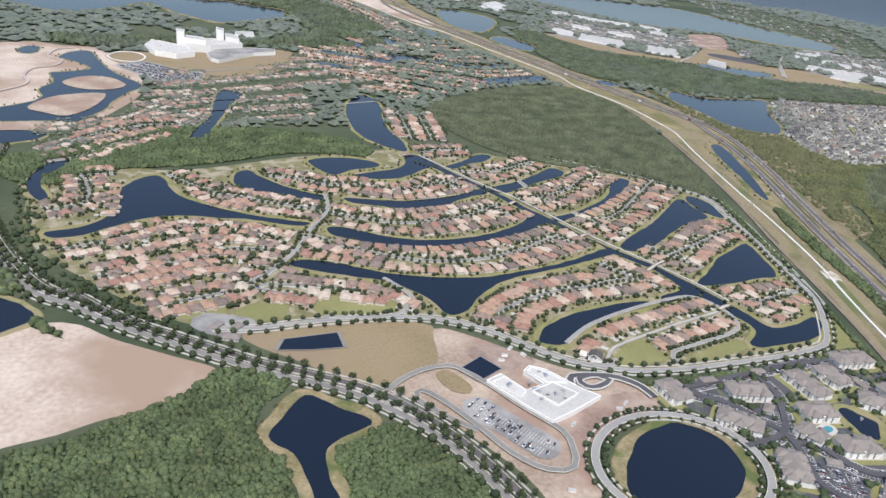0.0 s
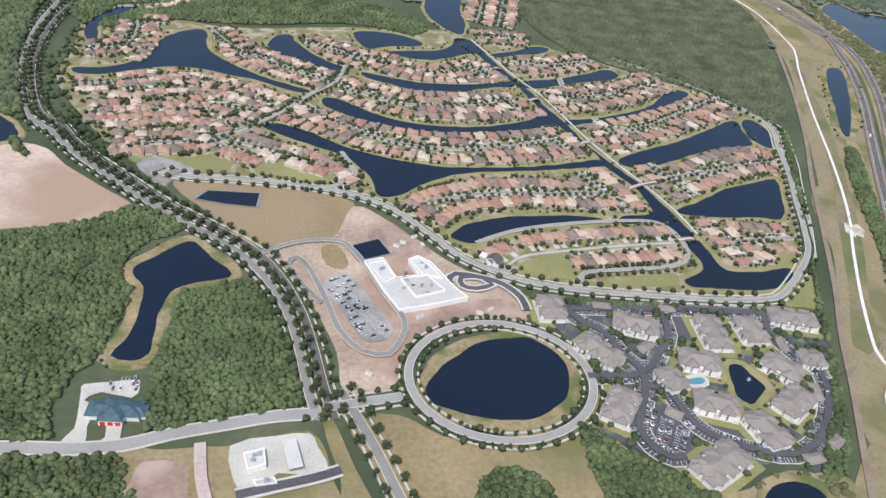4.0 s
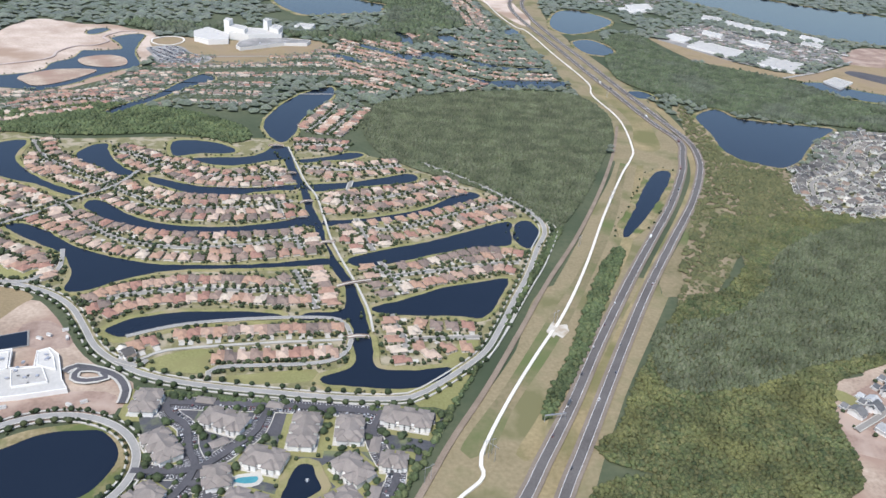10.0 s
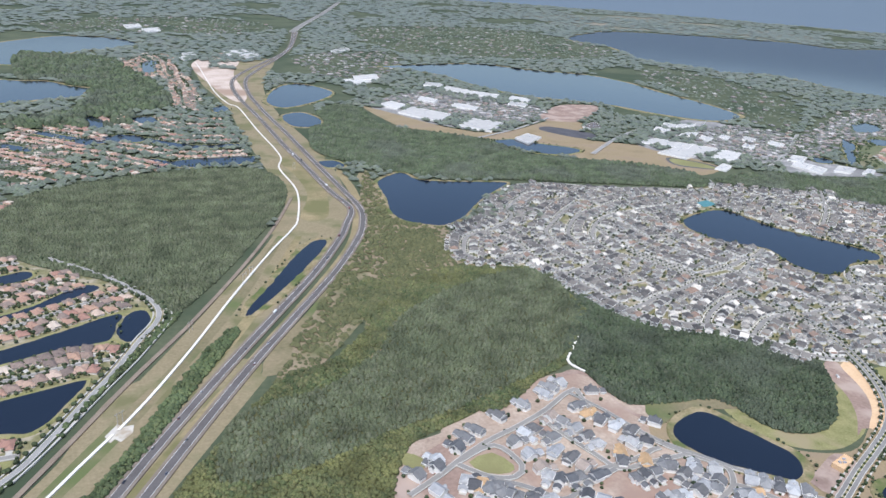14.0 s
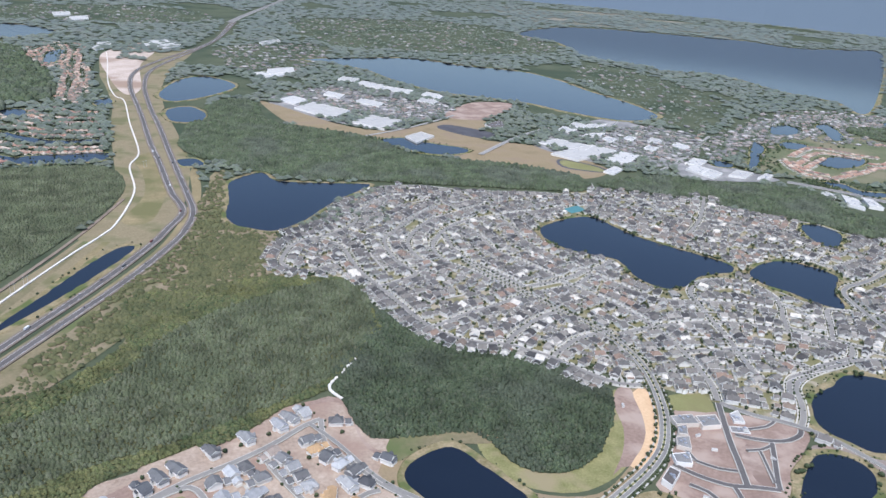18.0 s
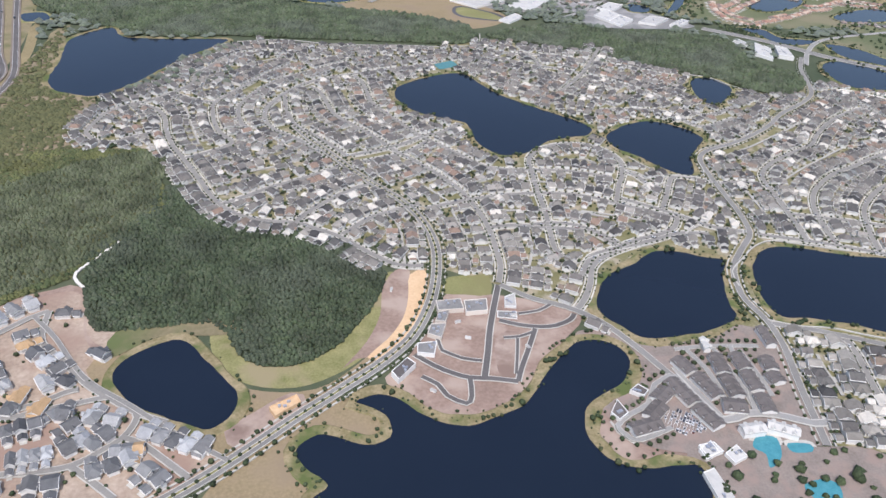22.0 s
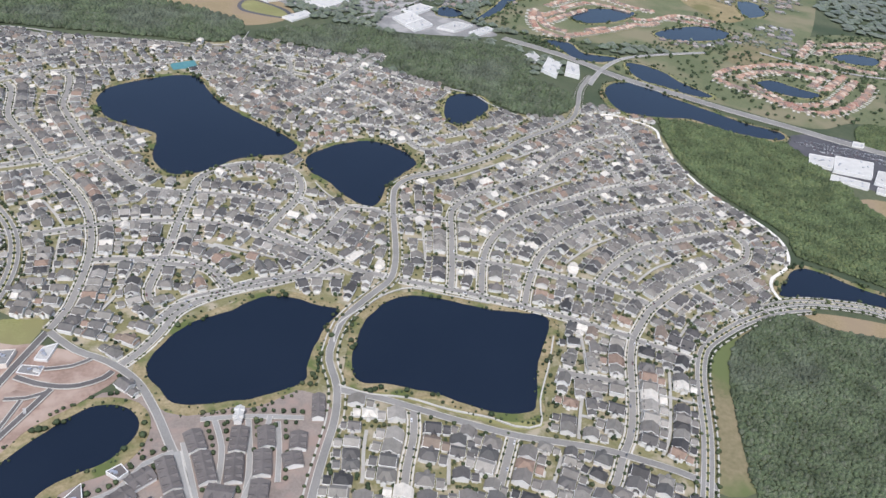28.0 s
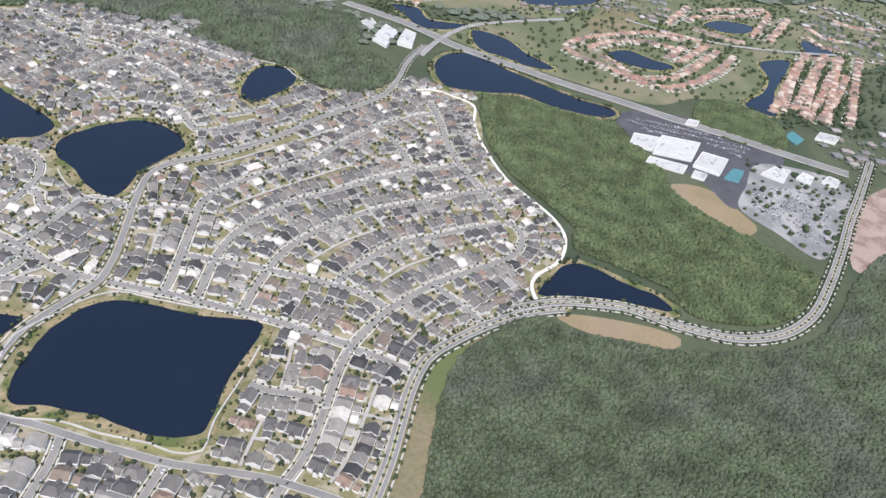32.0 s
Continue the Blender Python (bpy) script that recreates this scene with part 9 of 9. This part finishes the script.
for style, p, n, half in STREETS:
    for side in (1, -1):
        q, e = along(p, {"terracotta": 4.6, "slate": 4.4, "new": 6.0, "alley": 9.0}[style], 1.5)
        for (x, y), t in zip(q, e):
            off = half + rng.uniform(0.5, 0.9)
            if rng.random() < (0.2 if style in ("new", "alley") else 0.85):
                c = (x + side * t[1] * off, y - side * t[0] * off)
                if chart(*c) != 1:
                    OTHER.append((c[0], c[1], rng.uniform(0.75, 1.35) * (1.2 if style == "terracotta" else 0.7)))
for p in MEDIANS:
    for off in (-4.6, 0.0, 4.6):
        q, e = along(p, 5.0, 2.0)
        for (x, y), t in zip(q, e):
            OTHER.append((x + off * t[1], y - off * t[0], rng.uniform(0.7, 1.05)))
# yard trees round the houses
for style, plots in PLOTS.items():
    for x, y, face, k, sx, sy in plots:
        for _ in range(15 if style == "terracotta" else 14 if y < 262 and x > 480 else 8):
            a, r = rng.uniform(0, 6.28), rng.uniform(4.0, 9.0)
            c = (x + r * math.cos(a), y + r * math.sin(a))
            if rng.random() < (0.3 if style == "new" else 0.8) and open_ground(*c):
                OTHER.append((c[0], c[1], rng.uniform(0.6, 1.5) * (1.0 if style == "terracotta" else 0.95)))
# bushes and trees along the water
for p, n, bank, rim, ob, z in LAKES:
    if bank > 7.5:
        continue
    wild = p[:, 0].mean() > 200
    q, e = along(np.vstack([rim, rim[:1]]), 2.6 if wild else 4.0, 1.0)
    for (x, y), t in zip(q, e):
        if wild and rng.random() < 0.7:
            off = rng.uniform(-0.9, 0.1) * bank
            OTHER.append((x + t[1] * off, y - t[0] * off, rng.uniform(0.4, 1.0) * (1.9 if noise.noise((x * 0.05, y * 0.05, 2.0)) > 0.12 else 0.9)))
        if rng.random() < 0.45 and chart(x + 2.5 * t[1], y - 2.5 * t[0]) in (0, 1, 4):
            OTHER.append((x + t[1] * rng.uniform(0, 3), y - t[0] * rng.uniform(0, 3), rng.uniform(0.4, 1.2)))
# the tree ring round the oval lake
RING_C, RING_R = RING
for k in range(40):
    a = 2 * math.pi * k / 40
    for rad, ofs in ((RING_R - 3.4, 0.0), (RING_R + 3.4, 0.07)):
        AVENUE.insert(0, (RING_C[0] + 1.07 * rad * math.cos(a + ofs), RING_C[1] + 0.93 * rad * math.sin(a + ofs), rng.uniform(0.95, 1.2)))
for x, y, s in AVENUE[:290]:
    tree(x, y, s, "street trees")
far = AVENUE[290:] + OTHER
ob = tagged(new("trees"), "many round street and garden trees", "trees", "street trees", "stuff")
YARD = [crown_base(rng, ((0.9, 0.55), (0.85, 1.25)), 6, 1.85, 0.3) for _ in range(4)]
for k in range(4):
    rows = [(x, y, 0.1, rng.uniform(0, 6.28), s, s, s * rng.uniform(0.8, 1.15)) for x, y, s in far[k::4]]
    tagged(part("crowns", scatter("crowns", YARD[k], rows, "leaf_far", True), ob), kind="stuff")


# ---------------------------------------------------------------- distant quarters
FAR_HOUSE = (Build().box(-4, -4, 0, 4, 4, 2.0), Build().hip(-4, -4, 4, 4, 2.0, 1.8))
walls_rows, roof_rows, tree_rows, LINES = {}, {}, [], []
for style, p, ends, pitch, gap, keep in SUBURBS:
    a, b = np.array(ends[0], float), np.array(ends[1], float)
    e = (b - a) / np.linalg.norm(b - a)
    u = np.array([-e[1], e[0]])
    q = p @ np.stack([e, u], -1)
    lo, hi = q.min(0), q.max(0)
    paired = style == "terracotta" and gap > 15
    lines = np.arange(lo[1], hi[1], gap * (1.3 if paired else 1))
    if paired:
        for j, t in enumerate(lines):
            ss = np.arange(lo[0], hi[0], 8.0)
            line = np.array([e * s + u * (t + 5.0 + 6 * math.sin(s * 0.02 + j)) for s in ss])
            keep_in = inside(p, line[:, 0], line[:, 1])
            if keep_in.sum() > 3:
                LINES.append(line[keep_in])
        lines = np.sort(np.concatenate([lines, lines + 10.0]))
    loose = 0.4 if style == "mixed" else 0.0
    for j, t in enumerate(lines):
        if paired:
            j = j // 2
        for s in np.arange(lo[0], hi[0], pitch):
            bend = 6 * math.sin(s * 0.02 + j)
            c = e * (s + rng.uniform(-1.5, 1.5) + loose * pitch * rng.uniform(-1, 1)) + u * (t + bend + loose * gap * rng.uniform(-1, 1))
            if not inside(p, c[0], c[1]) or chart(*c) in (1, 2, 3, 5) or any(inside(L[0], c[0], c[1]) for L in LAKES if (L[0].min(0) < c).all() and (L[0].max(0) > c).all()):
                continue
            if rng.random() < keep:
                k = rng.uniform(0.7, 1.05) * (min(pitch, 15.0) / 15.0) ** 0.5
                row = (c[0], c[1], 0, math.atan2(e[1], e[0]) + rng.uniform(-0.15, 0.15), k * rng.uniform(0.8, 1.5), k, k)
                roof_rows.setdefault(style, []).append(row)
            for _ in range(9 if paired else 5):
                tree_rows.append((c[0] + rng.uniform(-pitch / 2, pitch / 2), c[1] + rng.uniform(-gap / 2, gap / 2), 0, rng.uniform(0, 6.28), *[rng.uniform(1.2, 2.7) * (pitch / 15.0) ** 0.5] * 3))
if LINES:
    b = Build()
    for line in LINES:
        n = normals(line, False) * 1.4
        v = [(*q, 0.5) for q in line + n] + [(*q, 0.5) for q in line - n]
        k = len(line)
        b.add(v, [(i, i + 1, k + i + 1, k + i) for i in range(k - 1)])
    tagged(new("distant_streets", b.mesh("distant_streets", "pale")), "distant pale residential streets", "road", "", "stuff")
for style, rows in roof_rows.items():
    ob = tagged(new("distant_houses"), {"terracotta": "distant rows of pink tile roofed houses", "mixed": "distant scattered pale and brown roofed houses", "slate": "distant grey roofed houses"}[style], "houses", "distant houses", "stuff")
    tagged(part("walls", scatter("walls", FAR_HOUSE[0].base(), rows, "mixed_far" if style == "mixed" else "stucco_far"), ob), kind="stuff")
    tagged(part("roofs", scatter("roofs", FAR_HOUSE[1].base(), rows, {"terracotta": "tile_far", "mixed": "mixed_far", "slate": "slate_far"}[style]), ob), kind="stuff")

# distant tree cover, thinning into larger clumps with distance; haze is put into its tones and sheen
r = np.random.RandomState(11)
rows = []
d = 520.0
while d < 4700:
    gap = 0.0095 * d
    ang = np.arange(-0.95, 1.25, gap / d)
    ang = ang + r.uniform(-0.5, 0.5, ang.size) * gap / d
    dd = d + r.uniform(-0.5, 0.5, ang.size) * gap
    x, y = 250 + dd * np.sin(ang), dd * np.cos(ang)
    patch = np.array([noise.noise((a * 0.0035, b * 0.0035, 1.0)) + 0.5 * noise.noise((a * 0.012, b * 0.012, 5.0)) for a, b in zip(x, y)])
    ok = (patch > -0.32) & (chart(x, y) == 0) & ((y > 640) | (x > 1420)) & ~((x > -640) & (x < -120) & (y < 700))
    for L in LAKES:
        ok &= ~inside(L[0], x, y)
    for reg in SUBURBS:
        ok &= ~inside(reg[1], x, y)
    for kind, p, n, width in ROADS:
        if kind in ("highway", "toll road", "gravel trail"):
            for (a, b) in p[::2]:
                ok &= (x - a) ** 2 + (y - b) ** 2 > 380
    for a, b, h in zip(x[ok], y[ok], patch[ok]):
        s = gap * r.uniform(0.4, 0.75)
        rows.append((a, b, 0, r.uniform(0, 6.28), s, s, min(s, 5.0) * r.uniform(0.6, 1.0)))
    d += gap
ob = tagged(new("distant_woods"), "distant dark green tree cover, paled as by haze", "woodland", "woods", "stuff")
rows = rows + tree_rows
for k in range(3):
    tagged(part("canopy", scatter("canopy", CANOPY["far"][k], rows[k::3], "hazed_wood", True), ob), kind="stuff")


# ---------------------------------------------------------------- vehicles
def car_parts(kind):
    body, cab = Build(), Build()
    L, W, H = {"sedan": (2.3, 0.95, 0.42), "van": (2.5, 1.0, 0.55), "truck": (5.2, 1.2, 0.5)}[kind]
    body.add([(-L / 2, -W / 2, 0.14), (L / 2, -W / 2, 0.14), (L / 2, W / 2, 0.14), (-L / 2, W / 2, 0.14), (-L / 2 + 0.04, -W / 2, H), (L / 2 - 0.1, -W / 2, H - 0.06), (L / 2 - 0.1, W / 2, H - 0.06), (-L / 2 + 0.04, W / 2, H)],
             [(0, 1, 5, 4), (1, 2, 6, 5), (2, 3, 7, 6), (3, 0, 4, 7), (4, 5, 6, 7), (3, 2, 1, 0)])
    x0, x1, top = {"sedan": (-0.75, 0.55, 0.74), "van": (-1.1, 0.7, 0.95), "truck": (1.5, 2.3, 1.15)}[kind]
    cab.add([(x0, -W / 2 + 0.05, H - 0.02), (x1, -W / 2 + 0.05, H - 0.06), (x1, W / 2 - 0.05, H - 0.06), (x0, W / 2 - 0.05, H - 0.02), (x0 + 0.2, -W / 2 + 0.12, top), (x1 - 0.3, -W / 2 + 0.12, top), (x1 - 0.3, W / 2 - 0.12, top), (x0 + 0.2, W / 2 - 0.12, top)],
            [(0, 1, 5, 4), (1, 2, 6, 5), (2, 3, 7, 6), (3, 0, 4, 7)])
    lid = Build().box(x0 + 0.2, -W / 2 + 0.12, top - 0.01, x1 - 0.3, W / 2 - 0.12, top + 0.04)
    if kind == "truck":
        lid.box(-2.6, -W / 2, H, 1.4, W / 2, 1.75)
    wheel = Build().add([(0.2 * math.cos(k * 0.785), s, 0.2 + 0.2 * math.sin(k * 0.785)) for s in (-0.07, 0.07) for k in range(8)], [(k, (k + 1) % 8, 8 + (k + 1) % 8, 8 + k) for k in range(8)] + [tuple(range(8))[::-1], tuple(range(8, 16))])
    return body, cab, lid, wheel, L, W


CARS = {k: car_parts(k) for k in ("sedan", "van", "truck")}
CAR_MESH = {k: (v[0].mesh("body", "carpaint"), v[1].mesh("window", "glass"), v[2].mesh("roof", "carpaint"), v[3].mesh("wheel", "rubber"), v[4], v[5]) for k, v in CARS.items()}


def car(kind, x, y, turn, z, label, group):
    body, win, lid, wheel, L, W = CAR_MESH[kind]
    ob = tagged(new({"sedan": "car", "van": "van", "truck": "truck"}[kind]), label, {"sedan": "car", "van": "van", "truck": "truck"}[kind], group)
    ob.location, ob.rotation_euler[2] = (x, y, z), turn
    for name, me in (("body", body), ("window", win), ("roof", lid)):
        part(name, me, ob)
    for sx in (-0.32, 0.32):
        for sy in (-1, 1):
            q = part("wheel", wheel, ob)
            q.location = (sx * L, sy * (W / 2 - 0.05), 0)


for kind, p, n, width in ROADS:
    if kind == "highway":
        zz = 0.72 + 0.008 * [k for k, r0 in enumerate(ROADS) if r0[1] is p][0]
        q, e = along(p, 26.0, 5)
        for (x, y), t in zip(q, e):
            if y > 900 or rng.random() < 0.25:
                continue
            off = rng.choice((-1.5, 1.5)) + rng.uniform(-0.2, 0.2)
            kd = rng.choice(("sedan", "sedan", "van", "truck"))
            car(kd, x + t[1] * off, y - t[0] * off, math.atan2(t[1], t[0]), zz, {"sedan": "car driving on the dark highway", "van": "van driving on the dark highway", "truck": "box truck driving on the highway"}[kd], "vehicles on the highway")

lot_rows, bay_rows, court_rows = [], [], []
near = 0
for p, ends, gap, keep in LOTS:
    a, b = np.array(ends[0], float), np.array(ends[1], float)
    e = (b - a) / np.linalg.norm(b - a)
    u = np.array([-e[1], e[0]])
    q = p @ np.stack([e, u], -1)
    lo, hi = q.min(0), q.max(0)
    for t in np.arange(lo[1] + 1.5, hi[1], gap):
        for s in np.arange(lo[0], hi[0], 1.35):
            for k in (0, 2.7):
                c = e * (s + 0.67) + u * (t + k)
                if inside(p, c[0], c[1]) and chart(*c) != 3:
                    bay_rows.append((c[0], c[1], 0.43, math.atan2(u[1], u[0]), 1, 1, 1))
        for s in np.arange(lo[0], hi[0], 1.35):
            for k in (0, 2.7):
                c = e * s + u * (t + k)
                if inside(p, c[0], c[1]) and rng.random() < keep * 0.75 and chart(*c) != 3:
                    lot_rows.append((c[0], c[1], math.atan2(u[1], u[0]) + rng.choice((0, math.pi)) + rng.uniform(-0.04, 0.04)))
for kind, p, n, width in ROADS:
    if kind == "court road":
        q, e = along(p, 1.35, 3.0)
        for (x, y), t in zip(q, e):
            for side in (1, -1):
                off = width / 2 + 1.2
                c = (x + side * t[1] * off, y - side * t[0] * off)
                if chart(c[0] + side * t[1] * 0.8, c[1] - side * t[0] * 0.8) in (1, 2, 3) or chart(*c) == 3:
                    continue
                a = math.atan2(-side * t[0], side * t[1])
                bay_rows.append((c[0] + 0.67 * t[0], c[1] + 0.67 * t[1], 0.57, a, 0.95, 1, 1))
                if rng.random() < 0.17:
                    court_rows.append((c[0], c[1], a + rng.choice((0, math.pi))))
ob = tagged(new("bay_lines", scatter("bay_lines", Build().box(-1.1, -0.06, 0, 1.1, 0.06, 0.01).base(), bay_rows, "paint")), "white painted lines between parking bays", "road marking", "", "stuff")
lot_rows.sort(key=lambda c: (c[0] + 330) ** 2 + (c[1] - 280) ** 2)
for x, y, a in court_rows[:60]:
    car(rng.choice(("sedan", "sedan", "van")), x, y, a, 0.57, "parked car beside the apartment buildings", "parked cars")
for x, y, a in lot_rows[:110]:
    car(rng.choice(("sedan", "sedan", "van")), x, y, a, 0.42, "parked car in a car park bay", "parked cars")
in_lots = len(lot_rows)
for style, p, n, half in STREETS:
    if style in ("new", "alley"):
        continue
    q, e = along(p, 17.0, 6)
    for (x, y), t in zip(q, e):
        if rng.random() < 0.6:
            s = rng.choice((1, -1))
            lot_rows.append((x + s * t[1] * (half - 0.5), y - s * t[0] * (half - 0.5), math.atan2(t[1], t[0])))
ob = tagged(new("parked_cars"), "many parked cars along streets and in car parks", "cars", "parked cars", "stuff")
rest = [(x, y, 0.42, a, 1, 1, 1) for x, y, a in lot_rows[110:in_lots]] + [(x, y, 0.8, a, 1, 1, 1) for x, y, a in lot_rows[in_lots:]] + [(x, y, 0.57, a, 1, 1, 1) for x, y, a in court_rows[60:]]
whole = Build().add(*[CARS["sedan"][0].v, CARS["sedan"][0].f]).add(CARS["sedan"][2].v, CARS["sedan"][2].f)
tagged(part("bodies", scatter("bodies", whole.base(), rest, "carpaint_far"), ob), kind="stuff")
tagged(part("windows", scatter("windows", CARS["sedan"][1].base(), rest, "glass"), ob), kind="stuff")
